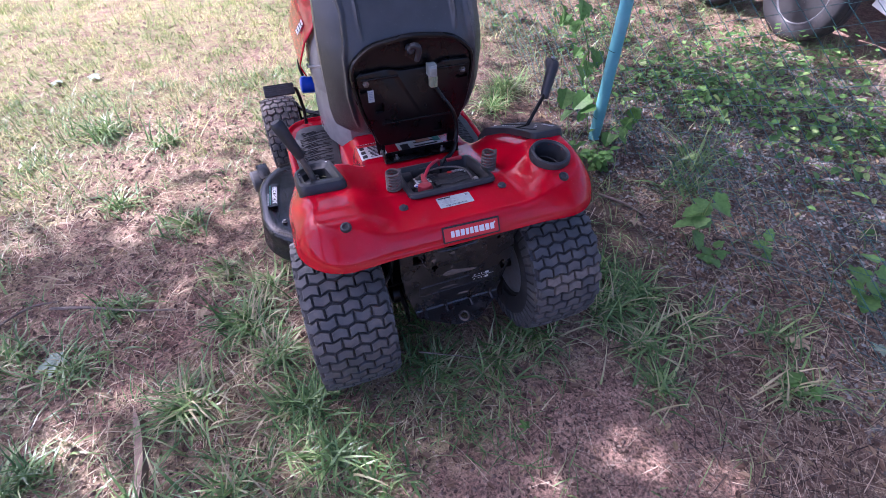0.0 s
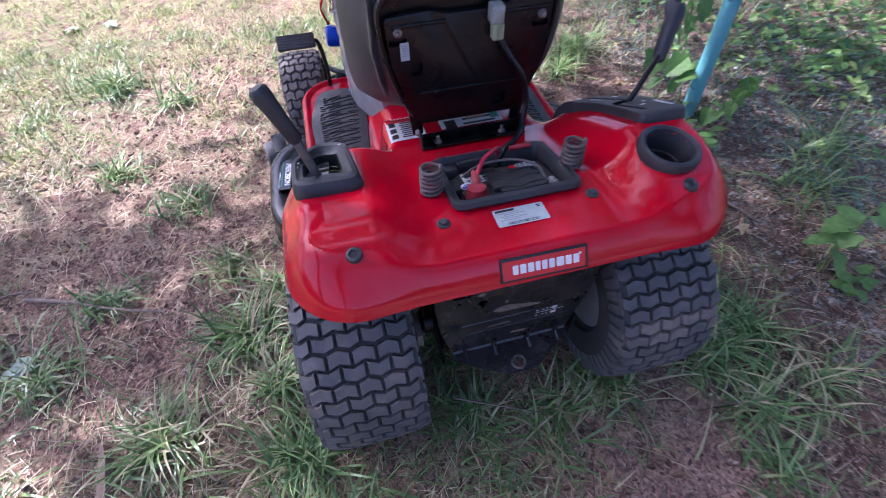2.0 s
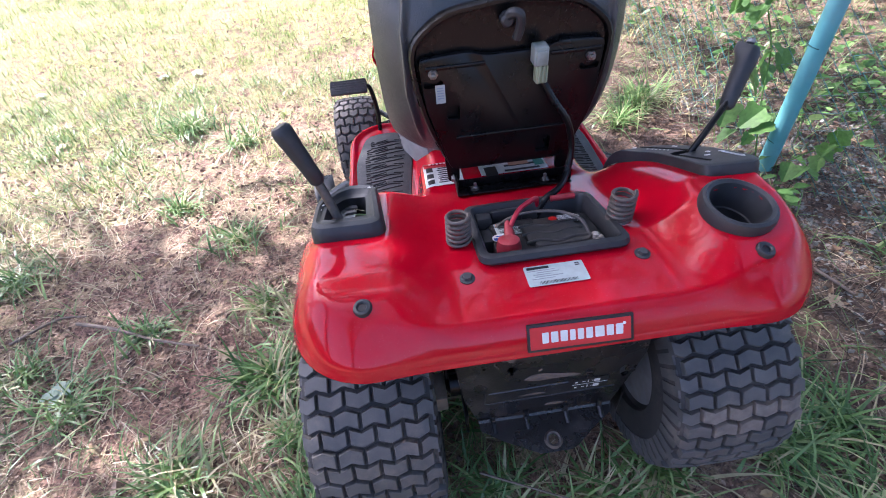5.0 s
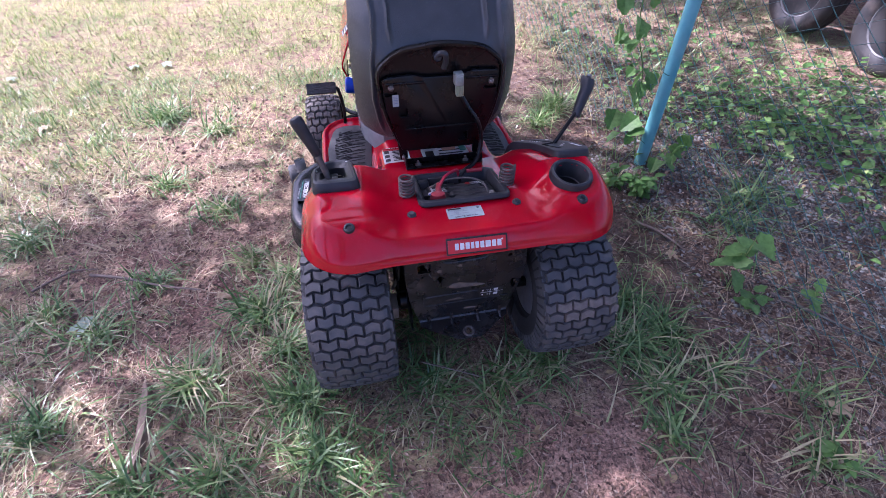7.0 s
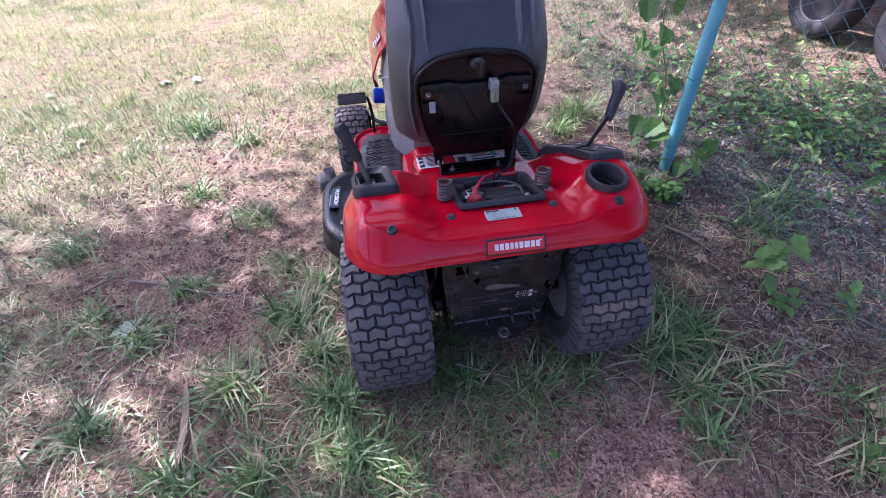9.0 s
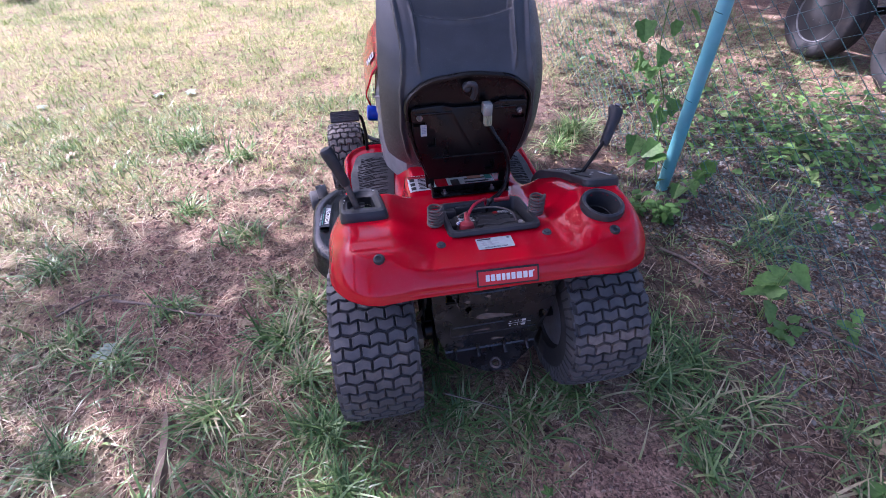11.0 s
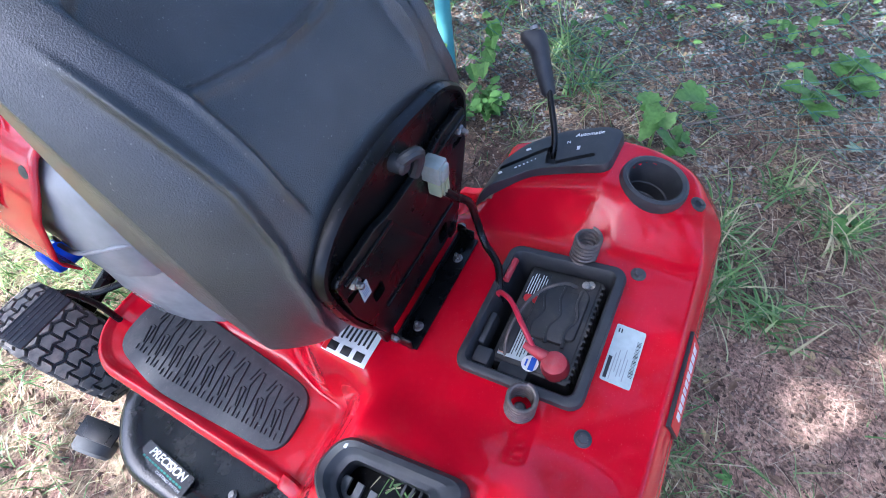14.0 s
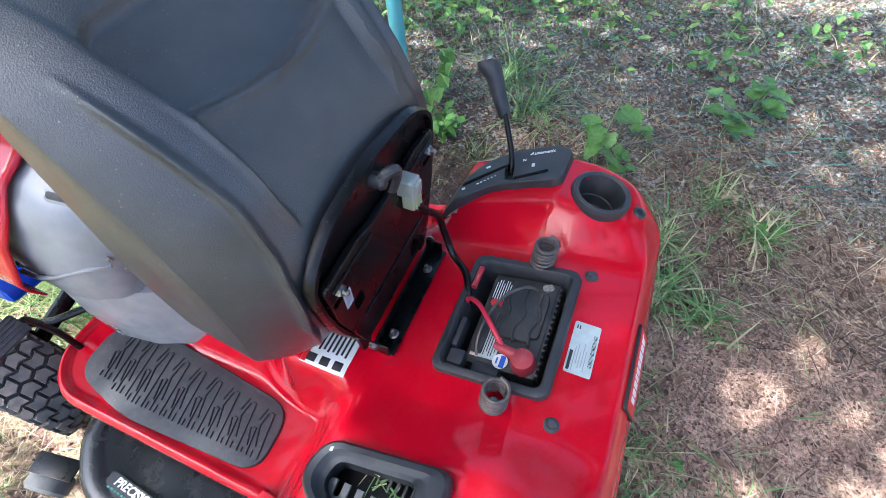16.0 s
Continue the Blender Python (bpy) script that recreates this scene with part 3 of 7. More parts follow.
# axle, gear case and frame rails behind the plate
part("gear_case", join(box(0, 0.085, 0.30, 0.22, 0.20, 0.20, 0.03), box(0.0, 0.085, 0.40, 0.30, 0.16, 0.08, 0.02)), BLACK_PAINT, mower, "black cast gear case")
part("rear_axle", moved(lathe([(0.018, -0.36), (0.018, -0.20), (0.034, -0.19), (0.034, 0.19), (0.018, 0.20), (0.018, 0.36)], 20), Matrix.Translation((0, 0.068, 0.247)) @ pose(0, 0, 0, 0, 90, 0)), BLACK_PAINT, mower, "black rear axle tube")
for s in (-1, 1):
    part("frame_rail", box(s * 0.165, 0.55, 0.265, 0.006, 1.20, 0.08, 0.002), BLACK_PAINT, mower, "black steel frame rail")
    part("fender_brace", tube([(s * 0.10, -0.06, 0.60), (s * 0.155, -0.045, 0.585), (s * 0.17, 0.0, 0.56)], 0.006, 8), STEEL, mower)
    # Unseen panels, tank and floor, added to keep light from the underside.
    part("well_shade_panel", box(s * 0.196, 0.165, 0.470, 0.004, 0.33, 0.19, 0.001), MATT_BLACK, mower, "black panel added to darken the inner wheel well")
    part("well_front_shade_panel", box(s * 0.295, 0.338, 0.360, 0.190, 0.004, 0.28, 0.001), MATT_BLACK, mower, "black panel added to darken the space ahead of the rear wheel")
part("fuel_tank", box(0, 0.24, 0.43, 0.36, 0.30, 0.24, 0.03), MATT_BLACK, mower, "assumed black fuel tank, darkening the space behind the rear plate")
part("floor_shade_panel", box(0, 0.58, 0.300, 0.40, 1.05, 0.010, 0.003), MATT_BLACK, mower, "black panel added to keep light out between the rails")
part("axle_strap", tube([(-0.190, 0.0, 0.50), (-0.192, 0.03, 0.40), (-0.21, 0.05, 0.33)], 0.006, 8), STEEL, mower)

# rear badge: white block shapes on red within a dark frame
badge_at = Matrix.Translation((0.006, -0.1135, 0.6405)) @ pose(0, 0, 0, 59, 0, 0) @ pose(0, 0, 0, 0, 0, -1.2)
badge = part("badge", moved(box(0, 0, -0.0022, 0.160, 0.0430, 0.0060, 0.0005), badge_at), DARK_INK_AND_SHADE, mower, "red badge with white block shapes and dark frame")
part("badge_field", moved(box(-0.0005, 0, 0.0012, 0.152, 0.0350, 0.0012, 0.0003), badge_at), RED_INK, badge, "red badge field", smooth=False)
blocks = []
for k, w in enumerate((0.0115, 0.0125, 0.0125, 0.010, 0.011, 0.012, 0.0155, 0.0125, 0.0125)):
    x = -0.0585 + sum((0.0115, 0.0125, 0.0125, 0.010, 0.011, 0.012, 0.0155, 0.0125, 0.0125)[:k]) + 0.0017 * k
    o = [(x, -0.0085), (x + w - 0.0016, -0.0085), (x + w - 0.0016, 0.0085), (x, 0.0085)]
    blocks.append(slab(round_poly(o, 0.0015, 2), 0.0016, 0.0022, 0.0002))
blocks.append(slab([(0.0655 + 0.0025 * math.cos(a), 0.0085 + 0.0025 * math.sin(a)) for a in [0.5 * k for k in range(12)]], 0.0016, 0.0022, 0.0002))
pieces("block_shape", blocks, WHITE, badge, badge_at, "white block shape")

# bolts, grommets and springs on the deck
for s in (-1, 1):
    b = part("deck_bolt", moved(bolt_bm(0.0085, 0.008, 1.45), upright(s * 0.144, 0.0)), PAD, mower, "dark flanged bolt")
    z = body_top(s * 0.307, -0.052)
    tip = Matrix.Translation((s * 0.307, -0.052, z)) @ pose(0, 0, 0, 14, s * 5, 0)
    gr = part("grommet", moved(lathe([(0.0065, -0.006), (0.0065, 0.003), (0.0085, 0.005), (0.0125, 0.004), (0.0145, 0.000), (0.0145, -0.004)], 28, True), tip), PLASTIC, mower, "dark rubber grommet in the fender")
    # Dark disc on the uncut paint imitates the shaded grommet hole.
    part("plug", moved(lathe([(0.0068, -0.004), (0.0068, 0.0012)], 16), tip), DARK_INK_AND_SHADE, gr)
    cx, cy = s * 0.143, 0.093
    z0 = body_top(cx, cy) + 0.002
    coil = []
    for k in range(6 * 24 + 1):
        a, h = 2 * math.pi * k / 24, k / 144
        r = 0.0200 - 0.0012 * h
        coil.append((cx + r * math.cos(a), cy + r * math.sin(a), z0 + 0.003 + 0.060 * h))
    part("seat_spring", tube(coil, 0.0034, 8), SPRING, mower, "dull grey steel coil spring")
    part("spring_seat", moved(lathe([(0.010, 0), (0.010, 0.004), (0.006, 0.012), (0.0, 0.013)], 16), Matrix.Translation((cx, cy, z0 - 0.002))), DASH, mower)

# identification label on the deck
lz = body_top(0, -0.015) + 0.0012
lab_at = Matrix.Translation((-0.004, -0.0165, lz)) @ pose(0, 0, 0, -2, 0, 0)
lab = part("label", moved(slab(rounded_rect(0.0485, 0.022, 0.003, 3), 0, 0.0006, 0.0002), lab_at), LABEL, mower, "pale grey label with dark print and bar code", smooth=False)
ink = [box(-0.026, 0.0165, 0.0008, 0.036, 0.005, 0.0003, 0), box(0.038, 0.0165, 0.0008, 0.007, 0.002, 0.0003, 0), box(0.038, 0.0125, 0.0008, 0.007, 0.002, 0.0003, 0)]
rnd = random.Random(4)
ink += [box(-0.030 + k * 0.0022, -0.0165, 0.0008, rnd.choice((0.0006, 0.001, 0.0014)), 0.006, 0.0003, 0) for k in range(28)]
pieces("print_bar", ink, DARK_INK_AND_SHADE, lab, lab_at)
faint = [box(-0.022 + 0.01 * (k % 2), 0.0105 - 0.0045 * k, 0.0008, 0.045 - 0.008 * (k % 3), 0.0013, 0.0003, 0) for k in range(5)]
pieces("fine_print", faint, material("faint_ink", (0.25, 0.26, 0.27), 0.5), lab, lab_at)

# battery tray, battery and cables
TZ = body_top(0.0, 0.115)
SLOPE = Matrix.Translation((TRAY_X, TRAY_Y, TZ)) @ pose(0, 0, 0, -13.5, 0, 0)
tr = []
for w, h, r, z in ((0.109, 0.086, 0.012, -0.13), (0.109, 0.086, 0.012, -0.004), (0.125, 0.101, 0.020, -0.004), (0.128, 0.104, 0.022, 0.001), (0.126, 0.102, 0.021, 0.010), (0.121, 0.097, 0.018, 0.0125),
                   (0.114, 0.090, 0.014, 0.012), (0.110, 0.086, 0.012, 0.006), (0.107, 0.083, 0.012, -0.02), (0.105, 0.081, 0.010, -0.125)):
    tr.append([(x, y, z) for x, y in rounded_rect(w, h, r, 5)])
tray_bm = loft(tr, cap=False)
tray_bm.faces.new([tray_bm.verts.new((x, y, -0.124)) for x, y in rounded_rect(0.106, 0.082, 0.01, 5)])
tray = part("battery_tray", moved(tray_bm, SLOPE), PLASTIC, mower, "open dark plastic battery tray")
part("tray_block", moved(join(box(-0.092, 0.066, -0.012, 0.030, 0.030, 0.030, 0.005), box(-0.095, 0.014, -0.026, 0.022, 0.05, 0.03, 0.005), box(-0.045, 0.077, -0.010, 0.06, 0.012, 0.03, 0.004)), SLOPE), PLASTIC, tray)
part("fuse", moved(tube([(0.045, 0.082, 0.012), (0.092, 0.082, 0.012)], 0.006, 10), SLOPE), RED_RUBBER, tray, "red plastic fuse holder")
BX, BY, BZ = 0.008, -0.006, -0.014
batt = part("battery", moved(join(box(BX, BY, BZ - 0.075, 0.196, 0.130, 0.15, 0.006), box(BX, BY, BZ - 0.004, 0.186, 0.120, 0.012, 0.003),
                                   box(BX + 0.010, BY - 0.004, BZ + 0.004, 0.100, 0.070, 0.014, 0.006), box(BX - 0.045, BY + 0.045, BZ + 0.003, 0.07, 0.02, 0.010, 0.003)), SLOPE), BATTERY, mower, "black lawn battery, dusty, with labels and leads")
for o in (-0.040, -0.012, 0.016):
    part("lid_ridge", moved(tube(smooth_line([(BX - 0.045 + 0.11 * u, BY + o + 0.006 * math.sin(9 * u), BZ + 0.010) for u in (0, 0.25, 0.5, 0.75, 1)], 4), 0.0028, 6), SLOPE), BATTERY, batt)
for k in range(16):
    part("casing_rib", moved(box(BX - 0.088 + 0.0117 * k, BY - 0.0645, BZ - 0.016, 0.005, 0.006, 0.03, 0.001), SLOPE), BATTERY, batt)
part("lid_cover", moved(slab(round_poly([(BX - 0.030, BY - 0.052), (BX + 0.060, BY - 0.052), (BX + 0.076, BY - 0.036), (BX + 0.070, BY + 0.006), (BX - 0.024, BY + 0.012)], 0.012, 5), BZ, BZ + 0.009, 0.003), SLOPE), BATTERY, batt, "dusty raised vent cover")
for cx, cy, sx, sy, mat, lines in ((BX - 0.054, BY + 0.032, 0.062, 0.046, LABEL, 9), (BX + 0.055, BY + 0.040, 0.060, 0.034, DARK_INK_AND_SHADE, 7)):
    part("sticker", moved(box(cx, cy, BZ + 0.0035 + (0.0 if mat is LABEL else 0.0), sx, sy, 0.0012, 0), SLOPE), mat, batt, "printed battery sticker", smooth=False)
    pieces("print_bar", [box(cx, cy - sy * 0.4 + sy * 0.8 * k / max(lines - 1, 1), BZ + 0.0043, sx * (0.82 if k % 3 else 0.6), 0.0015, 0.0004, 0) for k in range(lines)], DARK_INK_AND_SHADE if mat is LABEL else WHITE, batt, SLOPE)
part("sticker", moved(box(BX - 0.054, BY + 0.048, BZ + 0.0046, 0.056, 0.012, 0.0006, 0), SLOPE), ORANGE_INK, batt, "red strip on sticker", smooth=False)
for k in range(2):
    part("sticker", moved(lathe([(0.008, 0), (0.008, 0.0006)], 20), SLOPE @ Matrix.Translation((BX + 0.028, BY + 0.030 + 0.016 * k, BZ + 0.0042))), RED_INK, batt, "round red warning mark", smooth=False)
part("sticker", moved(lathe([(0.0135, 0), (0.0135, 0.0008)], 24), SLOPE @ Matrix.Translation((BX - 0.084, BY - 0.002, BZ + 0.0050))), WHITE, batt, "round blue and white date sticker", smooth=False)
part("print", moved(join(box(0, -0.004, 0.0009, 0.022, 0.009, 0.0004, 0), box(0, 0.006, 0.0009, 0.012, 0.003, 0.0004, 0)), SLOPE @ Matrix.Translation((BX - 0.084, BY - 0.002, BZ + 0.0050))), BLUE_INK, batt, smooth=False)
boot = moved(join(lathe([(0.021, -0.012), (0.022, 0.006), (0.019, 0.018), (0.010, 0.022), (0.0, 0.022)], 20), moved(lathe([(0.011, 0), (0.008, 0.03), (0.005, 0.045)], 14), Matrix.Translation((0.006, 0.010, 0.008)) @ pose(0, 0, 0, -68, 12, 0))), SLOPE @ Matrix.Translation((-0.068, -0.046, -0.010)))
part("terminal_boot", boot, RED_RUBBER, batt, "faded red rubber terminal boot")
term = moved(join(box(0, 0, 0, 0.026, 0.022, 0.012, 0.003), lathe([(0.007, 0), (0.007, 0.014), (0.005, 0.016)], 12), box(-0.014, 0.006, 0.004, 0.016, 0.010, 0.006, 0.002), moved(bolt_bm(0.006, 0.006, 1.2), Matrix.Translation((0.006, -0.006, 0.006)))), SLOPE @ Matrix.Translation((0.086, -0.045, -0.018)))
part("terminal", term, LEAD, batt, "oxidised lead terminal clamp")
S = lambda *p: tuple((SLOPE @ Vector(p)))
part("positive_cable", tube(smooth_line([S(-0.060, -0.012, 0.008), S(-0.035, 0.015, 0.030), S(0.0, 0.050, 0.030), S(0.018, 0.082, 0.014), S(0.016, 0.092, -0.02), S(0.0, 0.094, -0.06)], 8), 0.0046, 10), material("red_cable", (0.42, 0.012, 0.035), 0.4), batt, "red battery cable")
part("negative_cable", tube(smooth_line([S(0.080, -0.036, -0.010), S(0.068, -0.012, 0.012), S(0.030, 0.022, 0.016), S(-0.03, 0.040, 0.008), S(-0.075, 0.036, -0.012), S(-0.10, 0.02, -0.05)], 8), 0.003, 8), SPRING, batt, "dark grey battery cable")

# cup holder
cz = body_top(*CUP) + 0.002
cup = lathe([(0.0, -0.075), (0.035, -0.075), (0.040, -0.070), (0.0445, -0.004), (0.0465, 0.004), (0.052, 0.0075), (0.057, 0.005), (0.0595, -0.003), (0.0595, -0.016), (0.047, -0.014), (0.041, -0.080), (0.0, -0.080)], 44)
cup_at = Matrix.Translation((CUP[0] - 0.004, CUP[1] - 0.010, cz)) @ pose(0, 0, 0, 6, 3, 0)
ch = part("cup_holder", moved(cup, cup_at), PLASTIC, mower, "dark plastic cup holder set in the fender")
part("cup_ridge", moved(lathe([(0.039, -0.046), (0.0428, -0.044), (0.0428, -0.048)], 40, True), cup_at), PLASTIC, ch)

# consoles on both fenders
def draped(outline, lift, inset_steps, zfun):
    """Rings of an outline shrunk step by step, laid over a height function."""
    cx = sum(p[0] for p in outline) / len(outline)
    cy = sum(p[1] for p in outline) / len(outline)
    rings = []
    for f, dz in inset_steps:
        rings.append([(cx + (x - cx) * f, cy + (y - cy) * f, zfun(cx + (x - cx) * f, cy + (y - cy) * f) + lift + dz) for x, y in outline])
    return rings


lc = round_poly([(-0.396, 0.106), (-0.264, 0.102), (-0.284, 0.312), (-0.350, 0.330), (-0.404, 0.250)], 0.032, 6)
lh = round_poly([(-0.379, 0.142), (-0.292, 0.138), (-0.304, 0.286), (-0.346, 0.296), (-0.384, 0.240)], 0.018, 6)
flat = lambda x, y: 0.702 - 0.27 * (y - 0.105)
TILT = Matrix.Translation((0, 0.105, 0.702)) @ pose(0, 0, 0, -15.1, 0, 0) @ Matrix.Translation((0, -0.105, -0.714))


def toward(a, b, f, z):
    return [(p[0] + (q[0] - p[0]) * f, p[1] + (q[1] - p[1]) * f, flat(p[0], p[1]) + z) for p, q in zip(a, b)]


rings = [toward(lc, lh, 0, -0.045), toward(lc, lh, 0, -0.008), toward(lc, lh, 0.10, 0.006), toward(lc, lh, 0.28, 0.013), toward(lc, lh, 0.62, 0.013), toward(lc, lh, 0.9, 0.006), toward(lc, lh, 1.0, 0.005), toward(lc, lh, 1.24, 0.003), toward(lc, lh, 1.28, -0.004), toward(lc, lh, 1.30, -0.06)]
lcon = part("lift_console", loft(rings, cap=False), PLASTIC, mower, "grey-black plastic lift lever console")
notches = [loft([[(x, y, 0.66) for x, y in o], [(x, y, 0.71) for x, y in o]]) for o in [round_poly([(-0.352, 0.150 + 0.024 * k), (-0.300, 0.152 + 0.024 * k), (-0.300, 0.164 + 0.024 * k), (-0.352, 0.162 + 0.024 * k)], 0.0058, 5) for k in range(6)]]
notch_plate = slab(round_poly([(-0.384, 0.140), (-0.334, 0.140), (-0.330, 0.296), (-0.352, 0.300), (-0.384, 0.262)], 0.006, 3), 0.686, 0.690, 0.001)
part("notch_plate", moved(cut(notch_plate, *notches), TILT), DUSTY_STEEL, lcon, "pale steel plate with rounded height notches")
for k in range(5):
    part("slot_rib", moved(box(-0.309, 0.150 + 0.013 * k, 0.679, 0.020, 0.005, 0.024, 0.0015), TILT), PLASTIC, lcon)
# Black plate closes the opening in place of its shaded depth.
part("slot_shade_plate", moved(box(-0.340, 0.215, 0.664, 0.100, 0.185, 0.004, 0.001), TILT), BLACK_PAINT, lcon)
marks = [box(-0.391 + 0.002 * k, 0.165 + 0.022 * k, 0.7245, 0.004, 0.005, 0.0006, 0) for k in range(4)] + [box(-0.279, 0.140, 0.7276, 0.006, 0.012, 0.0006, 0), box(-0.298, 0.298, 0.7236, 0.010, 0.005, 0.0006, 0)]
pieces("mark", marks, WHITE, lcon, TILT, "white printed mark")
lev = part("lift_lever", tube([(-0.338, 0.150, 0.655), (-0.350, 0.160, 0.704), (-0.373, 0.184, 0.777)], 0.0085, 12), SPRING, mower, "grey steel lift lever with black rubber grip")
a, b = Vector((-0.369, 0.181, 0.766)), Vector((-0.408, 0.200, 0.866))
grip = moved(lathe([(0.0, -0.004), (0.010, -0.003), (0.0135, 0.004), (0.0140, 0.03), (0.0165, 0.075), (0.0180, 0.095), (0.0172, 0.104), (0.013, 0.109), (0.0, 0.110)], 20), Matrix.Translation(a) @ between(a, b))
part("grip", grip, PLASTIC, lev, "black ribbed rubber grip")

rc = round_poly([(0.290, 0.108), (0.384, 0.104), (0.400, 0.138), (0.388, 0.222), (0.350, 0.280), (0.290, 0.318), (0.214, 0.334), (0.232, 0.302), (0.276, 0.238), (0.286, 0.170)], 0.020, 6)
rz = lambda x, y: body_top(max(0.262, min(x, 0.352)), y)
rcon = part("shift_console", cut(loft(draped(rc, 0, [(1.06, -0.03), (1.04, -0.004), (1.01, 0.012), (0.98, 0.0185), (0.93, 0.020)] + [(0.85 - 0.08 * k, 0.0205) for k in range(11)], rz)),
                                 box(0.304, 0.176, 0.72, 0.010, 0.078, 0.10, 0.004, pose(0, 0, 0, 0, 0, 20)), box(0.316, 0.218, 0.71, 0.050, 0.018, 0.10, 0.004, pose(0, 0, 0, 0, 0, 14)), box(0.304, 0.268, 0.69, 0.010, 0.098, 0.12, 0.004, pose(0, 0, 0, 0, 0, 38))),
            PLASTIC, mower, "dark plastic shift console with slot", sharp=25)
# Black sheet over the red body stands in for the slots' shaded depth.
part("slot_shade_plate", loft(draped(rc, 0.0015, [(0.94, -0.006)] + [(0.94 - 0.08 * k, 0.003) for k in range(12)], rz)), DARK_INK_AND_SHADE, rcon)
slope = lambda x, y, turn: Matrix.Translation((x, y, rz(x, y) + 0.0215)) @ pose(0, 0, 0, -20 if y > 0.13 else -6, 0, 0) @ pose(0, 0, 0, 0, 0, turn)
text_mesh("Automatic", 0.0125, WHITE, rcon, slope(0.374, 0.165, -78), "lettering", 0.0006, 0.2, label="white lettering")
text_mesh("N", 0.010, WHITE, rcon, slope(0.350, 0.196, -78), "lettering", 0.0006, label="white lettering")
pieces("mark", [moved(box(0, 0, 0, 0.003, 0.0012 + 0.0008 * k, 0.0006, 0), slope(0.302 - 0.005 * k, 0.244 + 0.006 * k, 38)) for k in range(6)] + [moved(box(0, 0, 0, 0.010, 0.006, 0.0006, 0), slope(0.334, 0.174, 10)), moved(box(0, 0, 0, 0.006, 0.010, 0.0006, 0), slope(0.330, 0.268, 32)), moved(box(0, 0, 0, 0.006, 0.008, 0.0006, 0), slope(0.262, 0.300, 38))], WHITE, rcon, None, "white printed mark")
slev = part("shift_lever", tube(smooth_line([(0.316, 0.208, 0.66), (0.330, 0.218, 0.692), (0.352, 0.228, 0.722), (0.412, 0.268, 0.772)], 5), 0.0062, 12), BLACK_PAINT, mower, "black steel shift lever with rubber grip")
a, b = Vector((0.408, 0.264, 0.757)), Vector((0.462, 0.322, 0.847))
g = lathe([(0.0, -0.003), (0.010, -0.002), (0.0135, 0.004), (0.0150, 0.03), (0.0165, 0.065), (0.0185, 0.085), (0.0185, 0.105), (0.014, 0.116), (0.0, 0.118)], 20)
g = moved(g, Matrix.Translation(a) @ between(a, b))
axis = (b - a).normalized()
for v in g.verts:
    along = (v.co - a).dot(axis)
    front = (v.co - a - axis * along).dot(Vector((-0.3, 0.95, 0)))
    if front > 0:
        v.co += Vector((-0.3, 0.95, 0.10)) * (0.016 * smoothstep(0.088, 0.112, along) + 0.0024 * math.sin(along * 300) * smoothstep(0.0, 0.02, along) * smoothstep(0.09, 0.07, along))
part("grip", g, PLASTIC, slev, "black rubber grip with finger ridges")
part("thumb_button", moved(lathe([(0.0075, 0.0), (0.0075, 0.006), (0.004, 0.008)], 14), Matrix.Translation(Vector((0.455, 0.322, 0.852))) @ between(a, b)), DASH, slev)


# seat, tipped forward on its hinge so that its underside faces the rear
SEAT_SIDE = [  # height, rear y, front y, half width
    (0.646, 0.430, 0.520, 0.165), (0.656, 0.402, 0.560, 0.205), (0.684, 0.382, 0.570, 0.232), (0.74, 0.362, 0.575, 0.244), (0.80, 0.347, 0.58, 0.247), (0.88, 0.342, 0.585, 0.248),
    (0.95, 0.352, 0.59, 0.246), (1.02, 0.390, 0.60, 0.240), (1.10, 0.447, 0.62, 0.230), (1.17, 0.520, 0.65, 0.214), (1.215, 0.600, 0.69, 0.185), (1.232, 0.660, 0.70, 0.130)]


INNER = ((0.95, 0.126), (1.006, 0.133), (1.046, 0.131), (1.10, 0.134), (1.156, 0.147), (1.20, 0.150))
WELT = ((0.70, 0.172), (0.82, 0.190), (0.93, 0.187), (0.97, 0.178), (1.03, 0.172), (1.09, 0.178), (1.16, 0.186))


def line_at(line, z):
    """Half width at which a moulded line of the seat runs at a height."""
    if z <= line[0][0]:
        return line[0][1]
    for (a, u), (b, v) in zip(line, line[1:]):
        if z <= b:
            return u + (v - u) * (z - a) / (b - a)
    return line[-1][1]


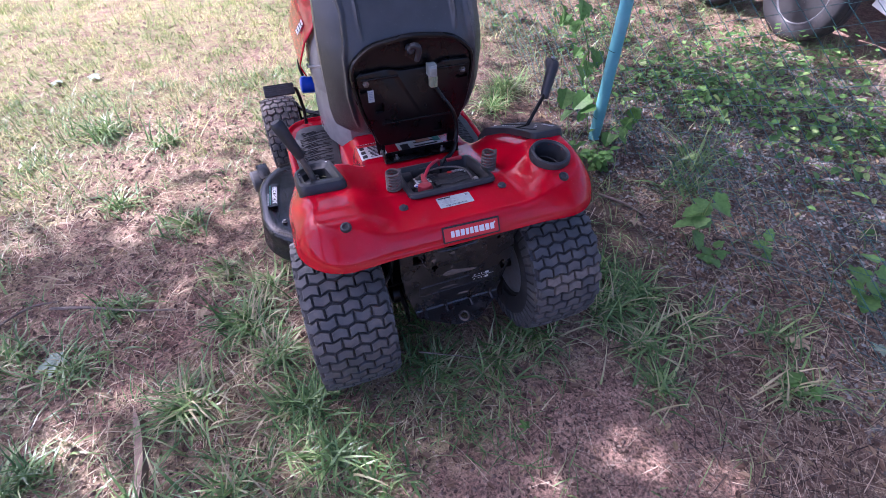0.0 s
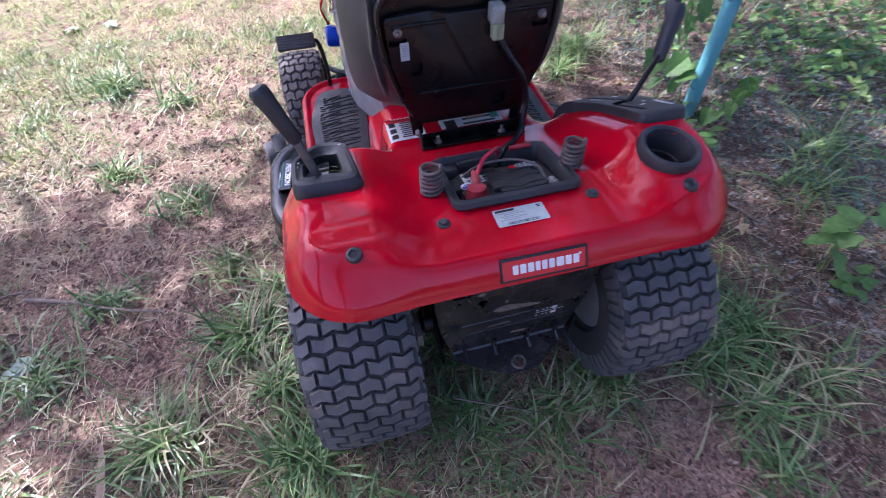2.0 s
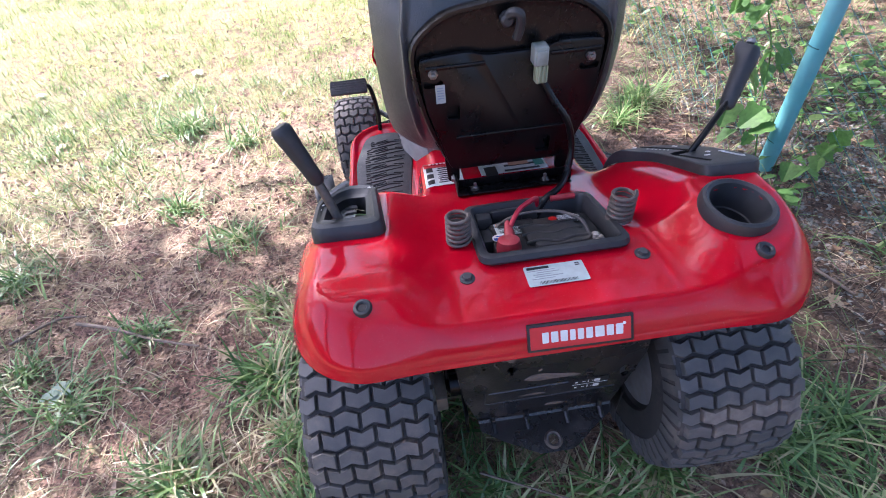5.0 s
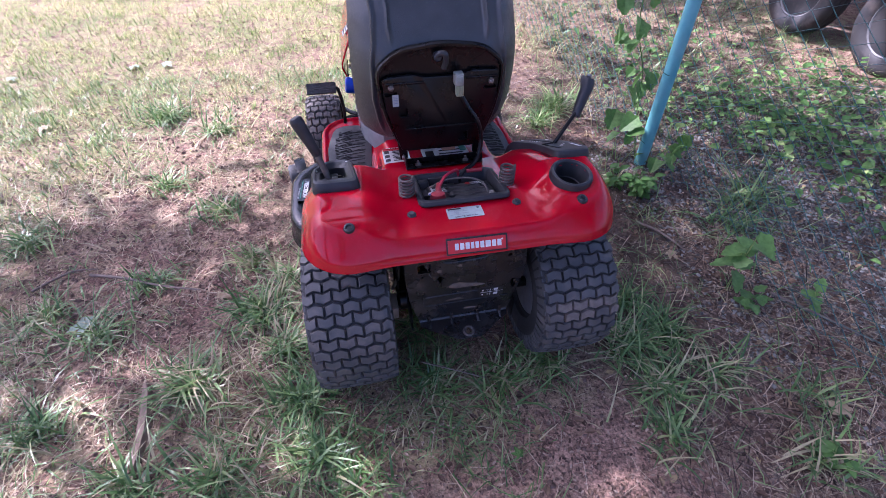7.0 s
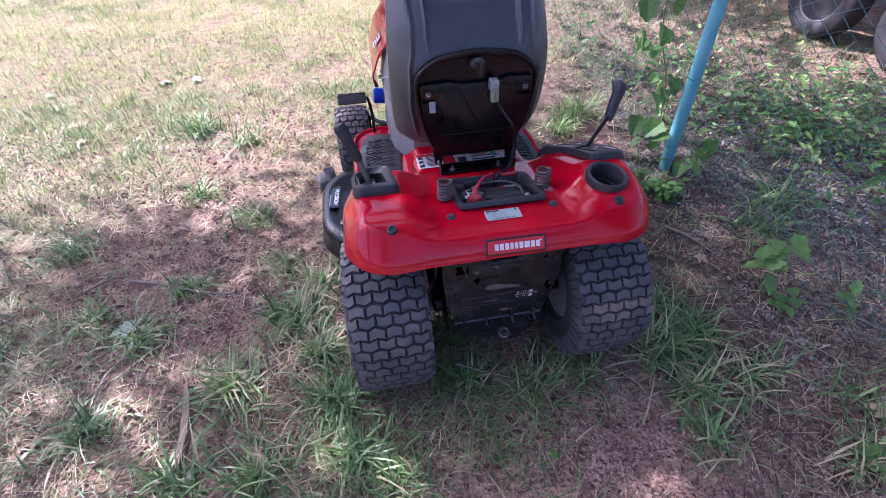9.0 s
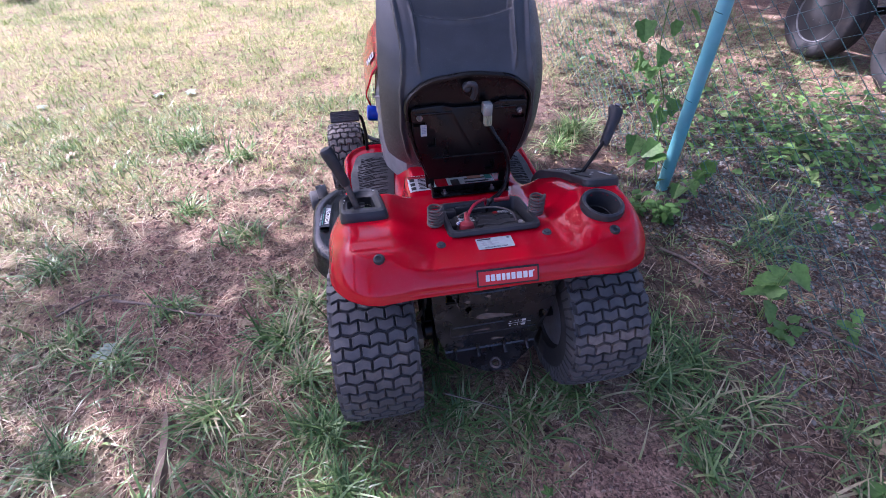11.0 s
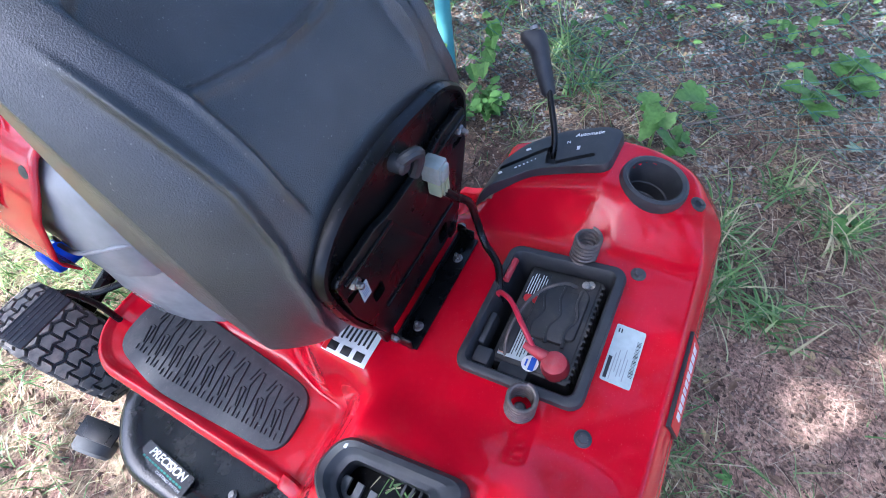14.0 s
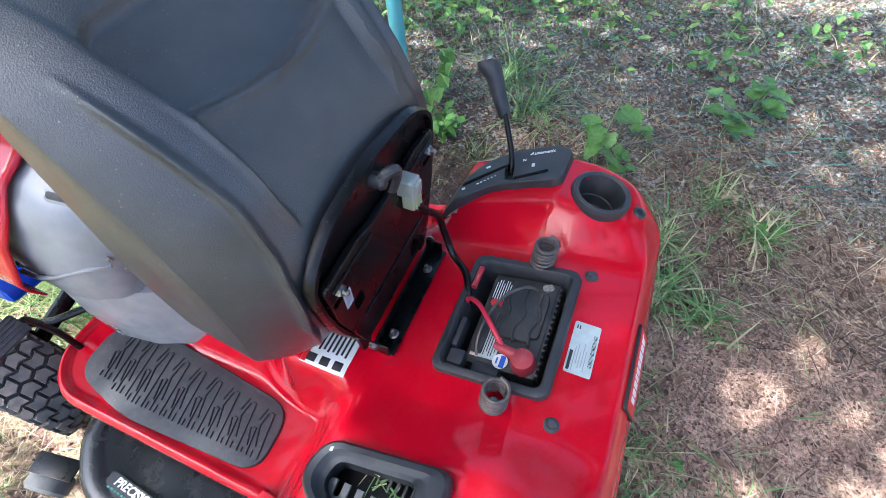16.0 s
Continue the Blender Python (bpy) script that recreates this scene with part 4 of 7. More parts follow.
def seat_mesh():
    line = smooth_line([(y0, z, w) for z, y0, y1, w in SEAT_SIDE], 20)
    front = smooth_line([(y1, z, w) for z, y0, y1, w in SEAT_SIDE], 20)
    rings, m = [], 250
    for i, (a, b) in enumerate(zip(line, front)):
        y0, z, w = a
        y1 = b[0]
        d = line[min(i + 1, len(line) - 1)] - line[max(i - 1, 0)]
        ny, nz = -d[1], d[0]                         # outward normal of the middle line, in y and z
        n = math.hypot(ny, nz)
        ny, nz = ny / n, nz / n
        ring = []
        for k in range(m + 1):
            u = -1 + 2 * k / m
            x = w * math.sin(u * math.pi / 2 * 0.98)
            ax = abs(x)
            y = y0 + 0.085 * max(0, (ax / w - 0.55) / 0.45) ** 2.4
            # raised bolsters, the welt along them, and the dish in the middle
            inner = line_at(INNER, z)
            h = 0.010 * smoothstep(inner - 0.007, inner + 0.007, ax) * smoothstep(0.965, 1.03, z) * smoothstep(1.215, 1.17, z)
            h += 0.006 * math.exp(-((ax - inner - 0.006) / 0.004) ** 2) * smoothstep(0.96, 1.0, z) * smoothstep(1.13, 1.09, z)
            sill = 1.090 + 0.9 * ax * ax
            h += 0.0055 * math.exp(-((z - sill + 0.006) / 0.0045) ** 2) * smoothstep(inner + 0.004, inner - 0.004, ax)
            h -= 0.017 * smoothstep(inner + 0.002, inner - 0.006, ax) * smoothstep(sill - 0.004, sill + 0.004, z) * smoothstep(1.186 - 14 * max(0, ax - 0.115) ** 2, 1.176 - 14 * max(0, ax - 0.115) ** 2, z)
            off = ax - line_at(WELT, z)
            welt = 0.014 * math.exp(-(off / (0.0062 if off > 0 else 0.0034)) ** 2) * smoothstep(0.68, 0.76, z) * smoothstep(1.165, 1.10, z)
            ring.append((x + math.copysign(0.5 * welt, x), y + ny * (h + 0.8 * welt), z + nz * (h + 0.8 * welt)))
        for k in range(1, 16):
            u = 1 - 2 * k / 16
            ring.append((w * 0.98 * math.sin(u * math.pi / 2), y1 + 0.03 * math.cos(u * 1.5) - 0.02, z))
        rings.append(ring)
    return loft(rings)


seat = part("seat", seat_mesh(), VINYL, mower, "black textured vinyl seat shell, dusty, tipped forward", sharp=80)
pan_out = round_poly([(-0.128, 0.670), (-0.110, 0.652), (0.110, 0.652), (0.128, 0.670), (0.165, 0.76), (0.182, 0.85), (0.184, 0.915), (0.125, 0.963), (0, 0.978), (-0.125, 0.963), (-0.184, 0.915), (-0.182, 0.85), (-0.165, 0.76)], 0.035, 5)
pan_at = Matrix.Translation((0, 0.346, 0)) @ REARWARD


def inset_of(outline, d):
    cx, cy = 0.0, 0.80
    return [(x + (cx - x) * d / max(math.hypot(cx - x, cy - y), 1e-6), y + (cy - y) * d / max(math.hypot(cx - x, cy - y), 1e-6)) for x, y in outline]


pan_rings = [[(x, y, z) for x, y in inset_of(pan_out, d)] for d, z in ((-0.004, 0.0), (-0.004, 0.010), (0.0, 0.016), (0.006, 0.016), (0.010, 0.006), (0.022, 0.004))]
pan = part("seat_pan", moved(loft(pan_rings), pan_at), BLACK_PAINT, mower, "black steel pan under the seat, dusty")
plate = round_poly([(-0.124, 0.655), (0.124, 0.655), (0.168, 0.80), (0.172, 0.895), (0.09, 0.900), (0.06, 0.888), (-0.05, 0.888), (-0.08, 0.898), (-0.172, 0.892), (-0.165, 0.80)], 0.014, 4)
slots = [punch(round_poly([(-0.165, 0.838), (-0.128, 0.838), (-0.128, 0.852), (-0.165, 0.852)], 0.006, 3)), punch(round_poly([(0.128, 0.840), (0.165, 0.840), (0.165, 0.854), (0.128, 0.854)], 0.006, 3)),
         punch(round_poly([(0.055, 0.672), (0.085, 0.672), (0.085, 0.71), (0.055, 0.71)], 0.006, 3)), punch(round_poly([(-0.125, 0.77), (-0.10, 0.77), (-0.10, 0.80), (-0.125, 0.80)], 0.006, 3))]
fr = part("seat_bracket", moved(cut(slab(plate, 0.010, 0.020, 0.003), *slots), pan_at), BLACK_PAINT, mower, "black pressed steel seat bracket")
for x0, x1, z in ((-0.16, -0.05, 0.875), (0.07, 0.165, 0.878), (-0.11, 0.11, 0.73)):
    part("ridge", moved(box((x0 + x1) / 2, z, 0.021, x1 - x0, 0.008, 0.006, 0.0025), pan_at), BLACK_PAINT, fr)
for s in (-1, 1):
    sb = moved(join(bolt_bm(0.0095, 0.012, 1.5), lathe([(0.005, 0.01), (0.005, 0.019), (0.003, 0.021)], 12)), Matrix.Translation((s * 0.146, 0.330, 0.866)) @ REARWARD)
    part("seat_bolt", sb, STEEL, fr, "bright steel seat bolt")
    part("bracket_slot_wall", moved(lathe([(0.014, 0), (0.014, 0.003), (0.019, 0.003), (0.019, 0)], 20, True), Matrix.Translation((s * 0.146, 0.330, 0.866)) @ REARWARD), BLACK_PAINT, fr)
for s in (-1, 1):
    part("hinge_arm", moved(slab(round_poly([(s * 0.118 - 0.012, 0.618), (s * 0.118 + 0.012, 0.618), (s * 0.122 + 0.016, 0.70), (s * 0.122 - 0.016, 0.70)], 0.008, 4), 0.004, 0.012, 0.002), pan_at), BLACK_PAINT, fr)
tag = part("seat_label", moved(box(-0.135, 0.826, 0.0215, 0.018, 0.036, 0.0008, 0), pan_at), LABEL, pan, "small pale label with print", smooth=False)
pieces("print_bar", [box(-0.135, 0.838 - 0.005 * k, 0.0222, 0.012, 0.0016, 0.0004, 0) for k in range(5)], material("label_grey", (0.2, 0.25, 0.35), 0.5), tag, pan_at)
hook = smooth_line([(-0.014, 0.945, 0.022), (-0.006, 0.958, 0.034), (0.006, 0.955, 0.040), (0.008, 0.935, 0.036), (0.004, 0.915, 0.030)], 5)
part("latch_hook", moved(join(tube(hook, 0.0085, 10), moved(lathe([(0.012, 0.012), (0.012, 0.030), (0.008, 0.034)], 16), Matrix.Translation((-0.012, 0.945, 0)))), pan_at), PLASTIC, pan, "grey plastic latch hook")
conn = part("connector", moved(join(box(0.046, 0.884, 0.034, 0.026, 0.034, 0.030, 0.003), box(0.046, 0.884, 0.050, 0.020, 0.024, 0.006, 0.002)), pan_at), PLUG, pan, "pale grey wiring connector")
part("plug", moved(join(box(0.050, 0.850, 0.034, 0.022, 0.034, 0.022, 0.003), box(0.044, 0.852, 0.047, 0.003, 0.030, 0.004, 0.001), box(0.051, 0.852, 0.047, 0.003, 0.030, 0.004, 0.001), box(0.058, 0.852, 0.047, 0.003, 0.030, 0.004, 0.001)), pan_at), YELLOW_INK, conn, "yellowish plug below the connector")
loom = smooth_line([(0.055, 0.312, 0.835), (0.075, 0.300, 0.800), (0.105, 0.290, 0.755), (0.118, 0.285, 0.700), (0.105, 0.262, 0.655), (0.078, 0.225, 0.648), (0.045, 0.205, 0.640), (0.030, 0.196, 0.610), (0.028, 0.190, 0.560)], 8)
part("wiring_loom", tube(loom, 0.0065, 10, [1.0 + 0.10 * (k % 2) for k in range(len(loom))]), BLACK_PAINT, mower, "black corrugated wiring loom")
# seat hinge
bar = join(box(0.006, 0.305, 0.609, 0.246, 0.040, 0.004, 0.001, pose(0, 0, 0, -14, 0, 0)), box(0.006, 0.326, 0.613, 0.246, 0.004, 0.024, 0.001), box(-0.116, 0.312, 0.622, 0.004, 0.036, 0.034, 0.002), box(0.128, 0.312, 0.622, 0.004, 0.036, 0.034, 0.002))
hinge = part("seat_hinge", bar, BLACK_PAINT, mower, "black steel seat hinge channel")
for x in (-0.078, 0.076):
    part("hinge_bolt", moved(join(bolt_bm(0.0075, 0.007, 1.3), lathe([(0.004, 0.006), (0.004, 0.014), (0.003, 0.015)], 10)), Matrix.Translation((x, 0.304, 0.6125)) @ pose(0, 0, 0, -14, 0, 0)), STEEL, hinge, "bright steel hinge bolt")
for s, x in ((-1, -0.119), (1, 0.131)):
    part("pivot_bolt", moved(bolt_bm(0.0075, 0.007, 1.3), Matrix.Translation((x, 0.322, 0.634)) @ pose(0, 0, 0, 0, s * 90, 0)), STEEL, hinge, "steel pivot bolt")
# warning labels on the pedestal ahead of the seat
def sheet_on_body(cx, cy, w, h, lift, n=10):
    """A thin label that follows the pressed steel."""
    rings = []
    for k in range(n + 1):
        y = cy - h / 2 + h * k / n
        xs = [cx - w / 2 + w * i / n for i in range(n + 1)]
        rings.append([(x, y, body_top(x, y) + lift) for x in xs] + [(x, y, body_top(x, y) + lift - 0.0006) for x in reversed(xs)])
    return loft(rings)


for cx, cy, w, h in ((-0.137, 0.405, 0.088, 0.094), (0.028, 0.408, 0.158, 0.066)):
    wl_ = part("warning_label", sheet_on_body(cx, cy, w, h, 0.0020), WHITE, mower, "white warning label with dark print")
    big = h > 0.08
    for k in range(8 if big else 3):
        part("print_bar", sheet_on_body(cx + w * 0.12 + 0.003 * (k % 2), cy - h * 0.36 + h * 0.70 * k / (7 if big else 2), w * 0.52, h * (0.045 if big else 0.12), 0.0028, 4), DARK_INK_AND_SHADE, wl_)
    for k in range(3 if big else 1):
        part("pictogram", sheet_on_body(cx - w * 0.34, cy - h * 0.30 + h * 0.30 * k, w * 0.18, h * (0.2 if big else 0.7), 0.0028, 4), DARK_INK_AND_SHADE, wl_)
    if not big:
        part("orange_band", sheet_on_body(cx + w * 0.10, cy + h * 0.12, w * 0.30, h * 0.30, 0.0034, 4), ORANGE_INK, wl_)
        part("green_patch", sheet_on_body(cx + w * 0.40, cy + h * 0.05, w * 0.14, h * 0.55, 0.0034, 4), GREEN_INK, wl_)
    part("warning_band", sheet_on_body(cx, cy + h * 0.44, w * 0.96, h * 0.10, 0.0028, 6), RED_INK, wl_)
    for k in range(7 if big else 0):
        part("lettering_bar", sheet_on_body(cx - w * 0.30 + w * 0.10 * k, cy + h * 0.58, w * 0.06, h * 0.06, 0.0028, 2), WHITE, wl_)


for cx, cy, w, h in ((0.240, 0.306, 0.034, 0.012), (0.228, 0.316, 0.018, 0.010), (0.262, 0.296, 0.016, 0.006)):
    part("scuff", sheet_on_body(cx, cy, w, h, 0.0012, 6), TAN_STEEL, fender, "tan scuff where the paint is worn")


# foot mats, their shaded zigzag grooves drawn as dark raised ribs
def foot_mat(s):
    outline = round_poly([(s * -0.388, 0.84), (s * -0.350, 1.010), (s * -0.215, 1.010), (s * -0.196, 0.88), (s * -0.232, 0.502), (s * -0.372, 0.495)], 0.055, 8)
    if s < 0:
        outline = outline[::-1]
    base = slab(outline, 0.366, 0.381, 0.004)
    mat = part("foot_mat", base, PAD, mower, "worn black rubber foot mat, dark ribs in place of shaded zigzag grooves")
    parts, n = [], 9
    for k in range(n):
        y = 0.522 + 0.050 * k
        t = (y - 0.505) / 0.4
        xi = -0.236 + 0.040 * min(1, t) if y < 0.9 else -0.205 - 0.10 * max(0, (y - 0.93) / 0.08) ** 2 * 0.4
        xo = -0.368 - 0.012 * min(1, t) if y < 0.86 else -0.376 + 0.30 * (y - 0.86)
        xi, xo = xi - 0.016, xo + 0.016
        for line in (((0.04, -0.012), (0.93, 0.006), (0.93, 0.013)), ((0.90, 0.019), (0.62, 0.022), (0.24, 0.006)), ((0.04, 0.004), (0.16, 0.006)),
                     ((0.04, 0.015), (0.55, 0.026), (0.55, 0.033)), ((0.97, 0.026), (0.72, 0.031)), ((0.04, 0.028), (0.14, 0.030)), ((0.52, 0.038), (0.20, 0.024))):
            parts.append(tube([(s * (xo + (xi - xo) * f), y + dy, 0.3818) for f, dy in line], 0.0021, 5))
    pieces("groove_shade_rib", parts, GROOVE_SHADE, mat)


foot_mat(1)
foot_mat(-1)

# hood, dash and what shows beneath
def hood_mesh():
    rings = []
    for k in range(25):
        f = k / 24
        y = 0.940 + 0.605 * f
        nose = 1 - max(0, (f - 0.72) / 0.28) ** 2.2 * 0.45
        w, top, bot = 0.275 * (1 - 0.06 * f) * (nose ** 0.35), 0.60 + (0.285 + 0.02 * f) * nose, 0.628 - 0.09 * f
        prof = [(-w * 0.97, bot), (-w * 1.0, bot + 0.02), (-w * 1.02, bot + 0.035), (-w * 1.02, 0.68), (-w * 0.99, 0.70), (-w * 0.90, top - 0.12), (-w * 0.80, top - 0.085), (-w * 0.70, top - 0.045), (-w * 0.64, top - 0.026), (-w * 0.52, top - 0.010), (-w * 0.46, top + 0.002), (-w * 0.28, top + 0.008), (0, top + 0.010)]
        prof = prof + [(-x, z) for x, z in reversed(prof[:-1])]
        lean = [0.022 * smoothstep(0.88, 0.58, z) * (1 - f) - 0.02 * math.cos(x * 5) * (1 - f) for x, z in prof]
        rings.append([(x, y + l, z) for (x, z), l in zip(prof, lean)])
    return loft(rings, cap=False, closed=False)


hood = part("hood", hood_mesh(), RED, mower, "red engine hood with louvres", sharp=50)
hood.modifiers.new("sheet", "SOLIDIFY").thickness = 0.004
for k in range(7):
    part("louvre", box(-0.115 + 0.0, 1.075 + 0.020 * k, 0.896, 0.13, 0.011, 0.006, 0.0025, pose(0, 0, 0, 20, 0, 0)), RED, hood)
STICK_AT = Matrix.Translation((-0.2455, 1.080, 0.774)) @ pose(0, 0, 0, 0, 37, 0)
stk = part("hood_sticker", moved(box(0, 0, 0, 0.001, 0.056, 0.050, 0), STICK_AT), WHITE, hood, "white hood sticker with dark bars", smooth=False)
pieces("print_bar", [box(-0.001, 0, 0.014 - 0.014 * k, 0.001, 0.046, 0.004, 0) for k in range(3)], DARK_INK_AND_SHADE, stk, STICK_AT)
sec = [(-0.262, 0.606), (-0.264, 0.66), (-0.250, 0.74), (-0.212, 0.825), (-0.175, 0.862), (-0.11, 0.888), (0, 0.896)]
sec = sec + [(-x, z) for x, z in reversed(sec[:-1])] + [(0.0, 0.60)]
dash = part("dash_panel", loft([[(x * s, y + 0.05 * smoothstep(0.9, 0.6, z), 0.60 + (z - 0.60) * h) for x, z in sec] for s, y, h in ((0.70, 0.765, 0.72), (0.80, 0.785, 0.84), (0.89, 0.83, 0.93), (0.93, 0.885, 0.965), (0.92, 0.96, 0.965), (0.88, 1.10, 0.94))]), DASH, mower, "glossy dark grey plastic dash panel", sharp=50)
out = Vector((-0.70, -0.15, 0.70)).normalized()
along = Vector((-0.16, 0.98, 0.06))
along = (along - out * along.dot(out)).normalized()
slot_at = Matrix.Translation((-0.158, 0.845, 0.8445)) @ Matrix((along, out.cross(along), out)).transposed().to_4x4()
part("slot_rim", moved(slab(rounded_rect(0.027, 0.012, 0.011, 5), -0.006, 0.0015, 0.001), slot_at), DASH, dash, "raised rim round the lever slot")
# Raised dark oval: the recess's shade is put into its colour.
part("lever_slot_shade", moved(slab(rounded_rect(0.022, 0.0065, 0.006, 5), -0.004, 0.0024, 0.0004), slot_at), DARK_INK_AND_SHADE, dash, "dark oval standing in for the shaded lever slot")
part("lever_tip", moved(lathe([(0.010, 0), (0.010, 0.008), (0.007, 0.012), (0.0, 0.013)], 16), Matrix.Translation((-0.150, 0.812, 0.826)) @ out.to_track_quat("Z", "Y").to_matrix().to_4x4()), DASH, dash, "rounded grey lever tip")
part("knob", moved(lathe([(0.018, 0), (0.018, 0.006), (0.013, 0.012), (0.0, 0.013)], 20), Matrix.Translation((-0.188, 0.966, 0.826)) @ Vector((-0.86, 0.0, 0.51)).to_track_quat("Z", "Y").to_matrix().to_4x4()), PLASTIC, dash, "round black plastic knob")
for x, y, z in ((-0.184, 0.803, 0.727), (-0.176, 0.801, 0.686), (-0.243, 1.010, 0.674)):
    part("screw", moved(bolt_bm(0.006, 0.005, 1.4), Matrix.Translation((x, y, z)) @ pose(0, 0, 0, 0, -86, 0)), STEEL, dash, "steel screw head")
seam = [(-0.248, 1.03, 0.645), (-0.247, 0.94, 0.672), (-0.215, 0.84, 0.711), (-0.188, 0.805, 0.710)]
part("trim_strip", tube(smooth_line(seam, 6), 0.0048, 8), RIM, dash, "bright edge strip along the dash")
low = loft([[(x, y, z) for x, z in [(-w, 0.38), (-w * 1.02, 0.50), (-w * 1.0, 0.575), (-w * 0.97, 0.607), (w * 0.97, 0.607), (w, 0.575), (w * 1.02, 0.50), (w, 0.38)]] for w, y in ((0.15, 0.74), (0.19, 0.80), (0.225, 0.88), (0.240, 0.98), (0.215, 1.10))])
part("lower_shroud", low, DASH, mower, "dark lower shroud below the dash", sharp=50)
filter_at = Matrix.Translation((-0.190, 1.275, 0.440)) @ pose(0, 0, 0, 0, -84, 0)
oil_filter = part("oil_filter", moved(lathe([(0.030, -0.01), (0.030, 0.004), (0.037, 0.006), (0.038, 0.012), (0.038, 0.078), (0.035, 0.088), (0.026, 0.092), (0.0, 0.090)], 32), filter_at), BLUE_PLASTIC, mower, "bright blue oil filter can under the hood")
pieces("print_bar", [moved(box(0.0384 * math.cos(a), 0.0384 * math.sin(a), z, 0.0008, 0.010, 0.020, 0), filter_at) for a, z in ((0.0, 0.055), (0.0, 0.030))], WHITE, oil_filter)
part("hood_hook", tube(smooth_line([(-0.262, 1.30, 0.56), (-0.266, 1.29, 0.52), (-0.262, 1.275, 0.49)], 4), 0.010, 8, [1.0 - 0.05 * k for k in range(9)]), BLACK_PAINT, hood, "black hook below the hood edge")
part("engine_block", box(0, 1.28, 0.50, 0.40, 0.34, 0.26, 0.04), BLACK_PAINT, mower, "dark engine below the hood")
part("front_axle", join(tube([(-0.33, 1.30, 0.24), (-0.12, 1.30, 0.30), (0.12, 1.30, 0.30), (0.33, 1.30, 0.24)], 0.022, 10), *[tube([(s * 0.325, 1.30, 0.16), (s * 0.325, 1.30, 0.34)], 0.018, 10) for s in (-1, 1)]), BLACK_PAINT, mower, "black steel front axle")
part("steering_arm", join(tube([(-0.325, 1.30, 0.335), (-0.27, 1.20, 0.345), (-0.10, 1.05, 0.36)], 0.010, 8), moved(bolt_bm(0.011, 0.012, 1.3), Matrix.Translation((-0.325, 1.30, 0.345)))), BLACK_PAINT, mower, "black steering arm and tie rod")
# clutch and brake pedal
ped = part("pedal", box(-0.382, 1.050, 0.545, 0.125, 0.050, 0.014, 0.005, pose(0, 0, 0, 35, 0, 0)), PAD, mower, "black foot pedal on a bent rod")
part("pedal_rod", tube(smooth_line([(-0.330, 1.045, 0.541), (-0.312, 1.055, 0.533), (-0.300, 1.065, 0.44), (-0.296, 1.04, 0.33), (-0.22, 0.98, 0.31)], 5), 0.0075, 10), BLACK_PAINT, ped)
for k in range(5):
    part("pedal_rib", box(-0.382, 1.050 + 0.0065 * (k - 2) * 1.1, 0.553 + 0.0050 * (k - 2), 0.118, 0.003, 0.004, 0.001, pose(0, 0, 0, 35, 0, 0)), PAD, ped)


# cutting deck
def deck_mesh():
    out = round_poly([(-0.585, 0.60), (-0.585, 0.93), (-0.46, 1.06), (0.47, 1.06), (0.60, 0.94), (0.60, 0.62), (0.47, 0.47), (-0.45, 0.455)], 0.17, 10)

    def sc(f, z, cx=-0.30):
        return [(cx + (x - cx) * f if x < cx else x, 0.765 + (y - 0.765) * f, z) for x, y in out]
    return loft([sc(1.0, 0.075), sc(1.02, 0.078), sc(1.03, 0.086), sc(1.0, 0.10), sc(0.995, 0.155), sc(0.985, 0.178), sc(0.96, 0.194), sc(0.92, 0.201), sc(0.84, 0.203), sc(0.80, 0.199), sc(0.76, 0.194), sc(0.3, 0.194)])


deck = part("cutting_deck", deck_mesh(), DECK_PAINT, mower, "glossy black steel cutting deck", sharp=60)
strip_at = Matrix.Translation((-0.520, 0.805, 0.2045)) @ pose(0, 0, 0, 0, -4, -94)
strip = part("deck_decal", moved(slab(rounded_rect(0.088, 0.022, 0.006, 4), 0, 0.0008, 0.0003), strip_at), DECK_PAINT, deck, "black deck decal with white and green lettering", smooth=False)
text_mesh("PRECISION", 0.026, WHITE, strip, strip_at @ Matrix.Translation((0, 0.008, 0.0012)), "lettering", 0.0004, 0.25, 1.02, 0.0006, "white lettering")
text_mesh("CUTTING SYSTEM", 0.0085, WHITE, strip, strip_at @ Matrix.Translation((0.03, -0.0185, 0.0012)), "lettering", 0.0004, 0.2, 1.3, 0.0, "white lettering")
pieces("green_bar", [box(-0.07 + 0.0115 * k, -0.0095, 0.0012, 0.008, 0.0045, 0.0005, 0) for k in range(13)], GREEN_INK, strip, strip_at)
for x, y in ((-0.49, 0.62), (-0.40, 0.60)):
    part("deck_bolt", moved(bolt_bm(0.008, 0.008, 1.3), Matrix.Translation((x, y, 0.199))), STEEL, deck)
part("gauge_bracket", join(box(-0.545, 1.055, 0.165, 0.05, 0.12, 0.006, 0.002, pose(0, 0, 0, 0, 0, 10)), box(-0.556, 1.10, 0.135, 0.006, 0.05, 0.06, 0.002)), BLACK_PAINT, deck)
part("gauge_wheel", moved(lathe([(0.012, -0.022), (0.045, -0.024), (0.052, -0.016), (0.053, 0), (0.052, 0.016), (0.045, 0.024), (0.012, 0.022)], 28), Matrix.Translation((-0.590, 1.10, 0.085)) @ pose(0, 0, 0, 0, 90, 8)), RUBBER, deck, "grey-black gauge wheel")

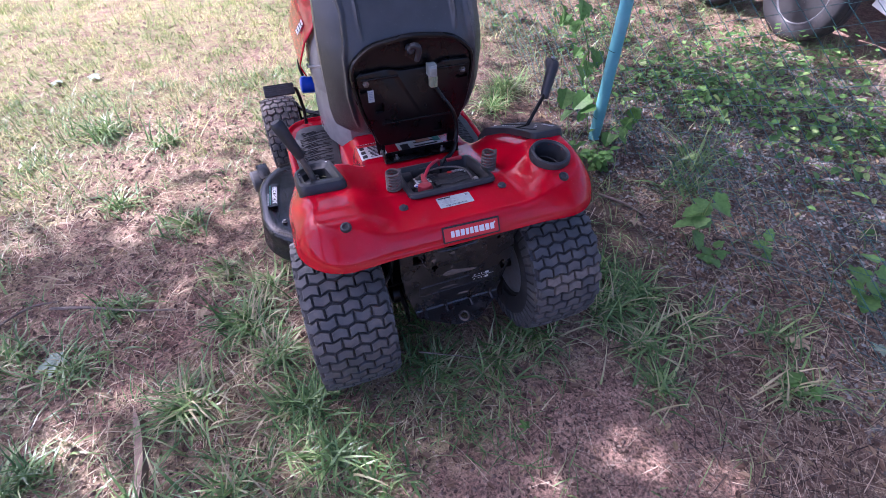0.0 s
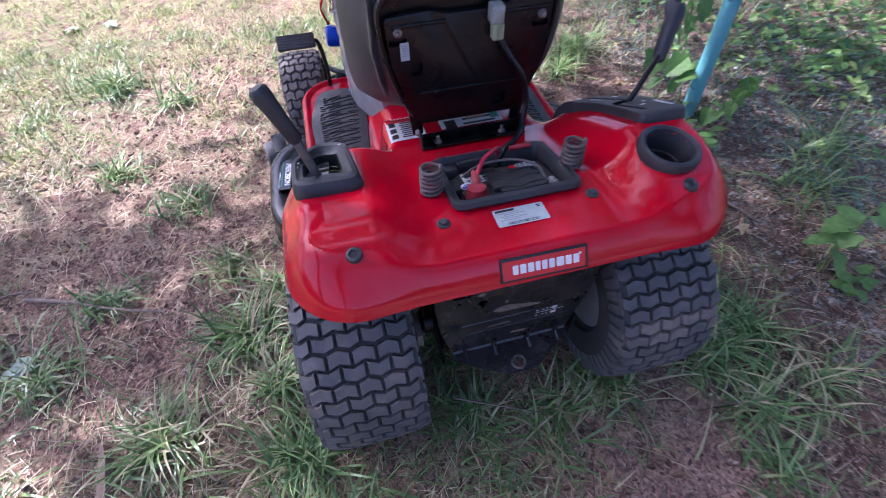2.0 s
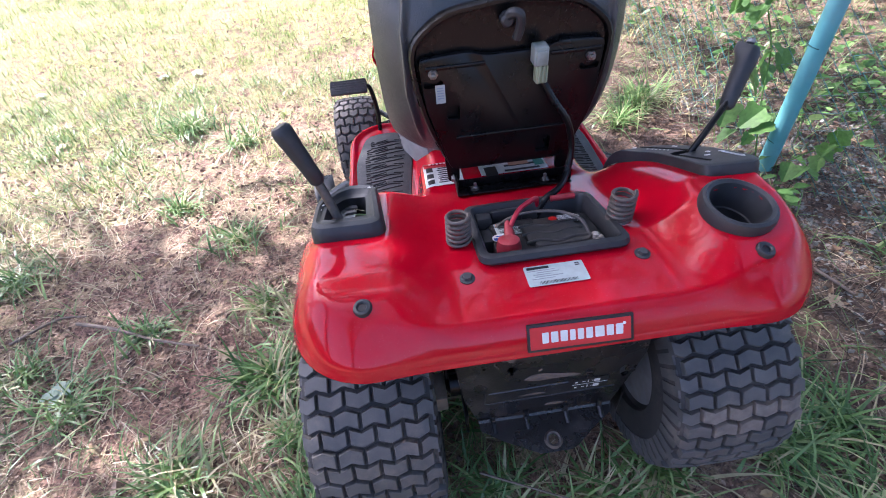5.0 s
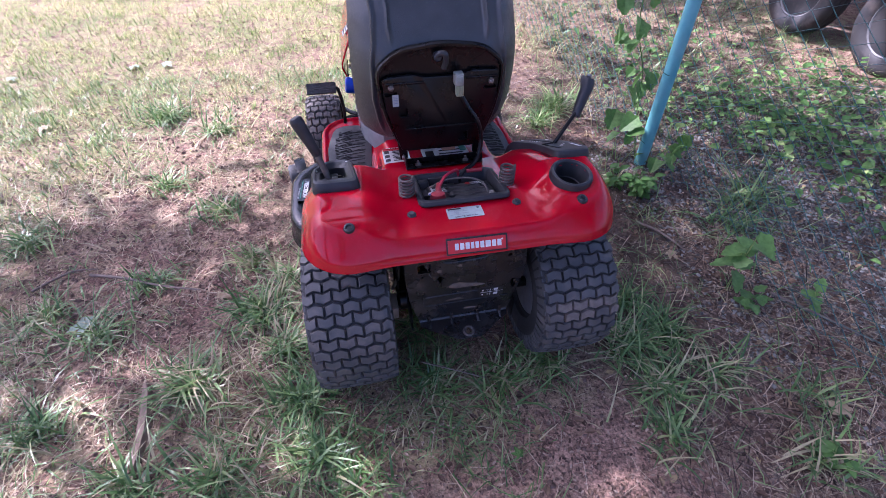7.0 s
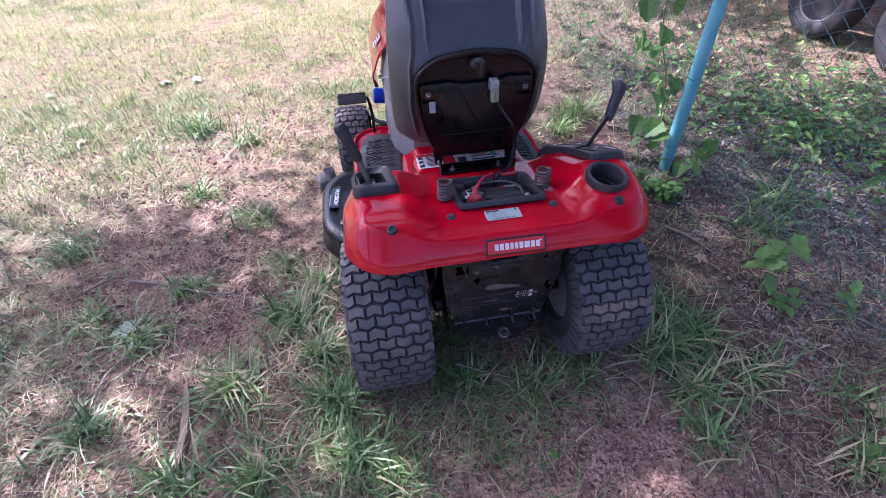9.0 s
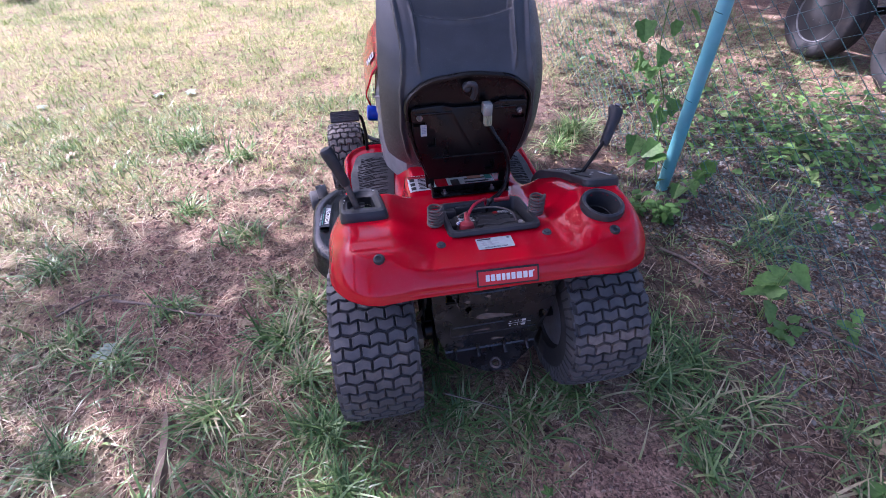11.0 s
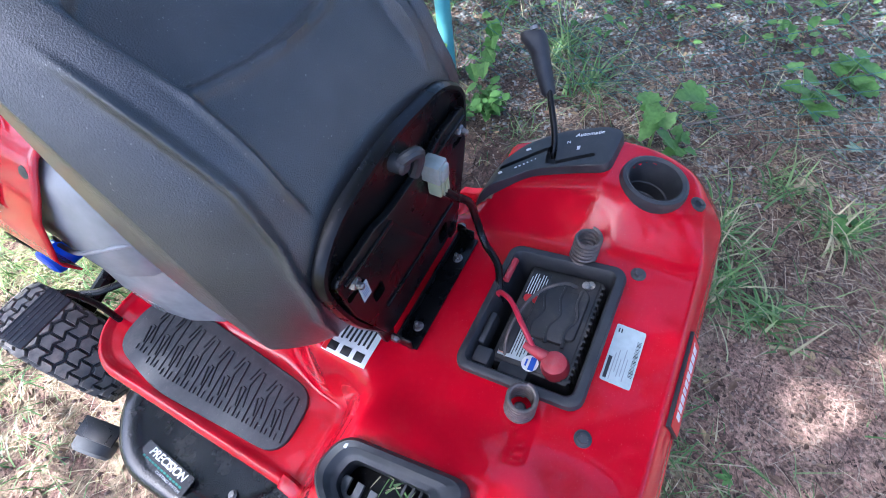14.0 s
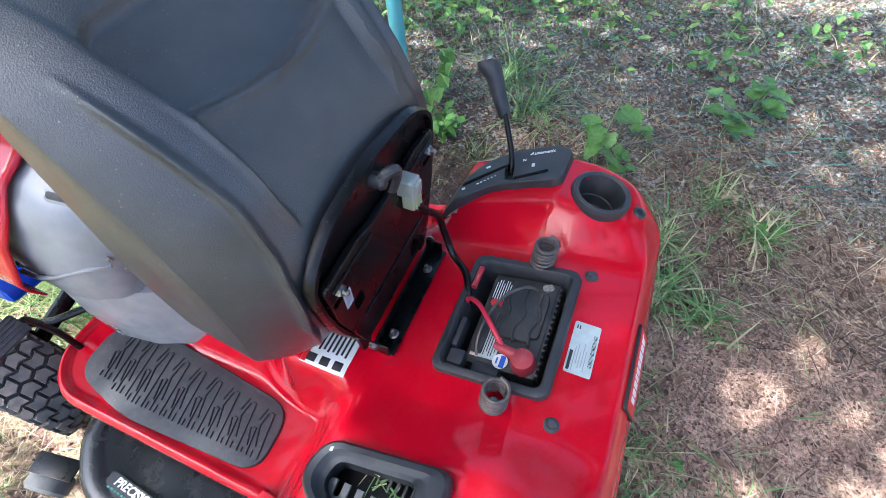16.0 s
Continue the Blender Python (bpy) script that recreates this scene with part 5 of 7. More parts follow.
# ---- ground ----
def hills(x, y):
    """Height of the ground: small hummocks, a little higher along the fence."""
    z = 0.014 * noise.noise(Vector((x * 1.7, y * 1.7, 0.3))) + 0.007 * noise.noise(Vector((x * 6.1, y * 6.1, 4.0))) + 0.0035 * noise.noise(Vector((x * 17, y * 17, 9.0)))
    z += 0.03 * smoothstep(0.9, 1.5, x) * smoothstep(3.5, 1.5, x)
    for wx, wy in ((-0.366, 0.055), (0.366, 0.055), (-0.4, 1.3), (0.4, 1.3)):
        d = math.hypot(x - wx, y - wy)
        z *= smoothstep(0.05, 0.30, d)
    return z


def zone(x, y):
    """How green, how stony and how strewn with straw the ground is at a place, each 0 to 1."""
    n1 = noise.noise(Vector((x * 0.9, y * 0.9, 2.0)))
    n2 = noise.noise(Vector((x * 2.6, y * 2.6, 7.0)))
    lawn = smoothstep(0.7, 1.9, y + 0.25 * n1) * smoothstep(1.0, 0.2, x) + smoothstep(-1.2, -2.4, x)
    green = max(0.0, min(1.0, 0.62 * min(1, lawn) + 0.36 + 0.75 * n1 + 0.5 * n2 + 0.4 * smoothstep(-1.2, -2.2, x) * smoothstep(2.0, 3.0, y) - 0.25 * smoothstep(0.0, 1.0, x)))
    stone = max(0.0, min(1.0, 0.82 + 0.9 * n2 + 0.3 * n1)) * smoothstep(0.95, 1.3, x + 0.2 * n2) * smoothstep(4.5, 3.0, x) * smoothstep(1.9, 0.9, y + 0.4 * n1)
    bare = smoothstep(-0.25, -0.45, y + 0.15 * n1) * smoothstep(-0.55, -0.25, x + 0.2 * n2) * smoothstep(0.85, 0.5, x + 0.15 * n2)
    green *= 1 - 0.9 * bare
    green *= 1 - 0.65 * smoothstep(-1.8, -1.3, x) * smoothstep(-0.2, -0.5, x) * smoothstep(-0.2, 0.15, y) * smoothstep(2.6, 1.9, y)
    straw = max(0.0, min(1.0, 0.40 + 0.8 * n2)) * (1 - 0.5 * bare)
    litter = max(0.0, min(1.0, smoothstep(0.42, 0.66, x + 0.12 * n2) * (0.92 + 0.4 * n1))) * (1 - 0.75 * bare * smoothstep(1.3, 0.9, x)) * smoothstep(3.4, 2.6, x) * smoothstep(3.0, 1.8, y) * (1 - 0.6 * stone)
    return green, stone, straw, litter, bare


def ground_sheet():
    def axis(a, b, step):
        fine = list(np.arange(a, b + step / 2, step))
        lo, hi, s = [], [], step
        v = a
        while v > -600:
            s *= 1.35
            v -= s
            lo.append(v)
        v, s = b, step
        while v < 600:
            s *= 1.35
            v += s
            hi.append(v)
        return lo[::-1] + fine + hi
    xs, ys = axis(-4.5, 5.5, 0.045), axis(-1.6, 6.5, 0.045)
    nx, ny = len(xs), len(ys)
    co, zones = [], []
    for y in ys:
        for x in xs:
            far = smoothstep(14, 7, math.hypot(x, y))
            co.append((x, y, hills(x, y) * far))
            zones.append(zone(x, y))
    faces = [(j * nx + i, j * nx + i + 1, (j + 1) * nx + i + 1, (j + 1) * nx + i) for j in range(ny - 1) for i in range(nx - 1)]
    me = bpy.data.meshes.new("ground")
    me.from_pydata(co, [], faces)
    me.polygons.foreach_set("use_smooth", [True] * len(faces))
    for k, nm in enumerate(("green", "stone", "straw", "litter", "bare")):
        at = me.attributes.new(nm, "FLOAT", "POINT")
        at.data.foreach_set("value", [z[k] for z in zones])
    return me


EARTH = material("earth_and_thatch", (0.2, 0.13, 0.09), 0.92)
nn, ll = EARTH.node_tree.nodes, EARTH.node_tree.links


def attribute(name):
    a = nn.new("ShaderNodeAttribute")
    a.attribute_name = name
    return a.outputs["Fac"]


big, mid, small = noise_node(EARTH, 2.2, 6, 0.6), noise_node(EARTH, 14, 6, 0.65), noise_node(EARTH, 95, 5, 0.7)
soil = mix(EARTH, ramp(EARTH, big.outputs["Fac"], [(0.35, (0, 0, 0)), (0.65, (1, 1, 1))]).outputs["Color"], (0.330, 0.195, 0.138), (0.465, 0.305, 0.220))
soil = mix(EARTH, ramp(EARTH, mid.outputs["Fac"], [(0.42, (0, 0, 0)), (0.60, (1, 1, 1))]).outputs["Color"], (0.230, 0.130, 0.100), soil)
fleck = ramp(EARTH, small.outputs["Fac"], [(0.36, (0.24, 0.225, 0.215)), (0.64, (1.5, 1.47, 1.42))]).outputs["Color"]
soil = mix(EARTH, 1.0, soil, fleck, "MULTIPLY")
strawn = nn.new("ShaderNodeMath")
strawn.operation = "MULTIPLY"
ll.new(attribute("straw"), strawn.inputs[0])
ll.new(ramp(EARTH, mid.outputs["Fac"], [(0.45, (0, 0, 0)), (0.58, (1, 1, 1))]).outputs["Color"], strawn.inputs[1])
soil = mix(EARTH, strawn.outputs[0], soil, mix(EARTH, small.outputs["Fac"], (0.18, 0.12, 0.075), (0.52, 0.42, 0.29)))
moss = mix(EARTH, small.outputs["Fac"], (0.075, 0.095, 0.030), (0.42, 0.39, 0.17))
gm = nn.new("ShaderNodeMath")
gm.operation = "MULTIPLY"
ll.new(attribute("green"), gm.inputs[0])
ll.new(ramp(EARTH, mid.outputs["Fac"], [(0.38, (0.0, 0.0, 0.0)), (0.57, (0.95, 0.95, 0.95))]).outputs["Color"], gm.inputs[1])
soil = mix(EARTH, gm.outputs[0], soil, moss)
vor = nn.new("ShaderNodeTexVoronoi")
vor.inputs["Scale"].default_value = 75
tcn = nn.new("ShaderNodeTexCoord")
ll.new(tcn.outputs["Object"], vor.inputs["Vector"])
grit = ramp(EARTH, vor.outputs["Distance"], [(0.15, (0.25, 0.245, 0.23)), (0.55, (0.075, 0.068, 0.060))]).outputs["Color"]
soil = mix(EARTH, attribute("stone"), soil, grit)
bare_mix = nn.new("ShaderNodeMath")
bare_mix.operation = "MULTIPLY"
bare_mix.inputs[1].default_value = 0.6
ll.new(attribute("bare"), bare_mix.inputs[0])
soil = mix(EARTH, bare_mix.outputs[0], soil, mix(EARTH, 1.0, mix(EARTH, mid.outputs["Fac"], (0.33, 0.203, 0.152), (0.51, 0.340, 0.260)), fleck, "MULTIPLY"))
lm = nn.new("ShaderNodeMath")
lm.operation = "MULTIPLY"
ll.new(attribute("litter"), lm.inputs[0])
ll.new(ramp(EARTH, mid.outputs["Fac"], [(0.38, (1, 1, 1)), (0.66, (0.45, 0.45, 0.45))]).outputs["Color"], lm.inputs[1])
soil = mix(EARTH, lm.outputs[0], soil, mix(EARTH, small.outputs["Fac"], (0.022, 0.015, 0.012), (0.17, 0.108, 0.082)))
ll.new(soil, nn["Principled BSDF"].inputs["Base Color"])
bm_ = nn.new("ShaderNodeMath")
bm_.operation = "ADD"
ll.new(mid.outputs["Fac"], bm_.inputs[0])
ll.new(small.outputs["Fac"], bm_.inputs[1])
bump(EARTH, bm_.outputs[0], 0.9, 0.012)
gme = ground_sheet()
gme.materials.append(EARTH)
ground = tagged(new("ground", gme), "bare reddish earth with thatch, thin lawn and gravel", "ground", kind="structure")


# ---- grass, straw, stones: uncountable stuff ----
def tinted(name, stops, rough=0.6, translucent=0.0, spec=0.3, patch=0.0, patch_scale=1.6):
    """A material whose tone varies from piece to piece."""
    m = material(name, stops[0][1], rough, 0, spec)
    n, l = m.node_tree.nodes, m.node_tree.links
    g_ = n.new("ShaderNodeNewGeometry")
    pick = g_.outputs["Random Per Island"]
    if patch:
        pn, ad = noise_node(m, patch_scale, 4, 0.6), n.new("ShaderNodeMath")
        mr = n.new("ShaderNodeMapRange")
        mr.inputs["From Min"].default_value, mr.inputs["From Max"].default_value = 0.35, 0.65
        mr.inputs["To Min"].default_value, mr.inputs["To Max"].default_value = -patch, patch
        l.new(pn.outputs["Fac"], mr.inputs["Value"])
        ad.operation = "ADD"
        l.new(pick, ad.inputs[0])
        l.new(mr.outputs["Result"], ad.inputs[1])
        pick = ad.outputs[0]
    r = ramp(m, pick, stops)
    t = noise_node(m, 60, 3)
    col = mix(m, 1.0, r.outputs["Color"], ramp(m, t.outputs["Fac"], [(0.3, (0.75, 0.75, 0.75)), (0.7, (1.15, 1.15, 1.1))]).outputs["Color"], "MULTIPLY")
    l.new(col, n["Principled BSDF"].inputs["Base Color"])
    if translucent:
        tr_, ms = n.new("ShaderNodeBsdfTranslucent"), n.new("ShaderNodeMixShader")
        l.new(col, tr_.inputs["Color"])
        ms.inputs["Fac"].default_value = translucent
        l.new(n["Principled BSDF"].outputs[0], ms.inputs[1])
        l.new(tr_.outputs[0], ms.inputs[2])
        l.new(ms.outputs[0], n["Material Output"].inputs["Surface"])
    return m


GRASS = tinted("grass_blades", [(0.0, (0.070, 0.150, 0.042)), (0.45, (0.155, 0.275, 0.085)), (0.78, (0.28, 0.39, 0.14)), (0.94, (0.48, 0.42, 0.25))], 0.34, 0.25, 0.5, 0.3, 3.0)
LAWN = tinted("dry_lawn_blades", [(0.0, (0.13, 0.20, 0.055)), (0.40, (0.26, 0.35, 0.10)), (0.70, (0.44, 0.47, 0.17)), (0.85, (0.58, 0.51, 0.25))], 0.6, 0.3, 0.3, 0.55, 1.5)
STRAW = tinted("dry_straw", [(0.0, (0.07, 0.042, 0.03)), (0.4, (0.16, 0.10, 0.068)), (0.70, (0.31, 0.215, 0.145)), (0.92, (0.58, 0.46, 0.33))], 0.75)
STONE = tinted("gravel", [(0.0, (0.075, 0.073, 0.067)), (0.45, (0.165, 0.163, 0.152)), (0.8, (0.30, 0.298, 0.28)), (0.97, (0.22, 0.155, 0.12))], 0.85)
DEAD_LEAF = tinted("dead_leaves", [(0.0, (0.06, 0.035, 0.025)), (0.5, (0.15, 0.09, 0.06)), (0.85, (0.27, 0.18, 0.115)), (1.0, (0.40, 0.30, 0.16))], 0.7, 0.15)
LEAF = tinted("weed_leaves", [(0.0, (0.065, 0.150, 0.040)), (0.5, (0.125, 0.255, 0.065)), (0.85, (0.21, 0.36, 0.10)), (1.0, (0.32, 0.40, 0.14))], 0.45, 0.3, 0.35)
CANOPY = tinted("tree_leaves", [(0.0, (0.030, 0.075, 0.018)), (0.6, (0.055, 0.120, 0.030)), (1.0, (0.10, 0.17, 0.05))], 0.5, 0.3)
BARK = grained("bark", (0.10, 0.075, 0.055), (0.17, 0.13, 0.10), (0.8, 0.95), 14, 120, 0.8, 0.01)
STICK = grained("dry_twig", (0.15, 0.115, 0.09), (0.25, 0.20, 0.16), (0.7, 0.9), 60, 300, 0.5, 0.001)

rng = np.random.default_rng(11)


def ribbon_mesh(name, base, heading, length, width, rise, droop, levels=4):
    """Many narrow blades: base points, heading, length, width, start slope (radians) and droop."""
    n = len(base)
    t = np.linspace(0, 1, levels)
    h = np.stack([np.cos(heading), np.sin(heading), np.zeros(n)], 1)
    side = np.stack([-np.sin(heading), np.cos(heading), np.zeros(n)], 1)
    v = np.zeros((n, levels, 2, 3))
    for k, f in enumerate(t):
        ang = rise - droop * f
        out = length * f * np.cos(ang)
        up = length * f * np.sin(ang)
        c = base + h * out[:, None]
        c[:, 2] += up
        w = width * (1 - f ** 1.6 * 0.93) * 0.5
        v[:, k, 0] = c - side * w[:, None]
        v[:, k, 1] = c + side * w[:, None]
    ids = np.arange(n * levels * 2).reshape(n, levels, 2)
    q = np.stack([ids[:, :-1, 0], ids[:, :-1, 1], ids[:, 1:, 1], ids[:, 1:, 0]], -1).reshape(-1, 4)
    me = bpy.data.meshes.new(name)
    me.vertices.add(n * levels * 2)
    me.vertices.foreach_set("co", v.reshape(-1))
    me.loops.add(q.size)
    me.loops.foreach_set("vertex_index", q.reshape(-1).astype(np.int32))
    me.polygons.add(len(q))
    me.polygons.foreach_set("loop_start", np.arange(0, q.size, 4, dtype=np.int32))
    me.polygons.foreach_set("use_smooth", np.ones(len(q), bool))
    me.update(calc_edges=True)
    return me


def on_ground(x, y, lift=0.0):
    return np.array([(a, b, hills(a, b) + lift) for a, b in zip(x, y)])


def clear_of_wheels(x, y):
    ok = np.ones(len(x), bool)
    for wx, wy, hw, hl in ((-0.366, 0.055, 0.130, 0.13), (0.366, 0.055, 0.130, 0.13), (-0.4, 1.3, 0.08, 0.10), (0.4, 1.3, 0.08, 0.10)):
        ok &= ~((abs(x - wx) < hw) & (abs(y - wy) < hl))
    return ok


def scatter(count, x0, x1, y0, y1, keep):
    x, y = rng.uniform(x0, x1, count), rng.uniform(y0, y1, count)
    p = np.array([keep(a, b) for a, b in zip(x, y)])
    ok = (rng.random(count) < p) & clear_of_wheels(x, y)
    return x[ok], y[ok]


def clumped(count, per, spread, x0, x1, y0, y1, keep):
    """Places that gather in small clumps."""
    cx, cy = scatter(count, x0, x1, y0, y1, keep)
    k = rng.integers(max(2, per // 3), per, len(cx))
    px, py = np.repeat(cx, k), np.repeat(cy, k)
    px, py = px + rng.normal(0, spread, len(px)), py + rng.normal(0, spread, len(py))
    ok = clear_of_wheels(px, py)
    return px[ok], py[ok]


# tufts of long grass
TUFTS = [(-0.92, 0.02, 0.14, 220), (-0.70, 0.30, 0.15, 240), (-0.55, -0.10, 0.15, 200), (-0.50, -0.30, 0.13, 110), (0.12, -0.16, 0.13, 130), (0.28, -0.12, 0.13, 140), (-0.10, -0.12, 0.11, 100),
         (0.62, -0.10, 0.17, 160), (0.78, -0.08, 0.17, 140), (0.66, -0.28, 0.16, 120), (0.52, 0.05, 0.12, 120), (0.88, -0.28, 0.13, 90), (-1.40, 2.00, 0.16, 220), (-0.95, 0.98, 0.12, 130), (1.02, 1.66, 0.20, 240), (0.86, 1.5, 0.15, 130), (1.60, 0.55, 0.24, 110), (1.40, 0.35, 0.22, 70),
         (-1.06, 1.76, 0.14, 150), (-1.25, 1.25, 0.12, 110), (-1.30, 0.30, 0.13, 120), (-1.52, 0.45, 0.12, 110), (-1.15, 0.55, 0.11, 100), (-0.78, 0.60, 0.11, 120), (-1.75, 0.9, 0.13, 110), (0.60, -0.45, 0.13, 90), (0.72, 0.10, 0.13, 110), (0.70, 0.32, 0.12, 70), (-1.05, -0.28, 0.13, 120), (-1.38, -0.05, 0.13, 120), (-0.80, -0.30, 0.12, 120), (-0.40, -0.42, 0.10, 70), (1.02, -0.62, 0.16, 90), (1.15, -0.42, 0.15, 60), (-0.62, 0.12, 0.13, 140), (-0.60, 0.48, 0.12, 90), (0.05, 0.35, 0.12, 100), (-0.1, 0.15, 0.12, 90), (0.60, 0.25, 0.11, 70)]
bx, by, ln = [], [], []
for cx, cy, size, n in TUFTS:
    r = abs(rng.normal(0, 0.075, n))
    a = rng.uniform(0, 2 * np.pi, n)
    bx += list(cx + r * np.cos(a))
    by += list(cy + r * np.sin(a) * 0.8)
    ln += list(size * rng.uniform(0.45, 1.35, n))
bx, by, ln = np.array(bx), np.array(by), np.array(ln)
ok = clear_of_wheels(bx, by)
bx, by, ln = bx[ok], by[ok], ln[ok]
n = len(bx)
me = ribbon_mesh("grass_tufts", on_ground(bx, by, -0.004), rng.uniform(0, 2 * np.pi, n), ln, rng.uniform(0.0045, 0.0105, n), rng.uniform(0.5, 1.45, n), rng.uniform(0.2, 1.25, n), 5)
me.materials.append(GRASS)
tagged(new("grass_tufts", me), "tufts of long green grass in bare earth", "grass", kind="stuff")

# short grass of the thin lawn, denser away from the fence
x, y = clumped(8500, 18, 0.045, -3.4, 1.1, -1.2, 2.6, lambda a, b: max(0.05, zone(a, b)[0] - 0.10) * (1.0 if a < 0.2 else 0.6) * (1 - 0.62 * smoothstep(-0.5, -0.9, a) * smoothstep(0.25, 0.6, b)))
n = len(x)
me = ribbon_mesh("short_grass", on_ground(x, y, -0.003), rng.uniform(0, 2 * np.pi, n), rng.uniform(0.035, 0.13, n), rng.uniform(0.0025, 0.0055, n), rng.uniform(0.25, 1.4, n), rng.uniform(0.0, 1.0, n), 4)
me.materials.append(GRASS)
tagged(new("short_grass", me), "thin short grass over bare earth", "grass", kind="stuff")
lawn_here = lambda a, b: (0.12 + 0.88 * zone(a, b)[0] ** 1.3) * smoothstep(1.2, 2.0, b + 0.35 * max(0, -a - 0.8)) * smoothstep(2.4, 0.8, a)
x, y = clumped(19000, 16, 0.04, -6.5, 2.6, 1.0, 9.0, lawn_here)
n = len(x)
me = ribbon_mesh("lawn", on_ground(x, y, -0.003), rng.uniform(0, 2 * np.pi, n), rng.uniform(0.03, 0.10, n), rng.uniform(0.003, 0.0065, n), rng.uniform(0.15, 1.35, n), rng.uniform(0.0, 1.0, n), 3)
me.materials.append(LAWN)
tagged(new("lawn", me), "patchy sunlit lawn with dry blades", "lawn", kind="stuff")

# dry, trodden grass between the green tufts
x, y = clumped(5200, 14, 0.05, -3.0, -0.42, -1.1, 1.5, lambda a, b: 0.15 + 0.5 * zone(a, b)[0])
n = len(x)
me = ribbon_mesh("dry_grass", on_ground(x, y, 0.0), rng.uniform(0, 2 * np.pi, n), rng.uniform(0.03, 0.12, n), rng.uniform(0.0018, 0.004, n), rng.uniform(0.0, 0.8, n), rng.uniform(0.0, 0.9, n), 4)
me.materials.append(tinted("dry_grass_blades", [(0.0, (0.19, 0.17, 0.08)), (0.35, (0.35, 0.29, 0.165)), (0.7, (0.50, 0.41, 0.27)), (0.95, (0.63, 0.53, 0.38))], 0.6, 0.2, 0.3, 0.4, 1.5))
tagged(new("dry_grass", me), "dry trodden grass between green tufts", "grass", kind="stuff")

# dry straw and needles lying about, few on the dark earth between mower and fence
swept = lambda a, b: 1 - 0.75 * smoothstep(0.35, 0.55, a) * smoothstep(1.25, 1.0, a) * smoothstep(-0.50, -0.25, b) * smoothstep(1.4, 1.1, b)
x, y = scatter(80000, -3.6, 3.0, -1.5, 3.6, lambda a, b: (0.06 + 0.62 * zone(a, b)[2] + 0.25 * smoothstep(-0.3, -0.7, a)) * (1 - 0.7 * zone(a, b)[4]) * swept(a, b))
n = len(x)
me = ribbon_mesh("straw", on_ground(x, y, 0.004), rng.uniform(0, 2 * np.pi, n), rng.uniform(0.025, 0.12, n), rng.uniform(0.0012, 0.003, n), rng.uniform(-0.05, 0.22, n), rng.uniform(0.0, 0.25, n), 3)
me.materials.append(STRAW)
tagged(new("straw", me), "dry straw and needles strewn on the earth", "straw", kind="stuff")

x, y = clumped(1900, 9, 0.06, 0.05, 1.5, -1.2, 0.5, lambda a, b: (0.05 + 0.42 * smoothstep(0.60, 0.95, a)) * swept(a, b))
n = len(x)
me = ribbon_mesh("trampled_straw", on_ground(x, y, 0.006), rng.uniform(0, 2 * np.pi, n), rng.uniform(0.05, 0.22, n), rng.uniform(0.0014, 0.0034, n), rng.uniform(0.0, 0.35, n), rng.uniform(0.1, 0.45, n), 4)
me.materials.append(STRAW)
tagged(new("trampled_straw", me), "trampled long dry straw beside the mower", "straw", kind="stuff")

DARK_TWIG = tinted("dark_twigs", [(0.0, (0.035, 0.024, 0.019)), (0.5, (0.085, 0.060, 0.048)), (0.85, (0.16, 0.12, 0.10)), (1.0, (0.30, 0.25, 0.21))], 0.8)
x, y = scatter(26000, 0.55, 3.0, -1.3, 2.6, lambda a, b: (0.12 + 0.8 * zone(a, b)[3]) * (0.5 + 0.5 * swept(a, b)))
n = len(x)
me = ribbon_mesh("twig_litter", on_ground(x, y, 0.006), rng.uniform(0, 2 * np.pi, n), rng.uniform(0.03, 0.16, n), rng.uniform(0.0015, 0.005, n), rng.uniform(-0.05, 0.25, n), rng.uniform(0.0, 0.3, n), 3)
me.materials.append(DARK_TWIG)
tagged(new("twig_litter", me), "dark twigs and bark litter along the fence", "litter", kind="stuff")


def lumps(name, mat, x, y, size, flat, label, category):
    """Small stones: squashed, jittered eight-sided lumps."""
    n = len(x)
    dirs = np.array([(1, 0, 0), (0.5, 0.87, 0), (-0.5, 0.87, 0), (-1, 0, 0), (-0.5, -0.87, 0), (0.5, -0.87, 0), (0.35, 0.2, 0.85), (-0.4, 0.15, 0.9), (0.02, -0.4, 0.8), (0, 0, -1)], float)
    faces = [(0, 1, 6), (1, 2, 7), (1, 7, 6), (2, 3, 7), (3, 4, 7), (4, 8, 7), (4, 5, 8), (5, 0, 6), (5, 6, 8), (6, 7, 8), (1, 0, 9), (2, 1, 9), (3, 2, 9), (4, 3, 9), (5, 4, 9), (0, 5, 9)]
    jit = dirs[None] * rng.uniform(0.7, 1.2, (n, len(dirs), 1))
    a = rng.uniform(0, 2 * np.pi, n)
    c, s = np.cos(a)[:, None], np.sin(a)[:, None]
    v = np.stack([jit[:, :, 0] * c - jit[:, :, 1] * s * 0.75, jit[:, :, 0] * s + jit[:, :, 1] * c * 0.75, jit[:, :, 2] * flat], -1) * size[:, None, None]
    v += on_ground(x, y, 0.0)[:, None, :]
    v[:, :, 2] += size[:, None] * flat * 0.4
    f = (np.array(faces)[None] + (np.arange(n) * len(dirs))[:, None, None]).reshape(-1, 3)
    me = bpy.data.meshes.new(name)
    me.from_pydata(v.reshape(-1, 3).tolist(), [], f.tolist())
    me.materials.append(mat)
    return tagged(new(name, me), label, category, kind="stuff")


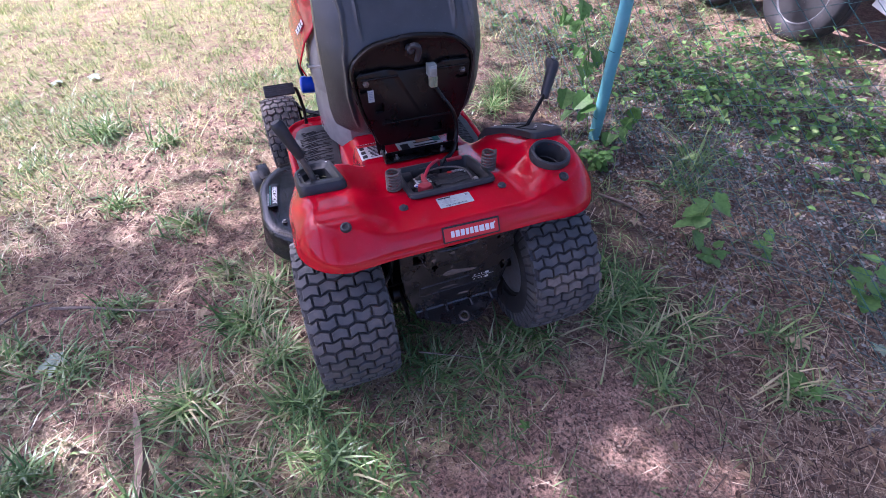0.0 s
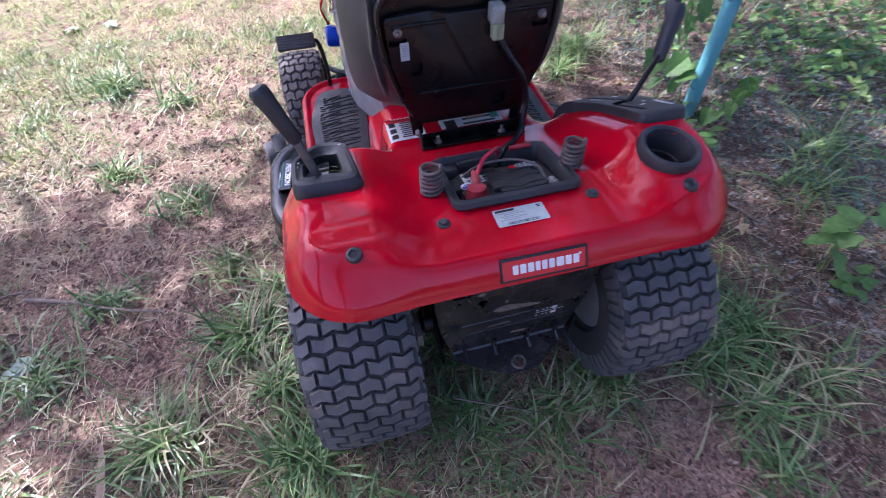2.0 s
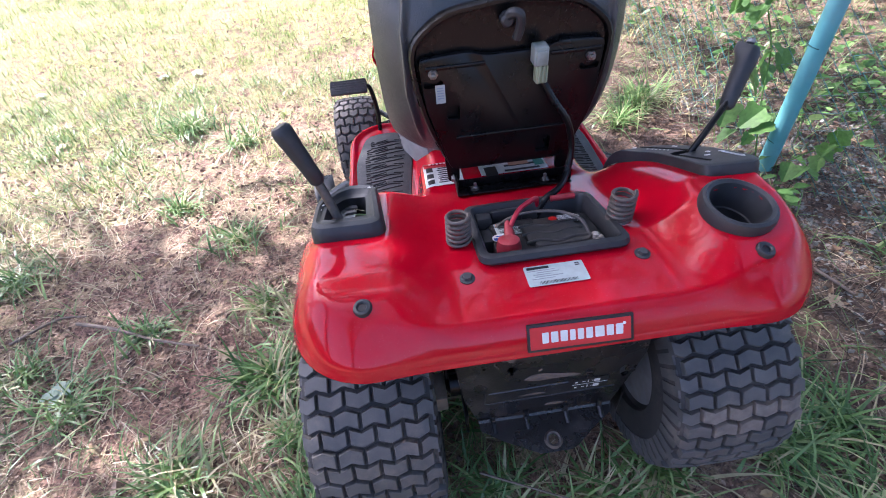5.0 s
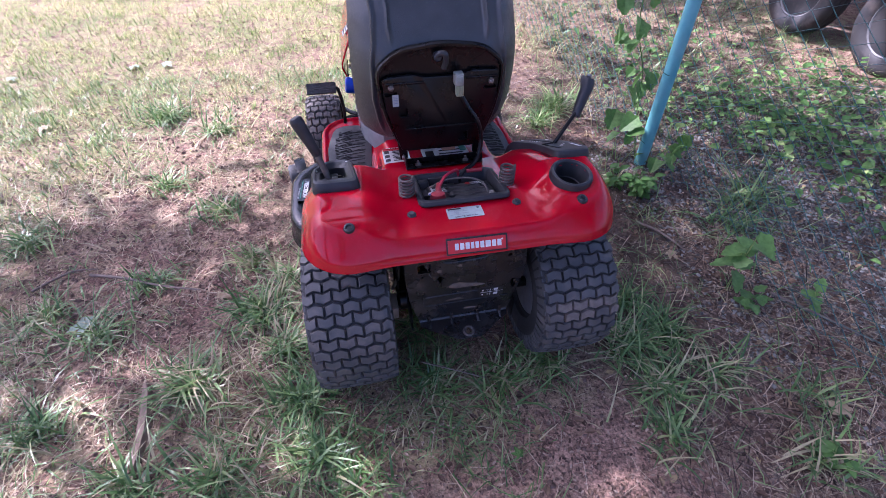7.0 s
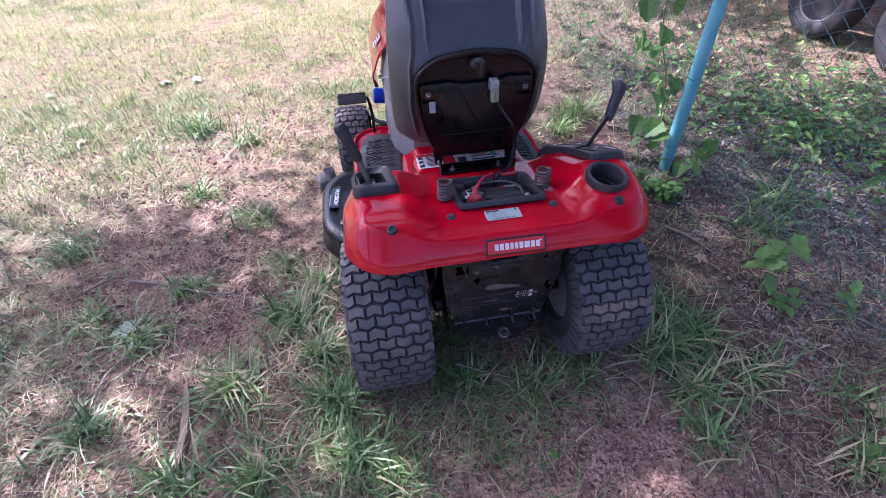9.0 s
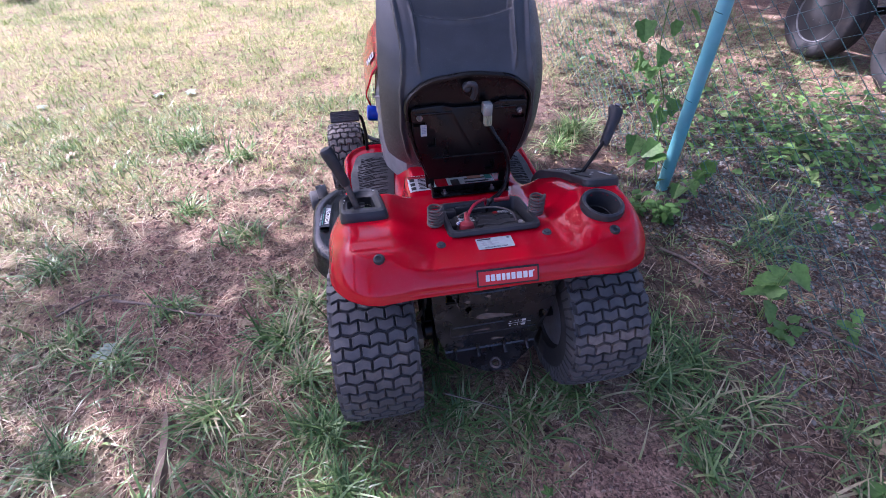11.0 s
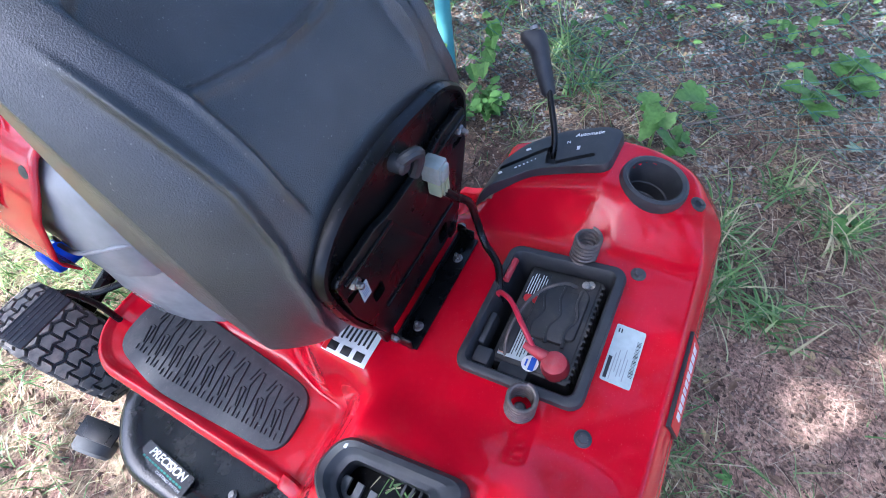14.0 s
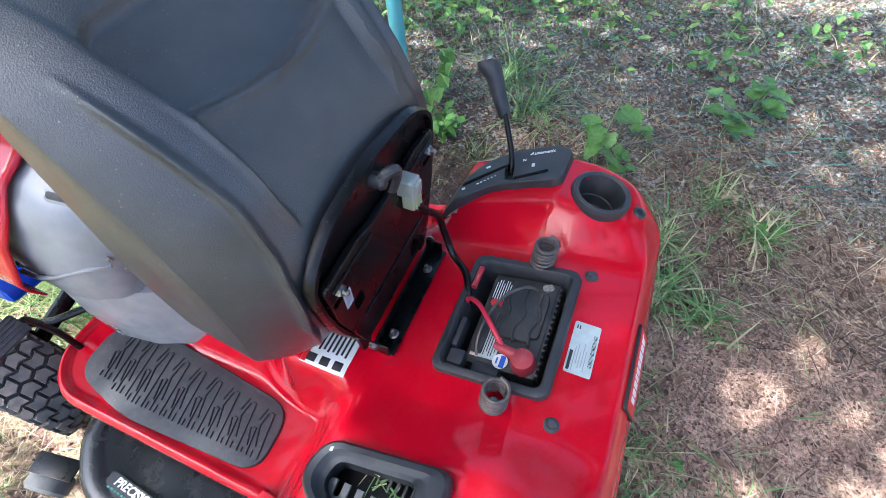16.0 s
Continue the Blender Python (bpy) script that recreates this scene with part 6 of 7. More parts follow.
x, y = scatter(52000, 0.8, 3.4, -1.4, 2.2, lambda a, b: zone(a, b)[1])
lumps("gravel", STONE, x, y, rng.uniform(0.004, 0.013, len(x)), 0.7, "grey gravel along the fence", "gravel")
x, y = scatter(16000, -2.6, 1.3, -1.5, 2.2, lambda a, b: 0.6)
lumps("clods", grained("earth_clods", (0.12, 0.078, 0.060), (0.23, 0.155, 0.118), (0.85, 0.95), 30, 200, 0.4, 0.002), x, y, rng.uniform(0.002, 0.010, len(x)), 0.8, "small crumbs of reddish earth", "soil")


def curled_leaves(name, mat, x, y, size, label, category, lift=0.008):
    """Fallen leaves: bent, pointed blades of six faces."""
    n = len(x)
    prof = np.array([(-1, 0), (-0.45, 0.42), (0.25, 0.5), (1, 0), (0.25, -0.5), (-0.45, -0.42), (-0.1, 0)], float)
    a, tilt, curl = rng.uniform(0, 2 * np.pi, n), rng.uniform(-0.4, 0.4, n), rng.uniform(0.1, 0.7, n)
    px, py = prof[None, :, 0] * size[:, None], prof[None, :, 1] * size[:, None]
    pz = curl[:, None] * abs(prof[None, :, 1]) * size[:, None] + tilt[:, None] * px
    c, s = np.cos(a)[:, None], np.sin(a)[:, None]
    v = np.stack([px * c - py * s, px * s + py * c, pz], -1) + on_ground(x, y, lift)[:, None, :]
    f = (np.array([(0, 5, 6), (5, 4, 6), (4, 3, 6), (3, 2, 6), (2, 1, 6), (1, 0, 6)])[None] + (np.arange(n) * 7)[:, None, None]).reshape(-1, 3)
    me = bpy.data.meshes.new(name)
    me.from_pydata(v.reshape(-1, 3).tolist(), [], f.tolist())
    me.materials.append(mat)
    return tagged(new(name, me), label, category, kind="stuff")


x, y = scatter(34000, -3.0, 3.6, -1.5, 4.0, lambda a, b: (0.22 + 0.70 * smoothstep(0.4, 1.2, a)) * (0.4 + 0.6 * swept(a, b)))
curled_leaves("dead_leaves", DEAD_LEAF, x, y, rng.uniform(0.005, 0.019, len(x)), "brown fallen leaves and chips", "leaves")

# fine chaff: shredded leaf and straw trodden into the earth
CHAFF = tinted("leaf_chaff", [(0.0, (0.055, 0.034, 0.026)), (0.35, (0.15, 0.092, 0.068)), (0.7, (0.25, 0.165, 0.122)), (0.95, (0.44, 0.33, 0.25))], 0.8)
x, y = scatter(62000, -1.9, 1.7, -1.3, 1.0, lambda a, b: (0.45 + 0.30 * smoothstep(0.2, 0.7, a) + 0.2 * smoothstep(-0.1, -0.4, b)) * swept(a, b))
curled_leaves("leaf_chaff", CHAFF, x, y, rng.uniform(0.0025, 0.0085, len(x)), "shredded brown leaf and straw chaff on earth", "litter", 0.005)
x, y = scatter(15000, -1.6, 1.7, -1.3, 0.5, lambda a, b: (0.14 + 0.55 * smoothstep(0.45, 0.9, a)) * swept(a, b))
n = len(x)
me = ribbon_mesh("pale_straw", on_ground(x, y, 0.008), rng.uniform(0, 2 * np.pi, n), rng.uniform(0.03, 0.14, n), rng.uniform(0.001, 0.0022, n), rng.uniform(-0.03, 0.2, n), rng.uniform(0.0, 0.3, n), 4)
me.materials.append(tinted("pale_straw", [(0.0, (0.20, 0.145, 0.10)), (0.5, (0.40, 0.31, 0.225)), (1.0, (0.66, 0.55, 0.41))], 0.7))
tagged(new("pale_straw", me), "pale fine straw over trodden earth", "straw", kind="stuff")

# grass clippings caught in the lever console
n = 16
spot = np.stack([rng.normal(-0.318, 0.010, n), rng.normal(0.205, 0.022, n), np.full(n, 0.652)], 1)
me = ribbon_mesh("grass_clippings", spot, rng.uniform(0, 2 * np.pi, n), rng.uniform(0.012, 0.040, n), rng.uniform(0.0015, 0.0035, n), rng.uniform(0.1, 0.9, n), rng.uniform(0.0, 0.8, n), 4)
me.materials.append(GRASS)
tagged(new("grass_clippings", me), "dry grass clippings caught in the lever slot", "grass", kind="stuff")

# ---- fence ----
FX = 1.262
post = thing("fence_post", "teal coated steel fence post with tie wires", "fence post", (1.245, 0.95, 0))
part("pipe", tube([(1.245, 0.95, -0.3), (1.245, 0.955, 0.1), (1.250, 0.987, 0.8), (1.252, 1.02, 1.55)], 0.031, 24), TEAL, post)
part("cap", moved(lathe([(0.034, -0.03), (0.034, 0.0), (0.028, 0.018), (0.012, 0.027), (0.0, 0.028)], 24), Matrix.Translation((1.252, 1.02, 1.55))), TEAL, post)
for z in (0.16, 0.52, 0.90, 1.25):
    yy = 0.955 + 0.045 * z
    part("tie_wire", moved(lathe([(0.0325, -0.0016), (0.0350, -0.0016), (0.0350, 0.0016), (0.0325, 0.0016)], 24, True), Matrix.Translation((1.246 + 0.005 * z, yy, z)) @ pose(0, 0, 0, 8, 6, 0)), MESH_GREEN, post, "dark green tie wire")

fence = thing("chain_link_fence", "dark green chain-link fence, slack at its foot", "fence", (FX, 0.95, 0))


def fence_wires():
    """Bent wires, each a zigzag from foot to top, hooked into its neighbours."""
    amp, rise_, top, r = 0.033, 0.034, 1.30, 0.0019
    y, k = -3.2, 0
    while y < 5.6:
        steps = int(top / rise_) + 1
        foot = 0.03 + 0.03 * noise.noise(Vector((y * 1.3, 0, 5)))
        vs, fs = [], []
        for j in range(steps + 1):
            z = foot + j * rise_
            s = 1 if (j + k) % 2 else -1
            sag = 0.05 * noise.noise(Vector((y * 0.8, z * 1.5, 1.0))) + 0.12 * smoothstep(0.30, 0.0, z) * noise.noise(Vector((y * 1.1, 2.0, 3.0)))
            slip = 0.012 * noise.noise(Vector((y * 2.1, z * 2.5, 8.0)))
            cx, cy = FX + 0.030 + sag + s * 0.0022, y + s * amp + slip
            for a in range(4):
                vs.append((cx + r * math.cos(a * math.pi / 2), cy + r * math.sin(a * math.pi / 2), z + hills(FX, y)))
        for j in range(steps):
            for a in range(4):
                fs.append((4 * j + a, 4 * j + (a + 1) % 4, 4 * j + 4 + (a + 1) % 4, 4 * j + 4 + a))
        me = bpy.data.meshes.new("wire")
        me.from_pydata(vs, [], fs)
        me.materials.append(MESH_GREEN)
        w = new("wire", me)
        w.parent = fence
        w.matrix_parent_inverse = Matrix.Translation(fence.location).inverted()
        y += 2 * amp
        k += 1


fence_wires()


# ---- weeds and vines ----
def leaf_bm(length, width, lobes=0, fold=0.12):
    """One leaf from its stalk at the origin along +x; lobes gives it a toothed, lobed rim."""
    bm = bmesh.new()
    n = 14
    rim = []
    for k in range(n + 1):
        t = k / n
        w = width * 0.5 * math.sin(math.pi * t ** 0.72) ** 0.8 if 0 < t < 1 else 0
        if lobes:
            w *= 0.74 + 0.30 * abs(math.sin(lobes * math.pi * t))
        rim.append((length * t, w))
    mid = [bm.verts.new((x, 0, -0.10 * length * (x / length) ** 2)) for x, w in rim]
    for s in (-1, 1):
        out = [bm.verts.new((x + (0.08 * length if lobes and k % 3 == 1 else 0), s * w, w * fold * 2 - 0.10 * length * (x / length) ** 2)) if 0 < k < n else mid[k] for k, (x, w) in enumerate(rim)]
        for k in range(n):
            q = [mid[k], mid[k + 1], out[k + 1], out[k]]
            q = list(dict.fromkeys(q))
            if len(q) > 2:
                bm.faces.new(q)
    return bm


def leaf_pose(p, heading, pitch, roll=0):
    return Matrix.Translation(p) @ pose(0, 0, 0, 0, 0, heading) @ pose(0, 0, 0, 0, -pitch, 0) @ pose(0, 0, 0, roll, 0, 0)


def weed(name, at, stems, height, leaf_len, leaf_w, lobes, seed, label, spread=(0.15, 0.75)):
    """A low broad-leaved plant: thin stems, each with leaves of its own."""
    r = random.Random(seed)
    z0 = hills(at[0], at[1])
    w = thing(name, label, "weed", (at[0], at[1], z0), "weeds along the fence")
    for k in range(stems):
        a = r.uniform(0, 360)
        lean = r.uniform(*spread)
        h = height * r.uniform(0.5, 1.1)
        tip = Vector((at[0] + h * lean * math.cos(radians(a)), at[1] + h * lean * math.sin(radians(a)), z0 + h))
        root = Vector((at[0] + r.uniform(-0.02, 0.02), at[1] + r.uniform(-0.02, 0.02), z0 - 0.01))
        mid = (root + tip) / 2 + Vector((0, 0, 0.12 * h))
        line = smooth_line([root, mid, tip], 4)
        part("stem", tube(line, 0.0018, 5), LEAF, w)
        for j in range(4 if not lobes else 3):
            p = line[len(line) - 1 - j * 2] if j * 2 < len(line) else line[0]
            part("leaf", moved(leaf_bm(leaf_len * r.uniform(0.6, 1.15), leaf_w * r.uniform(0.7, 1.15), lobes), leaf_pose(p, a + r.uniform(-110, 110), r.uniform(-25, 25), r.uniform(-20, 20))), LEAF, w)
    return w


weed("leafy_weed", (1.10, 0.70), 16, 0.13, 0.055, 0.032, 0, 3, "low leafy green weed at the fence post")
weed("leafy_weed", (1.02, 0.80), 9, 0.10, 0.050, 0.030, 0, 5, "low leafy green weed at the fence post")
weed("broadleaf_weed", (1.15, 0.06), 4, 0.34, 0.092, 0.080, 2, 8, "bright broad-leaved weed in gravel", (0.05, 0.22))
weed("broadleaf_weed", (1.17, -0.05), 3, 0.08, 0.065, 0.055, 2, 9, "small broad-leaved weed in gravel")
weed("broadleaf_weed", (1.42, -0.10), 2, 0.06, 0.065, 0.055, 2, 12, "small broad-leaved weed in gravel")
weed("broadleaf_weed", (1.55, -0.42), 4, 0.16, 0.100, 0.085, 2, 14, "broad-leaved weed behind the fence")
weed("broadleaf_weed", (1.75, -0.55), 4, 0.14, 0.100, 0.085, 2, 15, "broad-leaved weed behind the fence")
weed("leafy_weed", (1.05, -0.62), 3, 0.07, 0.05, 0.028, 0, 16, "small weed in trampled straw")

# vine up the fence by the post
vine = thing("climbing_vine", "climbing vine with lobed leaves on the fence", "vine", (1.24, 1.0, 0.03))
r = random.Random(21)
stem = smooth_line([(1.24, 1.00, 0.02), (1.22, 1.08, 0.25), (1.23, 1.16, 0.45), (1.21, 1.28, 0.65), (1.23, 1.36, 0.95), (1.22, 1.45, 1.25)], 6)
part("stem", tube(stem, 0.0028, 6), LEAF, vine)
for k in range(26):
    p = Vector(stem[min(len(stem) - 1, 3 + int(k * (len(stem) - 4) / 26))])
    p += Vector((r.uniform(-0.09, 0.04), r.uniform(-0.13, 0.12), r.uniform(-0.05, 0.05)))
    s = r.uniform(0.06, 0.125)
    part("leaf", moved(leaf_bm(s, s * 0.95, 2, 0.18), leaf_pose(p, r.uniform(150, 330), r.uniform(-75, -15), r.uniform(-40, 40))), LEAF, vine)
shoot = smooth_line([(1.25, 0.93, 0.04), (1.27, 0.84, 0.16), (1.30, 0.76, 0.27), (1.33, 0.70, 0.40)], 5)
part("stem", tube(shoot, 0.0022, 6), LEAF, vine)
for k in range(10):
    p = Vector(shoot[min(len(shoot) - 1, 2 + k)]) + Vector((r.uniform(-0.06, 0.04), r.uniform(-0.07, 0.07), r.uniform(-0.04, 0.06)))
    s = r.uniform(0.055, 0.10)
    part("leaf", moved(leaf_bm(s, s * 0.9, 2, 0.18), leaf_pose(p, r.uniform(150, 330), r.uniform(-70, -10), r.uniform(-40, 40))), LEAF, vine)


# ground cover behind the fence
def ground_cover():
    shapes = []
    for kk, (l, w, lob) in enumerate(((0.050, 0.034, 0), (0.055, 0.046, 2), (0.070, 0.036, 0))):
        b = leaf_bm(l, w, lob, 0.15)
        shapes.append(([v.co.copy() for v in b.verts], [[v.index for v in f.verts] for f in (b.verts.index_update() or b.faces)]))
        b.free()
    rr = random.Random(31)
    vs, fs = [], []
    spots = [(2.1, 1.35, 0.55, 300), (2.5, 0.75, 0.6, 340), (1.75, 1.9, 0.5, 110), (2.8, 1.5, 0.5, 240), (2.2, 1.0, 0.3, 150), (2.7, 0.3, 0.35, 180), (3.0, 0.4, 0.5, 140), (2.1, 0.25, 0.35, 70), (2.3, 2.4, 0.6, 90), (1.55, 1.35, 0.22, 40), (3.2, -0.3, 0.4, 110), (2.5, -0.35, 0.28, 60), (1.5, 2.6, 0.5, 60), (2.4, -0.9, 0.3, 60), (3.4, 1.2, 0.4, 120), (1.95, -0.3, 0.2, 30)]
    for cx, cy, rad, n in spots:
        for k in range(n):
            x, y = rr.gauss(cx, rad * 0.5), rr.gauss(cy, rad * 0.5)
            if x < FX + 0.06:
                continue
            p = Vector((x, y, hills(x, y) + abs(rr.gauss(0.07, 0.07))))
            m = leaf_pose(p, rr.uniform(0, 360), rr.uniform(-35, 30), rr.uniform(-30, 30)) @ Matrix.Scale(rr.uniform(0.45, 1.1), 4)
            co, fa = shapes[rr.randrange(3)]
            o = len(vs)
            vs += [tuple(m @ c) for c in co]
            fs += [[i + o for i in f] for f in fa]
    me = bpy.data.meshes.new("ground_cover")
    me.from_pydata(vs, [], fs)
    me.materials.append(LEAF)
    return me


tagged(new("ground_cover", ground_cover()), "green broad-leaved ground cover behind the fence", "weeds", kind="stuff")
x, y = scatter(16000, 1.1, 4.0, -1.6, 4.5, lambda a, b: 0.25 + 0.6 * smoothstep(0.5, 1.6, b))
n = len(x)
me = ribbon_mesh("rough_grass", on_ground(x, y, -0.003), rng.uniform(0, 2 * np.pi, n), rng.uniform(0.05, 0.20, n), rng.uniform(0.003, 0.006, n), rng.uniform(0.3, 1.4, n), rng.uniform(0.1, 1.1, n), 4)
me.materials.append(GRASS)
tagged(new("rough_grass", me), "rough grass along and behind the fence", "grass", kind="stuff")

# ---- parked trailer beyond the fence ----
TRAILER_GREY = grained("pale_grey_trailer_paint", (0.55, 0.56, 0.58), (0.45, 0.45, 0.46), (0.4, 0.55), 8, 200, 0.1, 0.0005, dust=(0.3, 0.25, 0.2, 0.4))
TYRE_OLD = grained("weathered_tyre", (0.022, 0.022, 0.024), (0.040, 0.038, 0.038), (0.6, 0.8), 10, 160, 0.3, 0.001, dust=(0.20, 0.15, 0.12, 0.4))
OLD_RIM = grained("dull_steel_rim", (0.13, 0.13, 0.135), (0.20, 0.195, 0.19), (0.5, 0.7), 12, 200, 0.2, 0.0006, dust=(0.16, 0.12, 0.10, 0.5))
trailer = thing("trailer", "parked pale grey tandem trailer on road tyres", "trailer", (4.3, 2.4, 0))
for wy in (1.74, 2.64):
    at = Matrix.Translation((3.62, wy, 0.335)) @ pose(0, 0, 0, 0, -90, 0)
    rimm = lathe([(0.200, -0.06), (0.202, 0.075), (0.212, 0.085), (0.206, 0.088), (0.192, 0.074), (0.180, 0.040), (0.165, 0.052), (0.120, 0.060), (0.085, 0.045), (0.078, 0.068), (0.045, 0.075), (0.0, 0.076)], 40)
    wh = part("wheel", moved(rimm, at), OLD_RIM, trailer, "steel trailer wheel rim")
    prof = [(0.205, 0.080), (0.225, 0.098), (0.265, 0.106), (0.300, 0.102), (0.322, 0.090), (0.333, 0.070), (0.337, 0.030), (0.331, 0.028), (0.331, 0.022), (0.337, 0.020), (0.337, -0.020), (0.331, -0.022), (0.331, -0.028), (0.337, -0.030), (0.333, -0.070), (0.322, -0.090), (0.265, -0.106), (0.205, -0.080)]
    part("tyre", moved(lathe(prof, 56), at), TYRE_OLD, wh, "weathered black road tyre")
    for k in range(5):
        a = 2 * math.pi * k / 5
        part("wheel_nut", moved(lathe([(0.011, 0.058), (0.011, 0.075), (0.006, 0.080)], 6), at @ Matrix.Translation((0.058 * math.cos(a), 0.058 * math.sin(a), 0))), STEEL, wh)
        # Dark disc on the uncut web for the shade inside a wheel hole.
        part("hole_shade_disc", moved(lathe([(0.019, 0.050), (0.019, 0.0585)], 12), at @ Matrix.Translation((0.140 * math.cos(a + 0.3), 0.140 * math.sin(a + 0.3), 0))), DARK_INK_AND_SHADE, wh)
part("bed", box(4.75, 2.4, 0.80, 1.9, 5.6, 0.14, 0.02), TRAILER_GREY, trailer, "pale grey trailer bed edge")
part("frame_beam", box(4.1, 2.4, 0.62, 0.10, 5.4, 0.18, 0.01), TRAILER_GREY, trailer)
part("mudguard", loft([[(x_, yy_, z_) for x_ in (3.66, 3.90) for _ in (0,)] + [(3.90, yy_, z_ - 0.01), (3.66, yy_, z_ - 0.01)] for yy_, z_ in ((1.28, 0.42), (1.36, 0.66), (1.55, 0.77), (2.9, 0.77), (3.08, 0.66), (3.16, 0.42))]), TRAILER_GREY, trailer)
part("jack_leg", box(3.72, 1.12, 0.36, 0.07, 0.42, 0.10, 0.01, pose(0, 0, 0, 14, 0, 0)), TRAILER_GREY, trailer, "pale grey angled trailer bracket")
for wy in (1.74, 2.64):
    part("axle", tube([(3.60, wy, 0.335), (5.6, wy, 0.335)], 0.035, 12), BLACK_PAINT, trailer)
    part("far_tyre", moved(lathe([(0.20, -0.10), (0.32, -0.09), (0.337, 0), (0.32, 0.09), (0.20, 0.10)], 32), Matrix.Translation((5.6, wy, 0.335)) @ pose(0, 0, 0, 0, 90, 0)), TYRE_OLD, trailer)

# ---- sticks and single leaves ----
def stick(name, pts, r, label, mat=None):
    line = smooth_line(pts, 5)
    s = thing(name, label, "stick", pts[0], "fallen twigs")
    part("twig", tube(line, r, 7, [1 - 0.5 * k / len(line) for k in range(len(line))]), mat or STICK, s)
    return s


stick("fallen_twig", [(-1.42, 0.63, 0.022), (-1.28, 0.58, 0.028), (-1.12, 0.51, 0.024), (-0.96, 0.455, 0.026)], 0.0065, "long thin dry twig on the ground")
stick("fallen_twig", [(-1.62, 0.58, 0.020), (-1.5, 0.66, 0.024), (-1.40, 0.66, 0.022)], 0.005, "short dry twig on the ground")
stick("fallen_twig", [(1.28, -0.02, 0.05), (1.36, -0.14, 0.06), (1.5, -0.30, 0.05)], 0.006, "dry twig in gravel")
stick("fallen_twig", [(0.98, 0.50, 0.03), (1.05, 0.40, 0.035), (1.10, 0.28, 0.03)], 0.007, "dry twig near the fence")
stick("grass_stem", [(-0.15, -0.09, 0.10), (-0.05, -0.13, 0.085), (0.06, -0.17, 0.06)], 0.003, "pale dry stem under the hitch")
wood = thing("bark_strip", "weathered strip of wood half buried in earth", "wood", (-1.05, -0.08, 0))
WOODY = grained("weathered_wood", (0.30, 0.21, 0.15), (0.20, 0.14, 0.10), (0.75, 0.9), 40, 300, 0.7, 0.002)
part("strip", loft([[(-1.055 + dx - w, yy, 0.004), (-1.055 + dx - w * 0.6, yy, 0.020), (-1.055 + dx + w * 0.5, yy, 0.024), (-1.055 + dx + w, yy, 0.006)] for dx, yy, w in ((-0.022, 0.06, 0.010), (-0.012, 0.02, 0.018), (0.0, -0.05, 0.021), (0.006, -0.12, 0.022), (0.008, -0.19, 0.018), (0.01, -0.235, 0.008))]), WOODY, wood)


def fallen_leaf(at, size, mat, heading, label):
    lf = thing("fallen_leaf", label, "leaf", (at[0], at[1], hills(*at)), "fallen leaves")
    b = join(*[moved(leaf_bm(size * f, size * f * 0.55, 2, 0.15), pose(0, 0, 0, 0, 0, a)) for f, a in ((1, 0), (0.8, 52), (0.8, -52), (0.45, 120), (0.45, -120))])
    part("blade", moved(b, leaf_pose((at[0], at[1], hills(*at) + 0.022), heading, -5, 6)), mat, lf)


PALE_LEAF = grained("pale_green_leaf", (0.22, 0.30, 0.20), (0.30, 0.36, 0.27), (0.5, 0.7), 40, 300, 0.3, 0.0006)
TAN_LEAF = grained("tan_leaf", (0.42, 0.33, 0.20), (0.33, 0.23, 0.14), (0.6, 0.8), 40, 300, 0.3, 0.0006)
fallen_leaf((-1.345, 0.37), 0.085, PALE_LEAF, 200, "pale grey-green fallen lobed leaf")
fallen_leaf((-0.875, 0.40), 0.050, TAN_LEAF, 60, "small pale dry leaf on grass")
fallen_leaf((1.19, -0.50), 0.065, TAN_LEAF, 130, "tan fallen leaf on straw")
fallen_leaf((1.40, -0.62), 0.050, PALE_LEAF, 20, "pale fallen leaf on straw")
fallen_leaf((0.10, -0.42), 0.032, LEAF, 100, "small bright green leaf on bare earth")
fallen_leaf((1.02, 0.28), 0.045, TAN_LEAF, 300, "dry brown leaf on bare earth")

fallen_leaf((-2.557, 2.69), 0.055, PALE_LEAF, 40, "pale fallen leaf on dry lawn")
fallen_leaf((-2.179, 2.17), 0.067, TAN_LEAF, 110, "tan fallen leaf on dry lawn")
fallen_leaf((-1.761, 2.787), 0.079, PALE_LEAF, 180, "pale fallen leaf on dry lawn")
fallen_leaf((-2.073, 1.973), 0.055, TAN_LEAF, 250, "tan fallen leaf on dry lawn")
fallen_leaf((-1.572, 2.797), 0.067, PALE_LEAF, 320, "pale fallen leaf on dry lawn")


